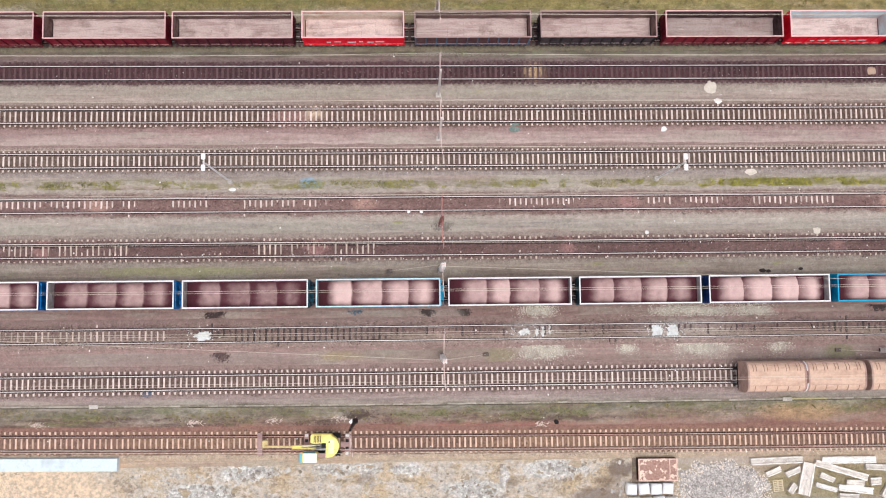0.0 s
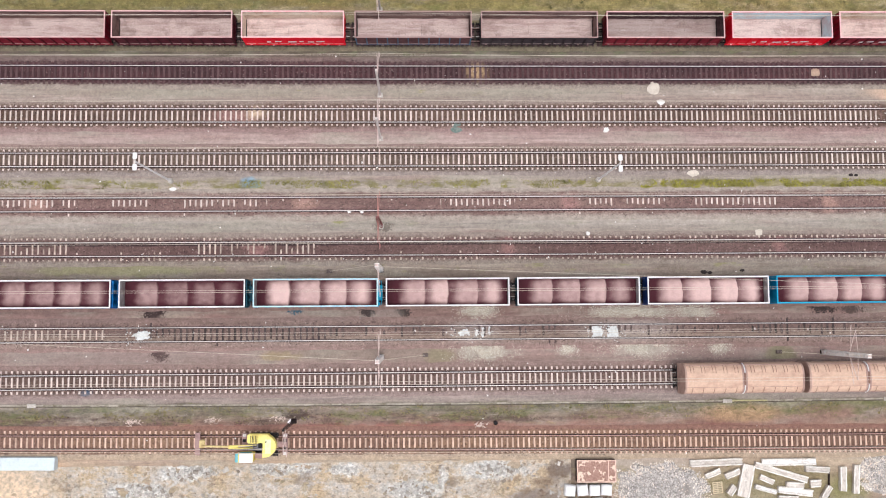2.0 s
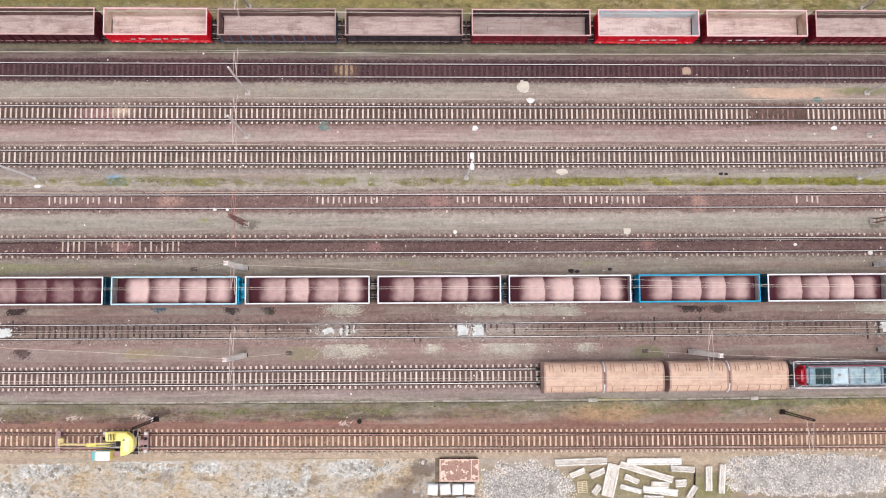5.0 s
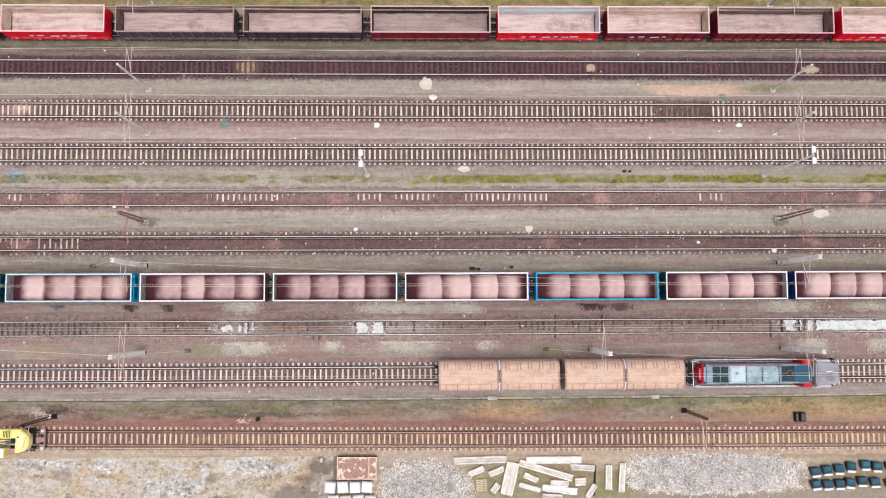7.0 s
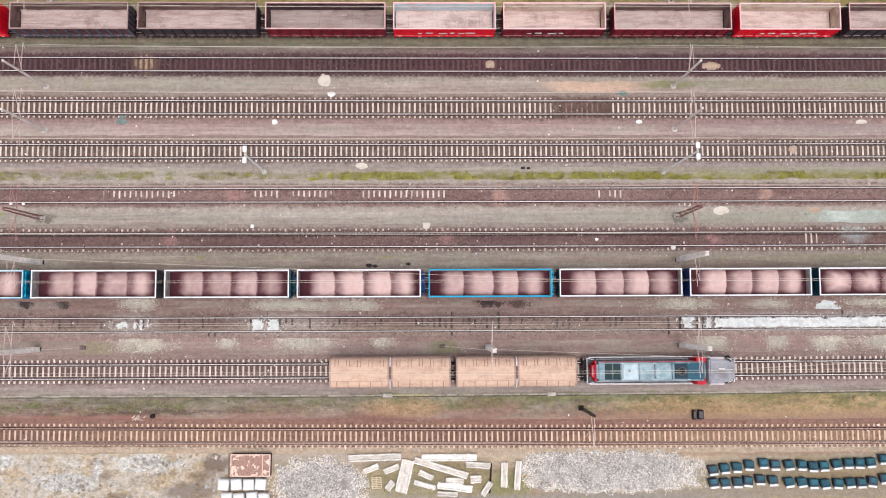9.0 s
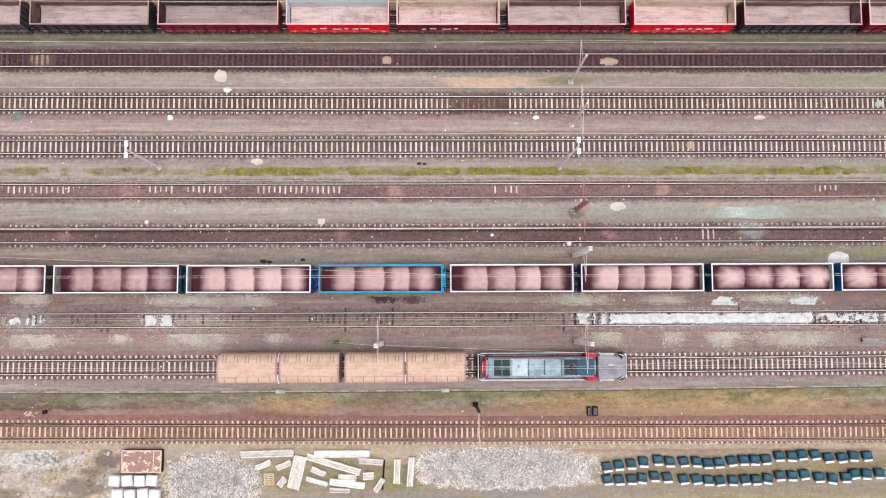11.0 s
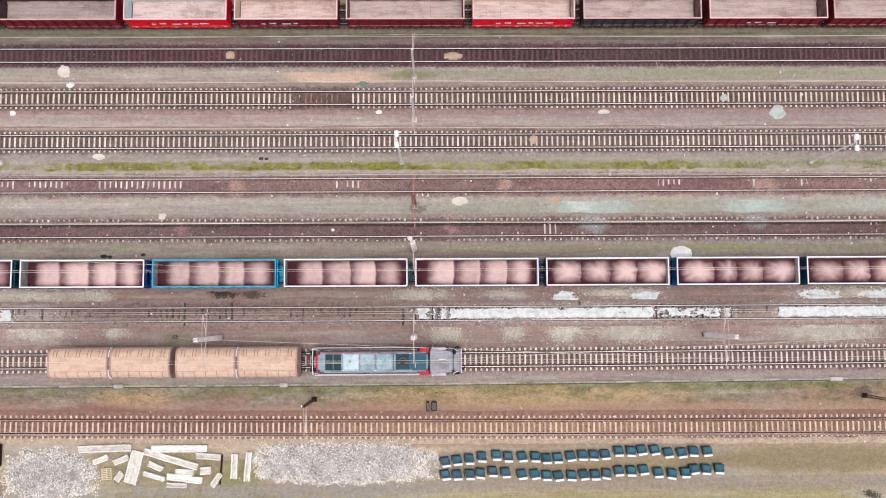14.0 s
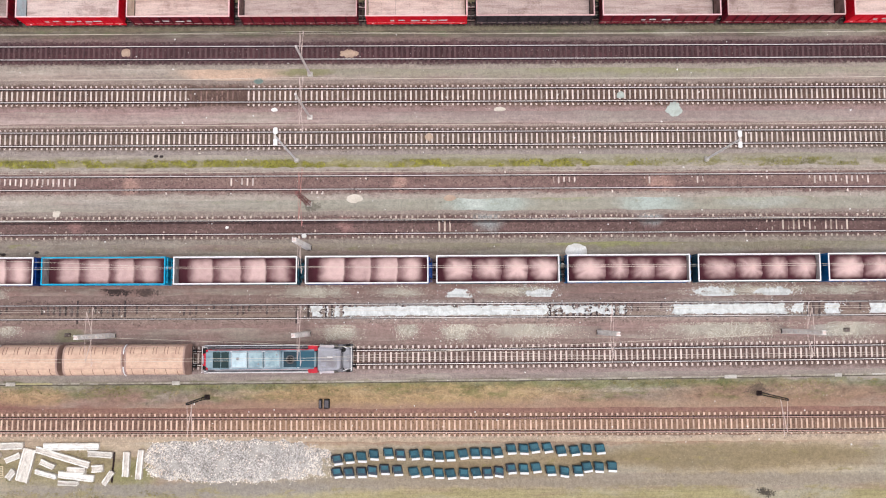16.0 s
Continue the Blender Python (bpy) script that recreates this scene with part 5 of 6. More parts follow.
def streaked(name, base, dirt, edge):
    """Cast concrete with stains that run along the piece and paler worn patches."""
    n = Nodes(name)
    co = n.node("TexCoord").outputs["Object"]
    rnd = n.node("ObjectInfo").outputs["Random"]
    co = n.vec("ADD", co, n.vec("MULTIPLY", n.node("CombineXYZ", X=rnd, Y=rnd, Z=rnd).outputs[0], (37.0, 91.0, 13.0)))
    run = n.noise(co, 1.0, 6.0, 0.75, (0.9, 2.8, 2.0))
    blot = n.noise(co, 1.6, 6.0, 0.75)
    fine = n.noise(co, 9.0, 3.0, 0.75)
    c = n.mix(n.remap(run, 0.44, 0.64, 0.0, 0.75), rgb(*base), rgb(*dirt))
    c = n.mix(n.remap(blot, 0.54, 0.64, 0.0, 0.7), c, rgb(*edge))
    c = n.tone(c, n.math("MULTIPLY", n.remap(fine, 0.25, 0.75, 0.84, 1.14), n.remap(rnd, 0.0, 1.0, 0.86, 1.1, False)))
    return n.done(c, 0.92, 0.0, n.math("ADD", run, fine), 0.5, 0.03)


CAST = streaked("weathered_cast_concrete", (222, 210, 198), (178, 162, 150), (240, 230, 220))
CASTLIP = streaked("pale_edge_concrete", (246, 238, 228), (206, 194, 180), (252, 246, 240))
CASTWHITE = streaked("worn_white_concrete", (248, 242, 236), (206, 190, 176), (252, 248, 244))


def beam(ax, ay, bx, by, w, h=.5, white=False):
    """A cast beam with a shallow trough along its top and broken corners."""
    rng = random.Random(int(ax * 31 + ay * 7))
    long, bm = math.hypot(bx - ax, by - ay), bmesh.new()
    lip, nx = min(.14, w * .2), max(4, int(long / .35))
    prof = [(-w / 2, 0), (-w / 2, h), (-w / 2 + lip, h + .01), (-w / 2 + lip * 1.5, h - .07), (w / 2 - lip * 1.5, h - .07), (w / 2 - lip, h + .01), (w / 2, h), (w / 2, 0)]
    rings = []
    for i in range(nx + 1):
        u = i / nx
        chip = .14 * rng.random() if i in (0, nx) else 0
        rings.append([bm.verts.new((-long / 2 + long * u + (chip if not i else -chip) * (k in (1, 2)) + rng.uniform(-.03, .03), py + rng.uniform(-.025, .025), pz + (rng.uniform(-.03, .02) if pz else 0)))
                      for k, (py, pz) in enumerate(prof)])
    for a, b in zip(rings, rings[1:]):
        for k in range(8):
            face = bm.faces.new((a[k], a[(k + 1) % 8], b[(k + 1) % 8], b[k]))
            face.material_index = 1 if k in (1, 5) else 0
    bm.faces.new(rings[0])
    bm.faces.new(rings[-1])
    bmesh.ops.recalc_face_normals(bm, faces=bm.faces[:])
    me = mesh_of("concrete_beam", bm, CASTWHITE if white else CAST)
    me.materials.append(CASTLIP)
    ob = new("concrete_beam", me)
    ob.matrix_basis = pose((ax + bx) / 2, (ay + by) / 2, YARD, 0, 0, math.degrees(math.atan2(by - ay, bx - ax)))
    tagged(ob, "white-painted concrete beam lying in the yard" if white else "weathered pale concrete beam lying in the yard", "concrete beam", "scattered concrete beams")


for b in ((32.7, -16.2, 38.5, -16.05, .75), (39.9, -16.45, 45.7, -18.2, .7), (39.25, -16.4, 38.4, -19.9, 1.35), (45.5, -16.95, 48.2, -17.15, .65),
          (34.4, -17.65, 36.0, -17.0, .6), (36.6, -17.7, 38.2, -17.05, .62), (40.4, -17.75, 41.9, -18.4, .6), (36.9, -19.6, 37.6, -18.7, .7),
          (44.3 - 1, -18.7, 45.3, -18.78, .7), (42.4, -20.05, 44.6, -20.15, .5), (46.0, -18.6, 47.2, -18.55, .8)):
    beam(*b)
for b in ((48.2, -18.9, 47.3, -20.3, .6), (49.75, -16.8, 49.65, -19.45, .7), (51.3, -16.6, 51.05, -19.75, .65)):
    beam(*b)
for b in ((40.7, -16.2, 46.7, -16.2, .75), (42.4, -19.15, 46.2, -19.65, .72), (39.85, -18.8, 42.15, -19.45, .5)):
    beam(*b, white=True)
PALEWOOD = surface("bleached_pallet_wood", rgb(226, 206, 172), rgb(172, 148, 116), 0.9, coarse=1.5, fine=8.0, vary=0.15, amount=0.6, stretch=(0.6, 5.0, 1.0))
pallet = thing("pallet", pose(35.76, -18.9, YARD, 0, 0, 4), "pale wooden slatted pallet lying on the grass", "pallet")
for k in range(7):
    bm = bmesh.new()
    box(bm, 0, -.57 + k * .19, .14, 1.1, .1, .03)
    part("slat", bm, PALEWOOD, pallet)
for dx in (-.5, 0, .5):
    bm = bmesh.new()
    box(bm, dx, 0, .06, .1, 1.24, .12)
    part("bearer", bm, PALEWOOD, pallet)
# dark rod drawn in place of a thin pole shadow
bm = bmesh.new()
rod(bm, (48.3, -16.9, YARD + .12), (48.1, -20.1, YARD + .12), .1, 8)
tagged(part("pole_shadow_rod", bm, RUST), "dark rod laid as a thin pole shadow on the ground", "pole")
SLABWHITE = surface("bluish_white_paint", rgb(216, 224, 228), rgb(184, 186, 184), 0.6, coarse=0.8, fine=5.0, vary=0.08, amount=0.5)
slab("long_white_slab", -46.0, -14.95 + .03, 20.0, 1.35, .9, -.9, SLABWHITE, "long white-painted flat slab beside the siding", "slab", rough=.004)

def peeling():
    """Rusty sheet with flakes of cream paint left on it."""
    n = Nodes("peeling_rusty_sheet")
    co = n.node("TexCoord").outputs["Object"]
    flake = n.noise(co, 1.1, 5.0, 0.6)
    fine = n.noise(co, 6.0, 4.0, 0.75)
    c = n.mix(n.remap(fine, 0.35, 0.65), rgb(150, 112, 100), rgb(184, 146, 130))
    c = n.mix(n.remap(flake, 0.54, 0.56, 0.0, 0.9), c, rgb(242, 214, 192))
    return n.done(c, 0.85, 0.0, n.math("ADD", fine, n.remap(flake, 0.54, 0.56)), 0.4, 0.02)


HUT = peeling()
hut = thing("steel_container", pose(22.2, -16.75, YARD, 0, 0, -.6), "rusty steel container with peeling pale paint on top", "container")
bm = bmesh.new()
box(bm, 0, 0, .45, 4.25, 2.35, .9)
soften(bm, .03)
part("body", bm, RUST, hut)
bm = bmesh.new()
box(bm, 0, 0, .93, 4.32, 2.42, .07)
soften(bm, .02)
lid = part("lid", bm, HUT, hut, "peeling pinkish lid")
CREAM = surface("cream_edge_paint", rgb(238, 206, 188), rgb(190, 146, 130), 0.8, coarse=2.0, fine=8.0, vary=0.2, amount=0.8)
for x, y, sx, sy in ((0, 1.14, 4.3, .12), (0, -1.14, 4.3, .12), (-2.09, 0, .12, 2.15), (2.09, 0, .12, 2.15), (1.3, 0, .08, 2.15)):
    bm = bmesh.new()
    box(bm, x, y, .99, sx, sy, .06)
    part("lid_edge", bm, CREAM, lid)

BAG = surface("white_bag_fabric", rgb(244, 240, 238), rgb(206, 198, 192), 0.9, coarse=2.0, vary=0.06, amount=0.4)
for j, y in enumerate((-18.82, -20.3, -21.7)):
    for i in range(4):
        rng = random.Random(40 + i + 7 * j)
        bm = bmesh.new()
        box(bm, 0, 0, .55, 1.16, 1.2, 1.1)
        bmesh.ops.subdivide_edges(bm, edges=bm.edges[:], cuts=3, use_grid_fill=True)
        for q in bm.verts:
            r = 1 - .16 * max(0, abs(q.co.z - .55) - .3) / .25
            q.co.x *= r + rng.uniform(-.02, .02)
            q.co.y *= r + rng.uniform(-.02, .02)
            q.co.z += rng.uniform(-.03, .03)
        me = mesh_of("bulk_bag", bm, BAG)
        me.polygons.foreach_set("use_smooth", [True] * len(me.polygons))
        o = new("bulk_bag", me)
        o.matrix_basis = pose(19.25 + 1.36 * i + .35 * j + rng.uniform(-.06, .06), y + rng.uniform(-.06, .06), YARD, 0, 0, rng.uniform(-6, 6))
        tagged(o, "full white fabric bulk bag standing in the yard", "bag", "bulk bags")

BLUETOP = surface("dark_blue_panel", rgb(26, 72, 86), rgb(20, 48, 60), 0.5, coarse=1.2, fine=10.0, vary=0.15, amount=0.6, piece=0.15)
TEALTOP = surface("lighter_teal_panel", rgb(46, 94, 106), rgb(34, 66, 78), 0.5, coarse=1.2, fine=10.0, vary=0.18, amount=0.7, piece=0.2)
NAVYTOP = surface("dark_navy_panel", rgb(48, 60, 74), rgb(66, 62, 64), 0.5, coarse=1.2, fine=10.0, vary=0.15, amount=0.6, piece=0.15)


def edge_block(x, y, turn, mat):
    e = thing("platform_edge_block", pose(x, y, YARD, 0, 0, turn), "dark blue platform edge block with a white front edge", "concrete block", "rows of platform edge blocks")
    bm = bmesh.new()
    v = box(bm, 0, .16, .3, .98, .84, .6)
    for q in v:
        if q.co.y < 0:
            q.co.x += .16
        if q.co.z > .3 and q.co.y > 0:
            q.co.z += .14
    soften(bm, .03)
    part("body", bm, mat, e)
    bm = bmesh.new()
    box(bm, .1, .26, .69, .7, .5, .05, Matrix.Rotation(radians(8), 4, "X"))
    soften(bm, .02)
    part("top_panel", bm, TEALTOP, e, "paler teal top panel")
    bm = bmesh.new()
    box(bm, .2, -.44, .36, .94, .24, .2)
    soften(bm, .03)
    part("white_edge", bm, WHITE, e, "white painted front edge")
    # black strip paints the shadow along the block's left side
    bm = bmesh.new()
    box(bm, -.47, .18, .64, .08, .78, .12)
    part("rim", bm, BLACK, e)


ROW1 = [(72.09, -17.88), (73.38, -17.71), (74.73, -17.59), (76.08, -17.36), (77.68, -17.19), (78.97, -17.38), (80.51, -17.39), (81.93, -17.4), (83.16, -17.59),
        (84.39, -17.54), (85.81, -17.37), (87.11, -17.26), (88.34, -17.26), (89.58, -17.21), (91.06, -16.86), (92.42, -16.87), (93.6, -16.76), (95.02, -16.76),
        (96.5, -17.08), (97.98, -17.09), (99.28, -16.92), (100.77, -16.93)]
ROW2 = [(72.1, -19.27), (73.39, -19.28), (74.74, -19.23), (75.9, -19.11), (77.25, -18.94), (78.67, -19.07), (80.45, -19.27), (81.86, -19.28), (83.15, -19.41),
        (84.44, -19.48), (85.86, -19.43), (87.21, -19.38), (88.45, -19.39), (89.68, -19.27), (91.04, -18.98), (92.39, -18.99), (93.75, -18.88), (95.35, -19.19),
        (96.83, -19.32), (98.31, -19.22), (99.31, -18.86), (100.6, -18.87), (102.03, -18.82)]
for i, (x, y) in enumerate(ROW1 + ROW2):
    edge_block(x + .45, y, random.uniform(-9, 9), NAVYTOP if i in (0, 5, 22, 23, 24, 25, 26, 27, 34, 35, 36) else BLUETOP)

rng = np.random.default_rng(5)
PALESTONE = surface("creamy_white_stone", rgb(250, 238, 224), rgb(222, 194, 168), 0.9, coarse=1.2, fine=6.0, vary=0.15, amount=0.8)


def heap(cx, cy, rx, ry, h, count, size, label, square=2.7):
    """A spread heap of crushed stone: a low mound covered with loose stones."""
    hp = thing("gravel_heap", pose(cx, cy, YARD), label, "gravel", "gravel heaps", "stuff")
    n, v, f = 40, [], []
    shape = lambda u, w: max(0.0, 1 - (abs(u) ** square + abs(w) ** square) * (1 + .6 * noise.noise((u * rx * .7, w * ry * .9, cy)))) ** .6
    for i in range(n + 1):
        for j in range(n + 1):
            u, w = 2 * i / n - 1, 2 * j / n - 1
            z = h * shape(u, w) * (.7 + .5 * noise.noise((u * rx * .5, w * ry * .7, cx))) - .05
            v.append((u * rx * 1.02, w * ry * 1.02, z))
    f = [(i * (n + 1) + j, (i + 1) * (n + 1) + j, (i + 1) * (n + 1) + j + 1, i * (n + 1) + j + 1) for i in range(n) for j in range(n)]
    part("mound", raw("mound", v, f, MOUND, True), MOUND, hp)
    pts, sz = [], []
    while len(pts) < count:
        u, w = rng.uniform(-1.1, 1.1, 2)
        k = shape(u, w)
        if k <= 0 and rng.uniform() > .16 * max(0.0, 1.25 - (abs(u) ** square + abs(w) ** square)) / .25:
            continue
        if k > .5 and noise.noise((u * rx * .45, w * ry * .6, cx + 3)) > rng.uniform(.0, .5):
            continue
        z = h * k * (.7 + .5 * noise.noise((u * rx * .5, w * ry * .7, cx))) - .05
        pts.append((u * rx, w * ry, max(z, -.01)))
        sz.append(rng.uniform(.5, 1.2) * size)
    part("loose_stones", scatter("loose_stones", pts, sz, STONE, rng), STONE, hp)
    pts = []
    while len(pts) < count // 7:
        u, w = rng.uniform(-1.2, 1.2, 2)
        r = (abs(u) ** square + abs(w) ** square) * (1 + .6 * noise.noise((u * rx * .7, w * ry * .9, cy)))
        if rng.uniform() < math.exp(-((r - .92) / .3) ** 2) + .1 * (r < 1):
            k = shape(u, w)
            pts.append((u * rx, w * ry, max(-.01, h * k * (.7 + .5 * noise.noise((u * rx * .5, w * ry * .7, cx))) - .02)))
    part("edge_stones", scatter("edge_stones", pts, rng.uniform(.45, 1.15, len(pts)) * size, PALESTONE, rng), PALESTONE, hp, "scattered creamy white edge stones")


heap(29.5, -19.1, 5.0, 2.75, .8, 8500, .08, "low heap of pale grey crushed stone with loose edges", 2.0)
heap(61.6, -17.85, 9.8, 2.25, .6, 15000, .078, "long spread heap of pale grey crushed stone")


def bed_z(x, y):
    """Height of the ground or of the ballast shoulder at a place."""
    z = level(y)
    for tn in ("T7", "T8", "T9"):
        off = abs(y - centre(tn, x))
        if off < 1.95:
            z = max(z, base_z(tn) + (-.03 if off < 1.6 else -.03 - .17 * (off - 1.6) / .35))
    return z


def patch(cx, cy, rx, ry, density, size):
    k = int(density * rx * ry * 3.1)
    pts, sz = [], []
    while len(pts) < k:
        u, w = rng.normal(0, .55, 2)
        x, y = cx + u * rx, cy + w * ry
        if max(abs(u), abs(w)) > 1.5 or noise.noise((x * .9, y * .9, 4.0)) + .4 * noise.noise((x * 2.6, y * 2.6, 9.0)) < rng.uniform(-.75, .15):
            continue
        if min(abs(y - centre(q, x)) for q in ("T8", "T9")) < .95:
            continue
        pts.append((x, y, bed_z(x, y) - .005))
        sz.append(rng.uniform(.4, 1.2) * size)
    ob = new("scattered_stones", scatter("scattered_stones", pts, sz, PEBBLE, rng))
    tagged(ob, "patch of pale stones scattered on the brown ground", "stones", "stone patches", "stuff")


for p in PATCHES:
    patch(p[0], p[1], p[2] * 1.1, p[3] * 1.25, 290, .042)


crumbs = []


def spill(x0, x1, y0, y1, z, seed, cover=.55, cell=.06, soft=.22, oval=False, lay=False):
    """A thin crust of spilt white powder with a ragged, broken outline."""
    nx, ny = max(2, int((x1 - x0) / cell)), max(2, int((y1 - y0) / cell))
    v, f, keep = [], [], {}
    for i in range(nx + 1):
        for j in range(ny + 1):
            u, w = i / nx, j / ny
            x, y = x0 + (x1 - x0) * u, y0 + (y1 - y0) * w
            edge = min(min(u, 1 - u) * (x1 - x0) / .5, min(w, 1 - w) * (y1 - y0) / soft, 1.0)
            if oval:
                edge = max(-.6, 1.1 - 1.1 * ((2 * u - 1) ** 2 + (2 * w - 1) ** 2))
            q = noise.noise((x * 1.3, y * 2.0, seed)) + .6 * noise.noise((x * 4.5, y * 4.5, seed + 3)) + .35 * noise.noise((x * 11, y * 11, seed + 5))
            keep[i, j] = edge * 1.3 - .75 + cover + .75 * q > 0
            yy = y + bend(x)
            v.append((x, yy, (bed_z(x, yy) if lay else z) + .015 * q))
    for q in range(int(16 * (x1 - x0))):
        cx, cy = rng.uniform(x0 - .5, x1 + .5), rng.normal((y0 + y1) / 2, (y1 - y0) * .36)
        crumbs.append((cx, cy + bend(cx), bed_z(cx, cy + bend(cx)) if lay else max(z, .02)))
    k = ny + 1
    for i in range(nx):
        for j in range(ny):
            if keep[i, j] and keep[i + 1, j] and keep[i, j + 1] and keep[i + 1, j + 1]:
                f.append((i * k + j, (i + 1) * k + j, (i + 1) * k + j + 1, i * k + j + 1))
    if not f:
        return
    bm = bmesh.new()
    me = raw("lime_spill", v, f, LIME, True)
    bm.from_mesh(me)
    bmesh.ops.delete(bm, geom=[q for q in bm.verts if not q.link_faces], context="VERTS")
    r = bmesh.ops.extrude_face_region(bm, geom=bm.faces[:])
    for q in r["geom"]:
        if isinstance(q, bmesh.types.BMVert):
            q.co.z += .02
    bmesh.ops.recalc_face_normals(bm, faces=bm.faces[:])
    bm.to_mesh(me)
    bm.free()
    tagged(new("lime_spill", me), "crust of spilt white powder along a track", "powder spill", "white spills", "stuff")


for i, (a, b, c) in enumerate(((-28.2, -25.9, .1), (7.2, 8.9, -.12), (9.05, 9.5, .0), (9.75, 10.3, .1), (10.5, 11.1, -.2), (22.0, 23.5, .0), (23.75, 25.2, .05), (69.5, 71.0, -.12), (71.3, 71.8, -.1), (72.1, 73.0, -.05), (73.0, 96.2, .08),
                               (95.9, 104.6, -.35), (109.3, 122.4, .2), (122.6, 124.4, -.2), (126.3, 128.4, -.15), (131.3, 141.0, .15))):
    if b - a < 2.4:
        spill(a - .15, b + .15, -2.4, -1.0, .05, 3 + i, c + .02, .05, .16, a in (-28.2, 7.2))
        continue
    spill(a, b, -2.36, -1.02, .012 if a in (95.9, 122.6) else .05, 3 + i, c)
for i, (a, b) in enumerate(((84.4, 87.7), (93.3, 96.9), (111.7, 117.2), (118.6, 123.6))):
    spill(a - .3, b + .3, -.7, .95, -.02, 30 + i, .15, oval=True, lay=True)

tagged(new("lime_crumbs", scatter("lime_crumbs", crumbs, rng.uniform(.03, .085, len(crumbs)), LIME, rng, .4)), "small white crumbs strewn round the powder spills", "powder spill", kind="stuff")


# broken rubble over the near end of the works yard
def rubble_material():
    n = Nodes("craggy_rubble")
    pos = n.node("NewGeometry").outputs["Position"]
    big = n.noise(pos, 0.35, 5.0, 0.65)
    mid = n.noise(pos, 2.4, 8.0, 0.8)
    fine = n.noise(pos, 12.0, 4.0, 0.85)
    c = n.mix(n.remap(big, 0.38, 0.62), rgb(216, 190, 156), rgb(214, 198, 180))
    c = n.mix(n.remap(mid, 0.54, 0.7, 0.0, 0.75), c, rgb(142, 118, 104))
    shard = n.gravel(n.vec("ADD", pos, n.vec("MULTIPLY", n.node("TexNoise", Vector=pos, Scale=3.0, Detail=3.0).outputs["Color"], (0.5, 0.5, 0.0))), 5.0)
    ash = n.noise(pos, 1.0, 7.0, 0.8, (0.6, 1.1, 1.0))
    c = n.mix(n.remap(ash, 0.5, 0.58, 0.0, 0.7), c, rgb(226, 216, 208))
    c = n.mix(n.remap(ash, 0.45, 0.39, 0.0, 0.65), c, rgb(146, 120, 100))
    warp = n.node("TexNoise", Vector=pos, Scale=0.9, Detail=6.0, Roughness=0.7).outputs["Color"]
    bent = n.vec("ADD", pos, n.vec("MULTIPLY", n.vec("SUBTRACT", warp, (0.5, 0.5, 0.5)), (3.2, 2.4, 0.0)))
    for sx, sy, rx, ry in GREYPILES:
        d = n.vec("LENGTH", n.vec("MULTIPLY", n.vec("SUBTRACT", bent, (sx, sy, 0.0)), (1 / rx, 1 / ry, 0.0)))
        c = n.mix(n.remap(d, 0.7, 1.15, 0.8, 0.0), c, n.mix(n.remap(shard, 0.1, 0.9), rgb(206, 200, 193), rgb(250, 246, 240)))
    for sx, sy, rx, ry, k in HOLLOWS:
        d = n.vec("LENGTH", n.vec("MULTIPLY", n.vec("SUBTRACT", bent, (sx, sy, 0.0)), (1 / rx, 1 / ry, 0.0)))
        c = n.mix(n.remap(d, 0.6, 1.25, k, 0.0), c, n.mix(n.remap(mid, 0.4, 0.6), rgb(150, 126, 108), rgb(104, 86, 76)))
    d = n.vec("LENGTH", n.vec("MULTIPLY", n.vec("SUBTRACT", bent, (-45.5, -19.0, 0.0)), (1 / 9.0, 1 / 4.5, 0.0)))
    c = n.mix(n.remap(d, 0.75, 1.2, 0.85, 0.0), c, rgb(244, 214, 182))
    c = n.tone(c, n.remap(mid, 0.3, 0.7, 0.62, 1.38))
    c = n.tone(c, n.remap(fine, 0.2, 0.8, 0.7, 1.28))
    return n.done(c, 0.95, 0.0, n.math("ADD", mid, fine), 0.9, 0.15)


def piled(x, y):
    """How deep in a grey pile a place lies, 0 to 1."""
    wx, wy = x + 1.2 * noise.noise((x * .6, y * .6, 1.0)), y + .8 * noise.noise((x * .6, y * .6, 5.0))
    return max(0.0, min(1.0, 1.6 * (1 - min(math.hypot((wx - a) / p, (wy - b) / q) for a, b, p, q in GREYPILES))))


def crag(x, y):
    ridge = 0.0
    for k, amp in ((.7, .5), (1.7, .3), (3.6, .2)):
        ridge += amp * (1 - abs(2 * noise.noise((x * k, y * k * 1.2, k * 3))))
    edge = min(1.0, (x + 56) / 2, (19.6 - x) / 1.5, (-15.5 - y) / .7)
    return max(0.0, edge) * ((.3 * (.35 if x < -37 else 1) + .5 * piled(x, y)) * (ridge - .35) + .03) - .03 * (edge <= 0)


RUB = rubble_material()
rx, ry = np.arange(-56, 19.8, .16), np.arange(-24, -15.4, .15)
v = [(x, y, YARD + crag(x, y)) for x in rx for y in ry]
k = len(ry)
f = [(i * k + j, (i + 1) * k + j, (i + 1) * k + j + 1, i * k + j + 1) for i in range(len(rx) - 1) for j in range(k - 1)]
tagged(new("rubble_field", raw("rubble_field", v, f, RUB, False)), "spread of tan and grey demolition rubble in the works yard", "rubble", kind="stuff")
RUBBLE = stones("mixed_rubble", (222, 214, 206), (150, 134, 118))
pts, sz = [], []
while len(pts) < 2200:
    x, y = rng.uniform(-36, 19), rng.uniform(-23, -15.9)
    if .05 + .8 * piled(x, y) < rng.uniform():
        continue
    pts.append((x, y, YARD + crag(x, y) - .03))
    sz.append(.05 + .24 * rng.uniform() ** 5)
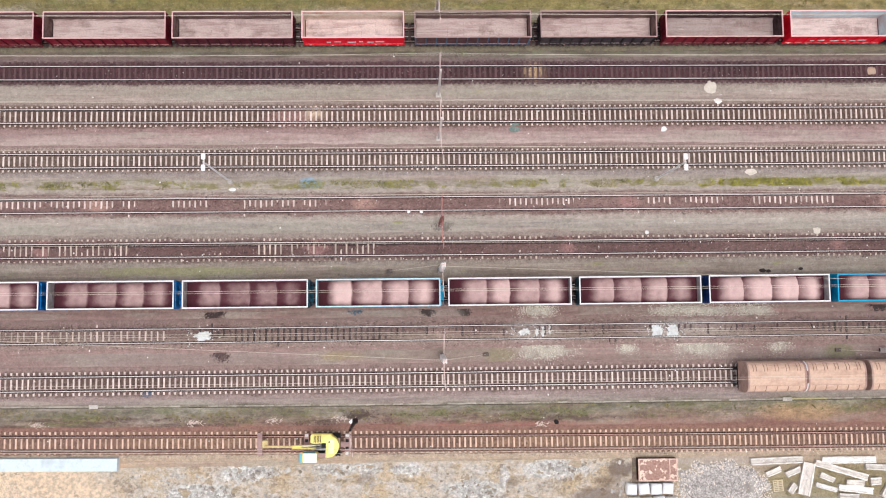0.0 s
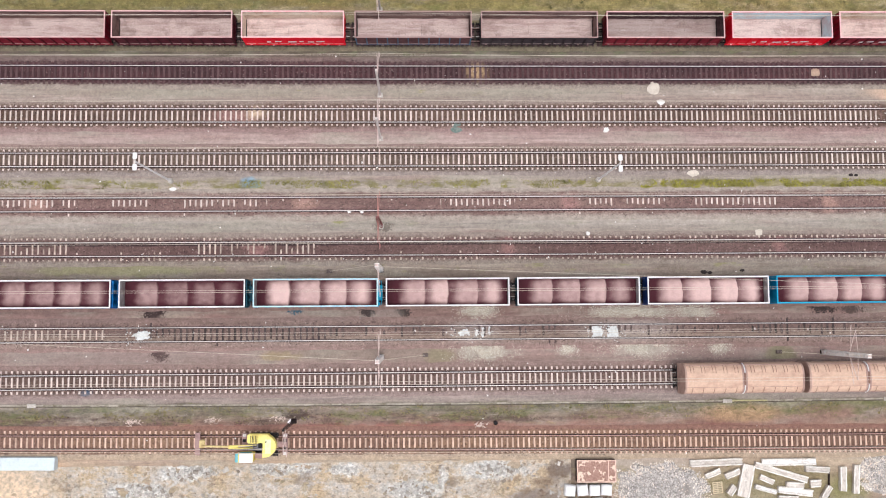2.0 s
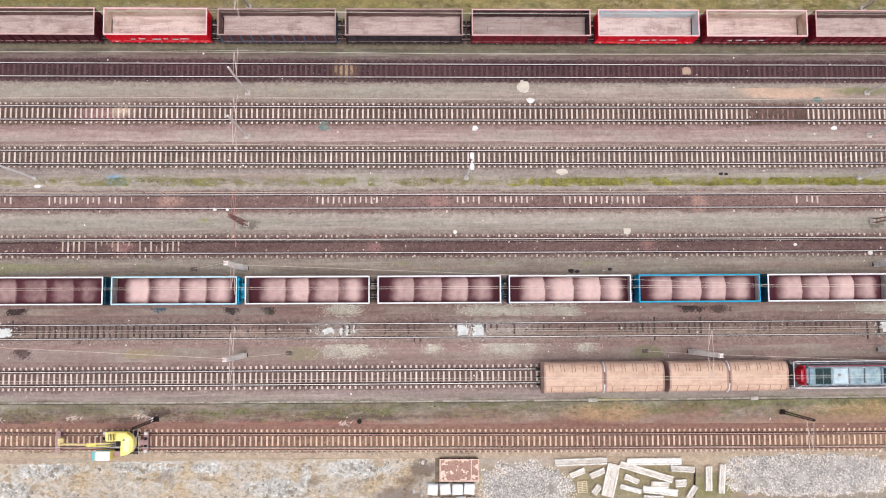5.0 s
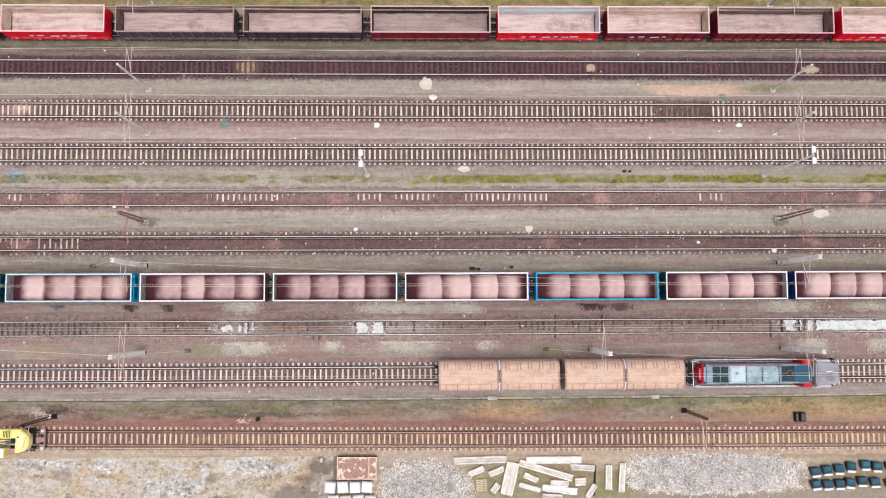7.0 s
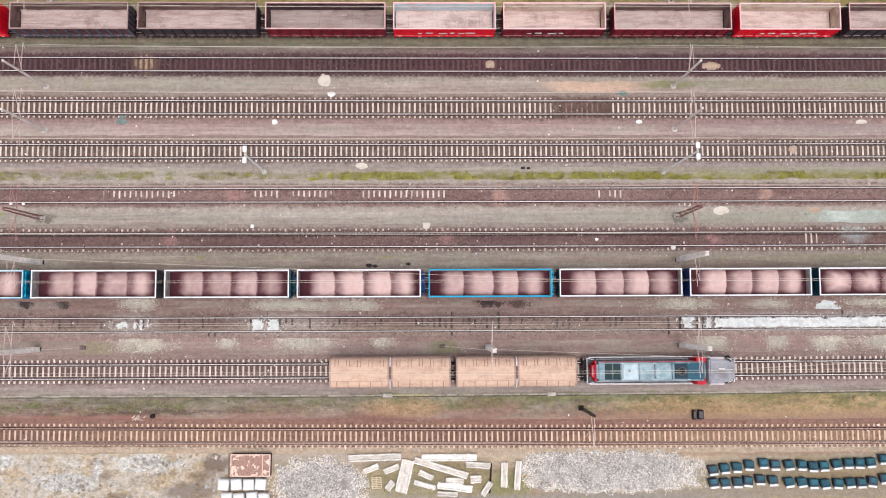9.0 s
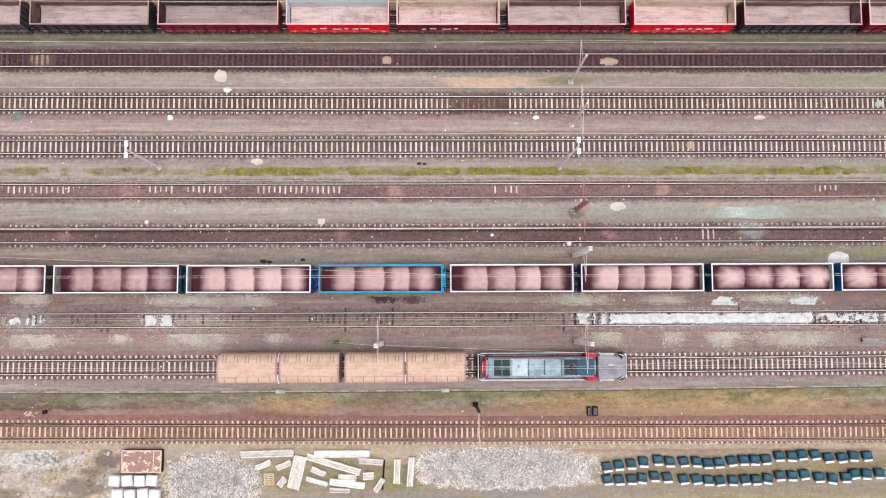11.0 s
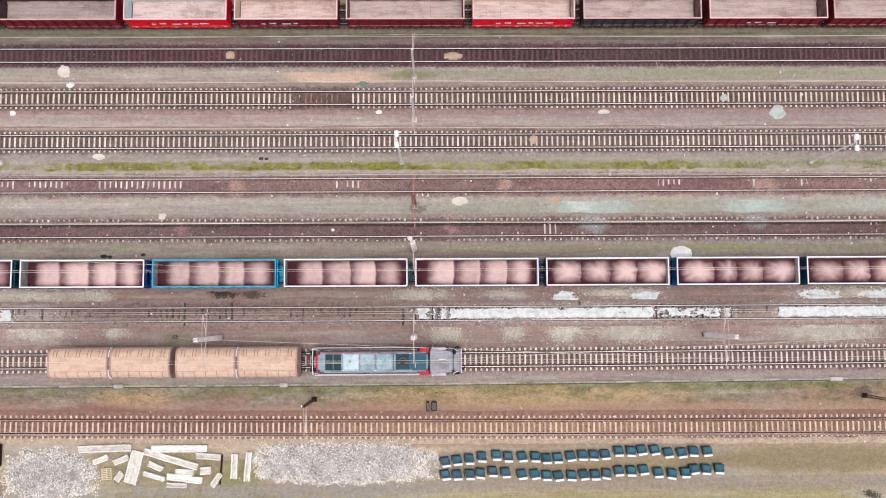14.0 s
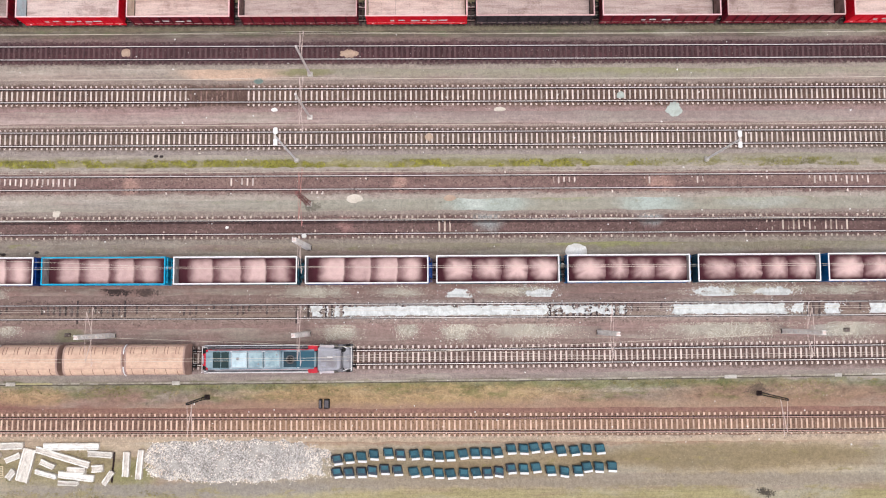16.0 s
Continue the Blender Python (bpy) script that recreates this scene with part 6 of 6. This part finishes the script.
tagged(new("rubble_pieces", scatter("rubble_pieces", pts, sz, RUBBLE, rng, .6)), "loose grey and tan pieces lying on the rubble", "rubble", kind="stuff")

# ---- excavator on the siding ----
YELLOW = paint("excavator_yellow", (255, 236, 140), (226, 194, 96), 0.5, 0.7)
STICK = paint("worn_cream_yellow", (232, 210, 150), (180, 146, 96), 0.6, 0.7)
CREAMYELLOW = paint("highlight_yellow", (255, 246, 196), (244, 226, 140), 0.5, 0.6)
CABGLASS = Nodes("tinted_cab_glass").done(rgb(120, 186, 196), 0.12)


def excavator(m):
    ex = thing("excavator", m, "yellow road-rail excavator with its boom laid along the siding", "excavator")
    for s in (-1, 1):
        bm = bmesh.new()
        box(bm, .1, s * .95, .5, 3.1, .5, .75)
        soften(bm, .22, 3)
        tread = part("crawler", bm, BLACK, ex, "black rubber crawler")
        bm = bmesh.new()
        for k in range(9):
            box(bm, -1.3 + k * .35, s * .95, .89, .12, .52, .06)
        part("tread_lug", bm, BLACK, tread)
        for x in (-2.1, 2.2):
            bm = bmesh.new()
            rod(bm, (x, s * .68, .2), (x, s * .84, .2), .26, 18)
            part("rail_wheel", bm, RUST, ex)
    for x in (-2.1, 2.25):
        bm = bmesh.new()
        box(bm, x, 0, .55, .5, 2.3, .3)
        box(bm, x * .8, 0, .55, .5, .6, .25)
        soften(bm, .03)
        frame_ob = part("rail_axle_frame", bm, PAINTS["dull"], ex, "dull reddish-grey rail guide frame")
        for y in (-.95, -.4, .4, .95):
            bm = bmesh.new()
            box(bm, x, y, .74, .34, .3, .12)
            soften(bm, .03)
            part("guide_block", bm, BLACK if abs(y) < .5 else GALV, frame_ob)
    bm = bmesh.new()
    rod(bm, (0, 0, .85), (0, 0, 1.15), .75, 24)
    part("slew_ring", bm, BLACK, ex)
    bm = bmesh.new()
    box(bm, -.35, .78, 1.75, 2.3, .95, 1.15)
    soften(bm, .1, 2)
    body = part("engine_body", bm, YELLOW, ex, "yellow engine housing")
    bm = bmesh.new()
    v = rod(bm, (.3, 0, 1.15), (.3, 0, 2.3), 1.2, 28)
    for q in v:
        q.co.x = max(q.co.x, .1)
        q.co.y *= .98
    soften(bm, .1, 2)
    part("counterweight", bm, YELLOW, body, "rounded yellow counterweight")
    # cream plate stands in for the highlight on the counterweight top
    bm = bmesh.new()
    box(bm, .72, 0, 2.33, .6, 1.5, .04)
    soften(bm, .015)
    part("hatch", bm, CREAMYELLOW, body, "cream plate painting the highlight on the counterweight")
    bm = bmesh.new()
    box(bm, -.1, .1, 2.0, .45, .5, .7)
    soften(bm, .04)
    part("engine_bay", bm, BLACK, body, "dark open engine bay")
    for k in range(3):
        bm = bmesh.new()
        rod(bm, (-1.5 - k * .12, .25 - k * .2, 1.75), (-.5, .3 - k * .15, 2.25), .045, 6)
        part("hose", bm, BLACK if k != 1 else STICK, body)
    bm = bmesh.new()
    rod(bm, (.2, -.75, 2.3), (.2, -1.35, 2.3), .03, 6)
    rod(bm, (.2, -1.35, 2.3), (-.6, -1.35, 2.3), .03, 6)
    rod(bm, (-.6, -1.35, 2.3), (-.6, -1.35, 1.4), .03, 6)
    part("grab_rail", bm, STICK, body)
    bm = bmesh.new()
    box(bm, -.75, -.1, 1.35, 1.5, .8, .4)
    for k in range(4):
        rod(bm, (-1.4, -.35 + k * .16, 1.65), (.1, -.3 + k * .14, 1.7), .05, 6)
    part("machinery_deck", bm, LOCOGREY, body, "grey hoses and machinery deck")
    bm = bmesh.new()
    for k in range(5):
        box(bm, -1.1 + k * .16, .78, 2.34, .07, .7, .03)
    part("vent_slat", bm, BLACK, body)
    bm = bmesh.new()
    rod(bm, (.5, .5, 2.3), (.5, .5, 2.6), .07, 10)
    part("exhaust_pipe", bm, BLACK, body)
    bm = bmesh.new()
    box(bm, -.2, -1.05, 1.45, 1.2, .5, .6)
    soften(bm, .05)
    part("tool_box", bm, PAINTS["dull"], body)
    bm = bmesh.new()
    box(bm, -1.6, -1.1, 2.05, 1.75, .98, 1.6)
    soften(bm, .09, 2)
    cab = part("cab", bm, YELLOW, ex, "yellow cab with a white roof")
    bm = bmesh.new()
    box(bm, -1.45, -1.1, 2.88, 1.4, .96, .08)
    soften(bm, .03)
    part("cab_roof", bm, WHITE, cab, "white cab roof")
    bm = bmesh.new()
    box(bm, -2.36, -1.1, 2.72, .5, .9, .3, Matrix.Rotation(radians(25), 4, "Y"))
    part("skylight", bm, CABGLASS, cab, "teal tinted roof window")
    for s in (-1, 1):
        bm = bmesh.new()
        box(bm, -1.6, -1.1 + s * .5, 2.35, 1.3, .02, .75)
        part("side_window", bm, CABGLASS, cab)
    bm = bmesh.new()
    for dy in (-.19, .19):
        box(bm, -2.2, dy * .7 - .05, 2.1, 2.5, .07, .42, Matrix.Rotation(radians(12), 4, "Y"))
    box(bm, -2.9, -.05, 2.2, .9, .34, .08, Matrix.Rotation(radians(12), 4, "Y"))
    boom = part("boom", bm, YELLOW, ex)
    bm = bmesh.new()
    rod(bm, (-.9, -.05, 1.6), (-2.4, -.05, 1.9), .1, 10)
    rod(bm, (-2.4, -.05, 1.9), (-3.0, -.05, 2.1), .06, 10)
    part("boom_cylinder", bm, GALV, boom, "steel hydraulic cylinder")
    bm = bmesh.new()
    box(bm, -4.7, -.05, 1.95, 3.3, .18, .3, Matrix.Rotation(radians(-6), 4, "Y"))
    soften(bm, .04)
    part("stick", bm, STICK, ex, "worn cream-yellow stick")
    bm = bmesh.new()
    v = box(bm, -6.35, .15, 1.4, .65, .8, .7)
    for q in v:
        if q.co.z < 1.4:
            q.co.x = -6.4 + (q.co.x + 6.4) * .55
    soften(bm, .06)
    bucket = part("bucket", bm, STICK, ex, "worn yellow bucket")
    for k in range(4):
        bm = bmesh.new()
        box(bm, -6.72, -.3 + k * .24, 1.0, .18, .07, .06)
        part("bucket_tooth", bm, BLACK, bucket)
    return ex


excavator(pose(-13.75, centre("T10", -13.75), base_z("T10") + .2, 0, 0, -1.0))

trolley = thing("rail_trolley", pose(-20.9, centre("T10", -20.9), base_z("T10") + .2), "dull reddish-grey rail trolley on the siding", "rail trolley")
bm = bmesh.new()
box(bm, 0, 0, .4, .55, 2.4, .14)
soften(bm, .02)
part("frame", bm, PAINTS["dull"], trolley)
for s in (-1, 1):
    bm = bmesh.new()
    rod(bm, (0, s * .7, .2), (0, s * .83, .2), .2, 14)
    part("wheel", bm, RUST, trolley)

# ---- small heaps, stones and litter ----
SAND = {"cream": surface("cream_sand", rgb(218, 204, 188), rgb(188, 172, 156), 0.95, coarse=1.2, fine=8.0, vary=0.12),
        "white": surface("white_gravel", rgb(242, 236, 230), rgb(206, 194, 184), 0.95, coarse=1.5, fine=8.0, vary=0.12),
        "tan": surface("tan_sand", rgb(190, 162, 140), rgb(158, 130, 114), 0.95, coarse=1.2, fine=8.0, vary=0.18),
        "grey": surface("grey_grit", rgb(186, 190, 180), rgb(152, 152, 142), 0.95, coarse=1.2, fine=8.0, vary=0.15),
        "dark": surface("dark_clinker", rgb(58, 50, 48), rgb(84, 72, 68), 0.95, coarse=2.0, fine=8.0, vary=0.2),
        "moss": surface("mossy_grit", rgb(112, 126, 118), rgb(148, 148, 138), 0.95, coarse=2.0, fine=8.0, vary=0.2)}


def mound(x, y, rx, ry, h, kind, z=-.16):
    rng = random.Random(int(x * 13 + y * 5))
    rings, k = 5, 22
    wob = [1 + .2 * noise.noise((math.cos(6.283 * a / k) * 1.8 + x, math.sin(6.283 * a / k) * 1.8 + y, 2.0)) + rng.uniform(-.05, .05) for a in range(k)]
    v = [(0, 0, h)]
    for r in range(1, rings + 1):
        q = r / rings
        for a in range(k):
            t = 6.283 * a / k
            v.append((rx * q * wob[a] * math.cos(t), ry * q * wob[a] * math.sin(t), h * (1 - q ** 2.5) + .03 * noise.noise((x + q * 3 * math.cos(t), y + q * 3 * math.sin(t), 5.0)) * (1 - q)))
    f = [(0, 1 + a, 1 + (a + 1) % k) for a in range(k)]
    for r in range(rings - 1):
        for a in range(k):
            p, q = 1 + r * k + a, 1 + r * k + (a + 1) % k
            f.append((p, p + k, q + k, q))
    ob = new("small_heap", raw("small_heap", v, f, SAND[kind], True))
    ob.matrix_basis = pose(x, y, z)
    name = {"cream": "cream-coloured sand", "white": "white gravel", "tan": "tan sand", "grey": "grey grit", "moss": "mossy grey grit", "dark": "dark clinker"}[kind]
    tagged(ob, f"small low heap of {name} between the tracks", "heap", "small heaps", "stuff")


for a in ((29.85, 25.9, .8, .78, .3, "cream"), (30.65, 24.08, .6, .45, .25, "white"), (24.35, 21.1, .45, .42, .22, "white"), (65.4, 21.05, .55, .36, .2, "white"),
          (34.1, 16.16, .95, .55, .22, "cream"), (41.3, 9.15, .6, .48, .2, "cream"), (74.45, 11.05, 1.05, .75, .2, "cream"), (-48.6, 11.9, 1.0, .65, .2, "cream")):
    mound(*a)
for a in ((90.8, 21.04, .95, .36, .2, "cream"), (89.6, 21.1, .3, .25, .15, "cream"), (57.1, 16.18, .45, .3, .15, "cream"), (68.85, 6.72, .42, .4, .3, "white"), (-4.6, 11.9, .42, .32, .25, "white"),
          (-3.2, 11.88, .4, .32, .25, "white"), (99.1, 4.75, 1.25, .95, .5, "white"), (104.5, 22.5, .55, .5, .32, "grey"), (82.8, 17.75, .6, .6, .26, "tan")):
    mound(*a)
for a in ((110.5, 20.95, 1.0, .95, .26, "grey", -.12), (63.6, 24.1, .65, .5, .14, "moss", -.1), (73.8, 27.4, 1.25, .6, .32, "tan"), (48.6, 27.6, .75, .6, .32, "tan"), (85.1, 11.15, .9, .6, .16, "tan"),
          (7.4, 21.38, .8, .66, .1, "moss", -.06), (-41.3, 21.55, .36, .3, .2, "white"), (22.0, 9.23, .32, .28, .2, "white"), (60.3, 7.65, .32, .26, .3, "white"), (-24.05, 14.5, .45, .28, .2, "white")):
    mound(*a)

for x, y, r in ((-18.1, 11.33, .3), (-16.5, 11.25, .26), (34.93, 4.85, .42), (35.6, 4.78, .3), (52.2, 15.75, .3), (52.8, 15.72, .26), (39.3, 5.0, .28)):
    mound(x, y, r, r * .6, .14, "dark", level(y) - .02)

pts, sz = [], []
for q in range(900):
    tn = rng.choice(["T2", "T3", "T4", "T5", "T5", "T6", "T6", "T8", "T8", "T9", "T10"])
    x = rng.uniform(-50, 132)
    pts.append((x, centre(tn, x) + rng.normal(0, 1.2), base_z(tn) + .0))
    sz.append(.03 + .09 * rng.uniform() ** 3)
tagged(new("loose_white_stones", scatter("loose_white_stones", pts, sz, SAND["white"], rng)), "small white stones strewn along the tracks", "stones", kind="stuff")

DRYGRASS = surface("dry_grass_blades", rgb(150, 136, 92), rgb(96, 94, 60), 0.9, coarse=0.7, fine=3.0, vary=0.3, amount=0.9)
MOSSGRASS = surface("moss_green_blades", rgb(150, 142, 76), rgb(98, 94, 56), 0.9, coarse=0.7, fine=3.0, vary=0.35, amount=0.95)
BRIGHTMOSS = surface("yellow_green_blades", rgb(168, 160, 70), rgb(118, 112, 58), 0.9, coarse=0.6, fine=3.0, vary=0.35, amount=0.9)


def tufts(name, spots, mat, label):
    """Small clumps of upright blades, joined into one mesh."""
    v, f = [], []
    for x, y, z, r in spots:
        for k in range(5):
            a = rng.uniform(0, 6.283)
            dx, dy = math.cos(a) * r, math.sin(a) * r
            ox, oy = rng.normal(0, r * .5, 2)
            n = len(v)
            v += [(x + ox - dy * .3, y + oy + dx * .3, z), (x + ox + dy * .3, y + oy - dx * .3, z), (x + ox + dx, y + oy + dy, z + r * rng.uniform(.5, 1.1))]
            f.append((n, n + 1, n + 2))
    tagged(new(name, raw(name, v, f, mat)), label, "grass", kind="stuff")


def strip(x0, x1, y0, y1, n, size, gap=-1.0):
    out = []
    while len(out) < n:
        x, y = rng.uniform(x0, x1), rng.uniform(y0, y1)
        if noise.noise((x * .22, y * .9, 8.0)) + .5 * noise.noise((x * .9, y * 1.5, 3.0)) > gap:
            yy = y + bend(x)
            z = level(yy) + (max(0, min(2.5, (yy - 35.5) * .12)))
            out.append((x, yy, z - .01, rng.uniform(.5, 1.2) * size))
    return out


tufts("grass_bank", strip(-52, 134, 35.0, 40.0, 9000, .16, -.3), DRYGRASS, "dry yellow-green grass on the bank beyond the tracks")
tufts("moss_strip", strip(-50, 132, 14.2, 15.3, 7000, .1, .02), MOSSGRASS, "yellow-green moss and grass tufts between two tracks")
tufts("moss_growth", strip(26, 106, 14.3, 15.15, 3000, .12, .0), BRIGHTMOSS, "dense yellow-green moss strip between two tracks")
tufts("verge_grass", strip(-50, 132, -11.2, -9.4, 2600, .11, .05), DRYGRASS, "thin dry grass on the verge beside the cable trough")
SCRUB = surface("dark_scrub_stems", rgb(96, 74, 66), rgb(70, 56, 52), 0.95, coarse=0.7, fine=3.0, vary=0.3)
tufts("dark_scrub", strip(-50, 18, -11.5, -10.4, 1300, .085, -.1), SCRUB, "dark brown scrub at the edge of the reddish soil")
tufts("yard_grass", strip(34, 56, -24, -16.6, 900, .11, .2), DRYGRASS, "sparse dry grass in the works yard")

CABINET = thing("track_cabinet", pose(71.15, -11.8, LOW), "pair of dark trackside equipment boxes on the verge", "equipment box")
for dx, w in ((-.4, .34), (.3, .6)):
    bm = bmesh.new()
    box(bm, dx, 0, .3, w, 1.0, .6)
    soften(bm, .04)
    bx = part("box", bm, BLACK, CABINET)
    bm = bmesh.new()
    box(bm, dx, 0, .62, w * .7, .75, .05)
    part("lid", bm, PAINTS["grey"], bx)

bm = bmesh.new()
rod(bm, (0, 0, 0), (0, 0, .4), .23, 18)
bmesh.ops.inset_region(bm, faces=[q for q in bm.faces if q.normal.z > .9], thickness=.06, depth=-.1)
drum = part("oil_drum", bm, BLACK)
drum.matrix_basis = pose(11.35, -11.5, LOW)
tagged(drum, "small black open drum beside the siding", "drum")

TWIG = surface("bleached_twigs", rgb(226, 204, 190), rgb(170, 146, 130), 0.9)
for x, y, n in ((9.5, -11.75, 9), (-45.0, -10.9, 12), (-28.2, -10.95, 10), (-19.8, -10.8, 12), (-12.6, -10.75, 12)):
    rnd = random.Random(int(x * 3))
    bm = bmesh.new()
    for q in range(n * 3):
        a, l = rnd.uniform(-.7, 1.2), rnd.uniform(.15, .6)
        ox, oy = rnd.gauss(0, .5), rnd.gauss(0, .16)
        rod(bm, (ox, oy, .06), (ox + l * math.cos(a), oy + l * math.sin(a), .16), rnd.uniform(.02, .05), 5, .012)
    o = part("cut_branches", bm, TWIG)
    o.matrix_basis = pose(x, y, level(y))
    tagged(o, "bleached cut branches lying on the reddish soil", "branches", "cut branches", "stuff")

for x, y, sx, sy, sz, tu in ((-19.9, -16.6, 1.1, .3, .2, 12), (-18.0, -16.1, .7, .45, .25, 30), (-21.6, -19.5, 2.0, .3, .2, -35), (-23.5, -17.6, 2.2, .18, .12, 28), (-9.0, -16.5, 1.9, .2, .15, 15)):
    slab("broken_slab", x, y, sx, sy, sz, tu, BARE, "broken piece of pale concrete in the rubble", "concrete piece", "rubble pieces", .05)

# ---- cable trough with single lids ----
LID = surface("trough_lid_concrete", rgb(178, 166, 152), rgb(128, 118, 98), 0.95, coarse=0.5, fine=7.0, vary=0.2, amount=0.9, piece=0.12)
# dark strip colour standing for the shaded gap beside the trough
TROUGHSHADE = surface("trough_shade_brown", rgb(84, 74, 66), rgb(112, 100, 86), 0.95, coarse=0.5, amount=0.9)
trough = tagged(new("cable_trough"), "concrete cable trough with weathered lids along the verge", "cable trough", kind="structure")
part("channel", sweep("channel", [(-.075, -.3), (.075, -.3), (.075, .0), (-.075, .0)], [(x, verge_line(x), -.1) for x in pathx], BARE), BARE, trough)
part("shade_strip", sweep("shade_strip", [(-.07, -.2), (.07, -.2), (.05, .04), (-.05, .04)], [(x, verge_line(x) - .15, -.13) for x in pathx], TROUGHSHADE), TROUGHSHADE, trough, "dark strip painted for the shade along the trough")
bm = bmesh.new()
box(bm, 0, 0, 0, .98, .17, .06)
lid_mesh = mesh_of("trough_lid", bm, LID)
LICHEN = surface("lichen_covered_lid", rgb(184, 172, 130), rgb(158, 144, 110), 0.95, coarse=0.8, fine=7.0, vary=0.2, amount=0.8)
lichen_mesh = lid_mesh.copy()
lichen_mesh.materials[0] = LICHEN
for i in range(182):
    x = -50 + i
    o = new("trough_lid", lichen_mesh if 37 < x < 41.5 else lid_mesh)
    o.parent = trough
    o.location = (x, verge_line(x) + random.uniform(-.02, .02), -.066 + random.uniform(-.01, .01))
    o.rotation_euler = (0, random.uniform(-.02, .02), random.uniform(-.03, .03))
for x, sx in ((-38.7, 1.1), (115.8, 1.6), (127.7, .9), (37.0, 1.2), (55.0, 1.0)):
    slab("loose_slab", x, verge_line(x), sx * .85, .42, .12, 0, BARE, "pale concrete slab lying on the cable trough", "slab", "loose slabs", .01, -.03)

slab("marker_plate", -11.1, -11.0, .6, .34, .1, 50, WHITE, "small white plate lying beside a mast footing", "plate", rough=.01, z=level(-11.15) + .02)

# ---- sleepers, one by one along the stretch that is passed ----
for tn, (yc, c1, c2, kind, head, step, first, buried) in TRACKS.items():
    z0 = base_z(tn)
    for s in [X0 + first + i * step for i in range(int((X1 - X0) / step))]:
        if -52 < s < 138:
            o = new("sleeper", SLEEPER["oiled" if tn == "T3" and 55.6 < s < 62.3 else "stained" if tn == "T8" and s < -28 else {"T10": "warm", "T6": "stained", "T8": "tarred"}.get(tn, kind)])
            o.parent = tracks[tn]
            o.location = (s, centre(tn, s), z0 + .02 + (random.uniform(-.03, .012) if buried else random.uniform(-.008, .004)))
            o.rotation_euler = (0, 0, random.uniform(-.012, .012))
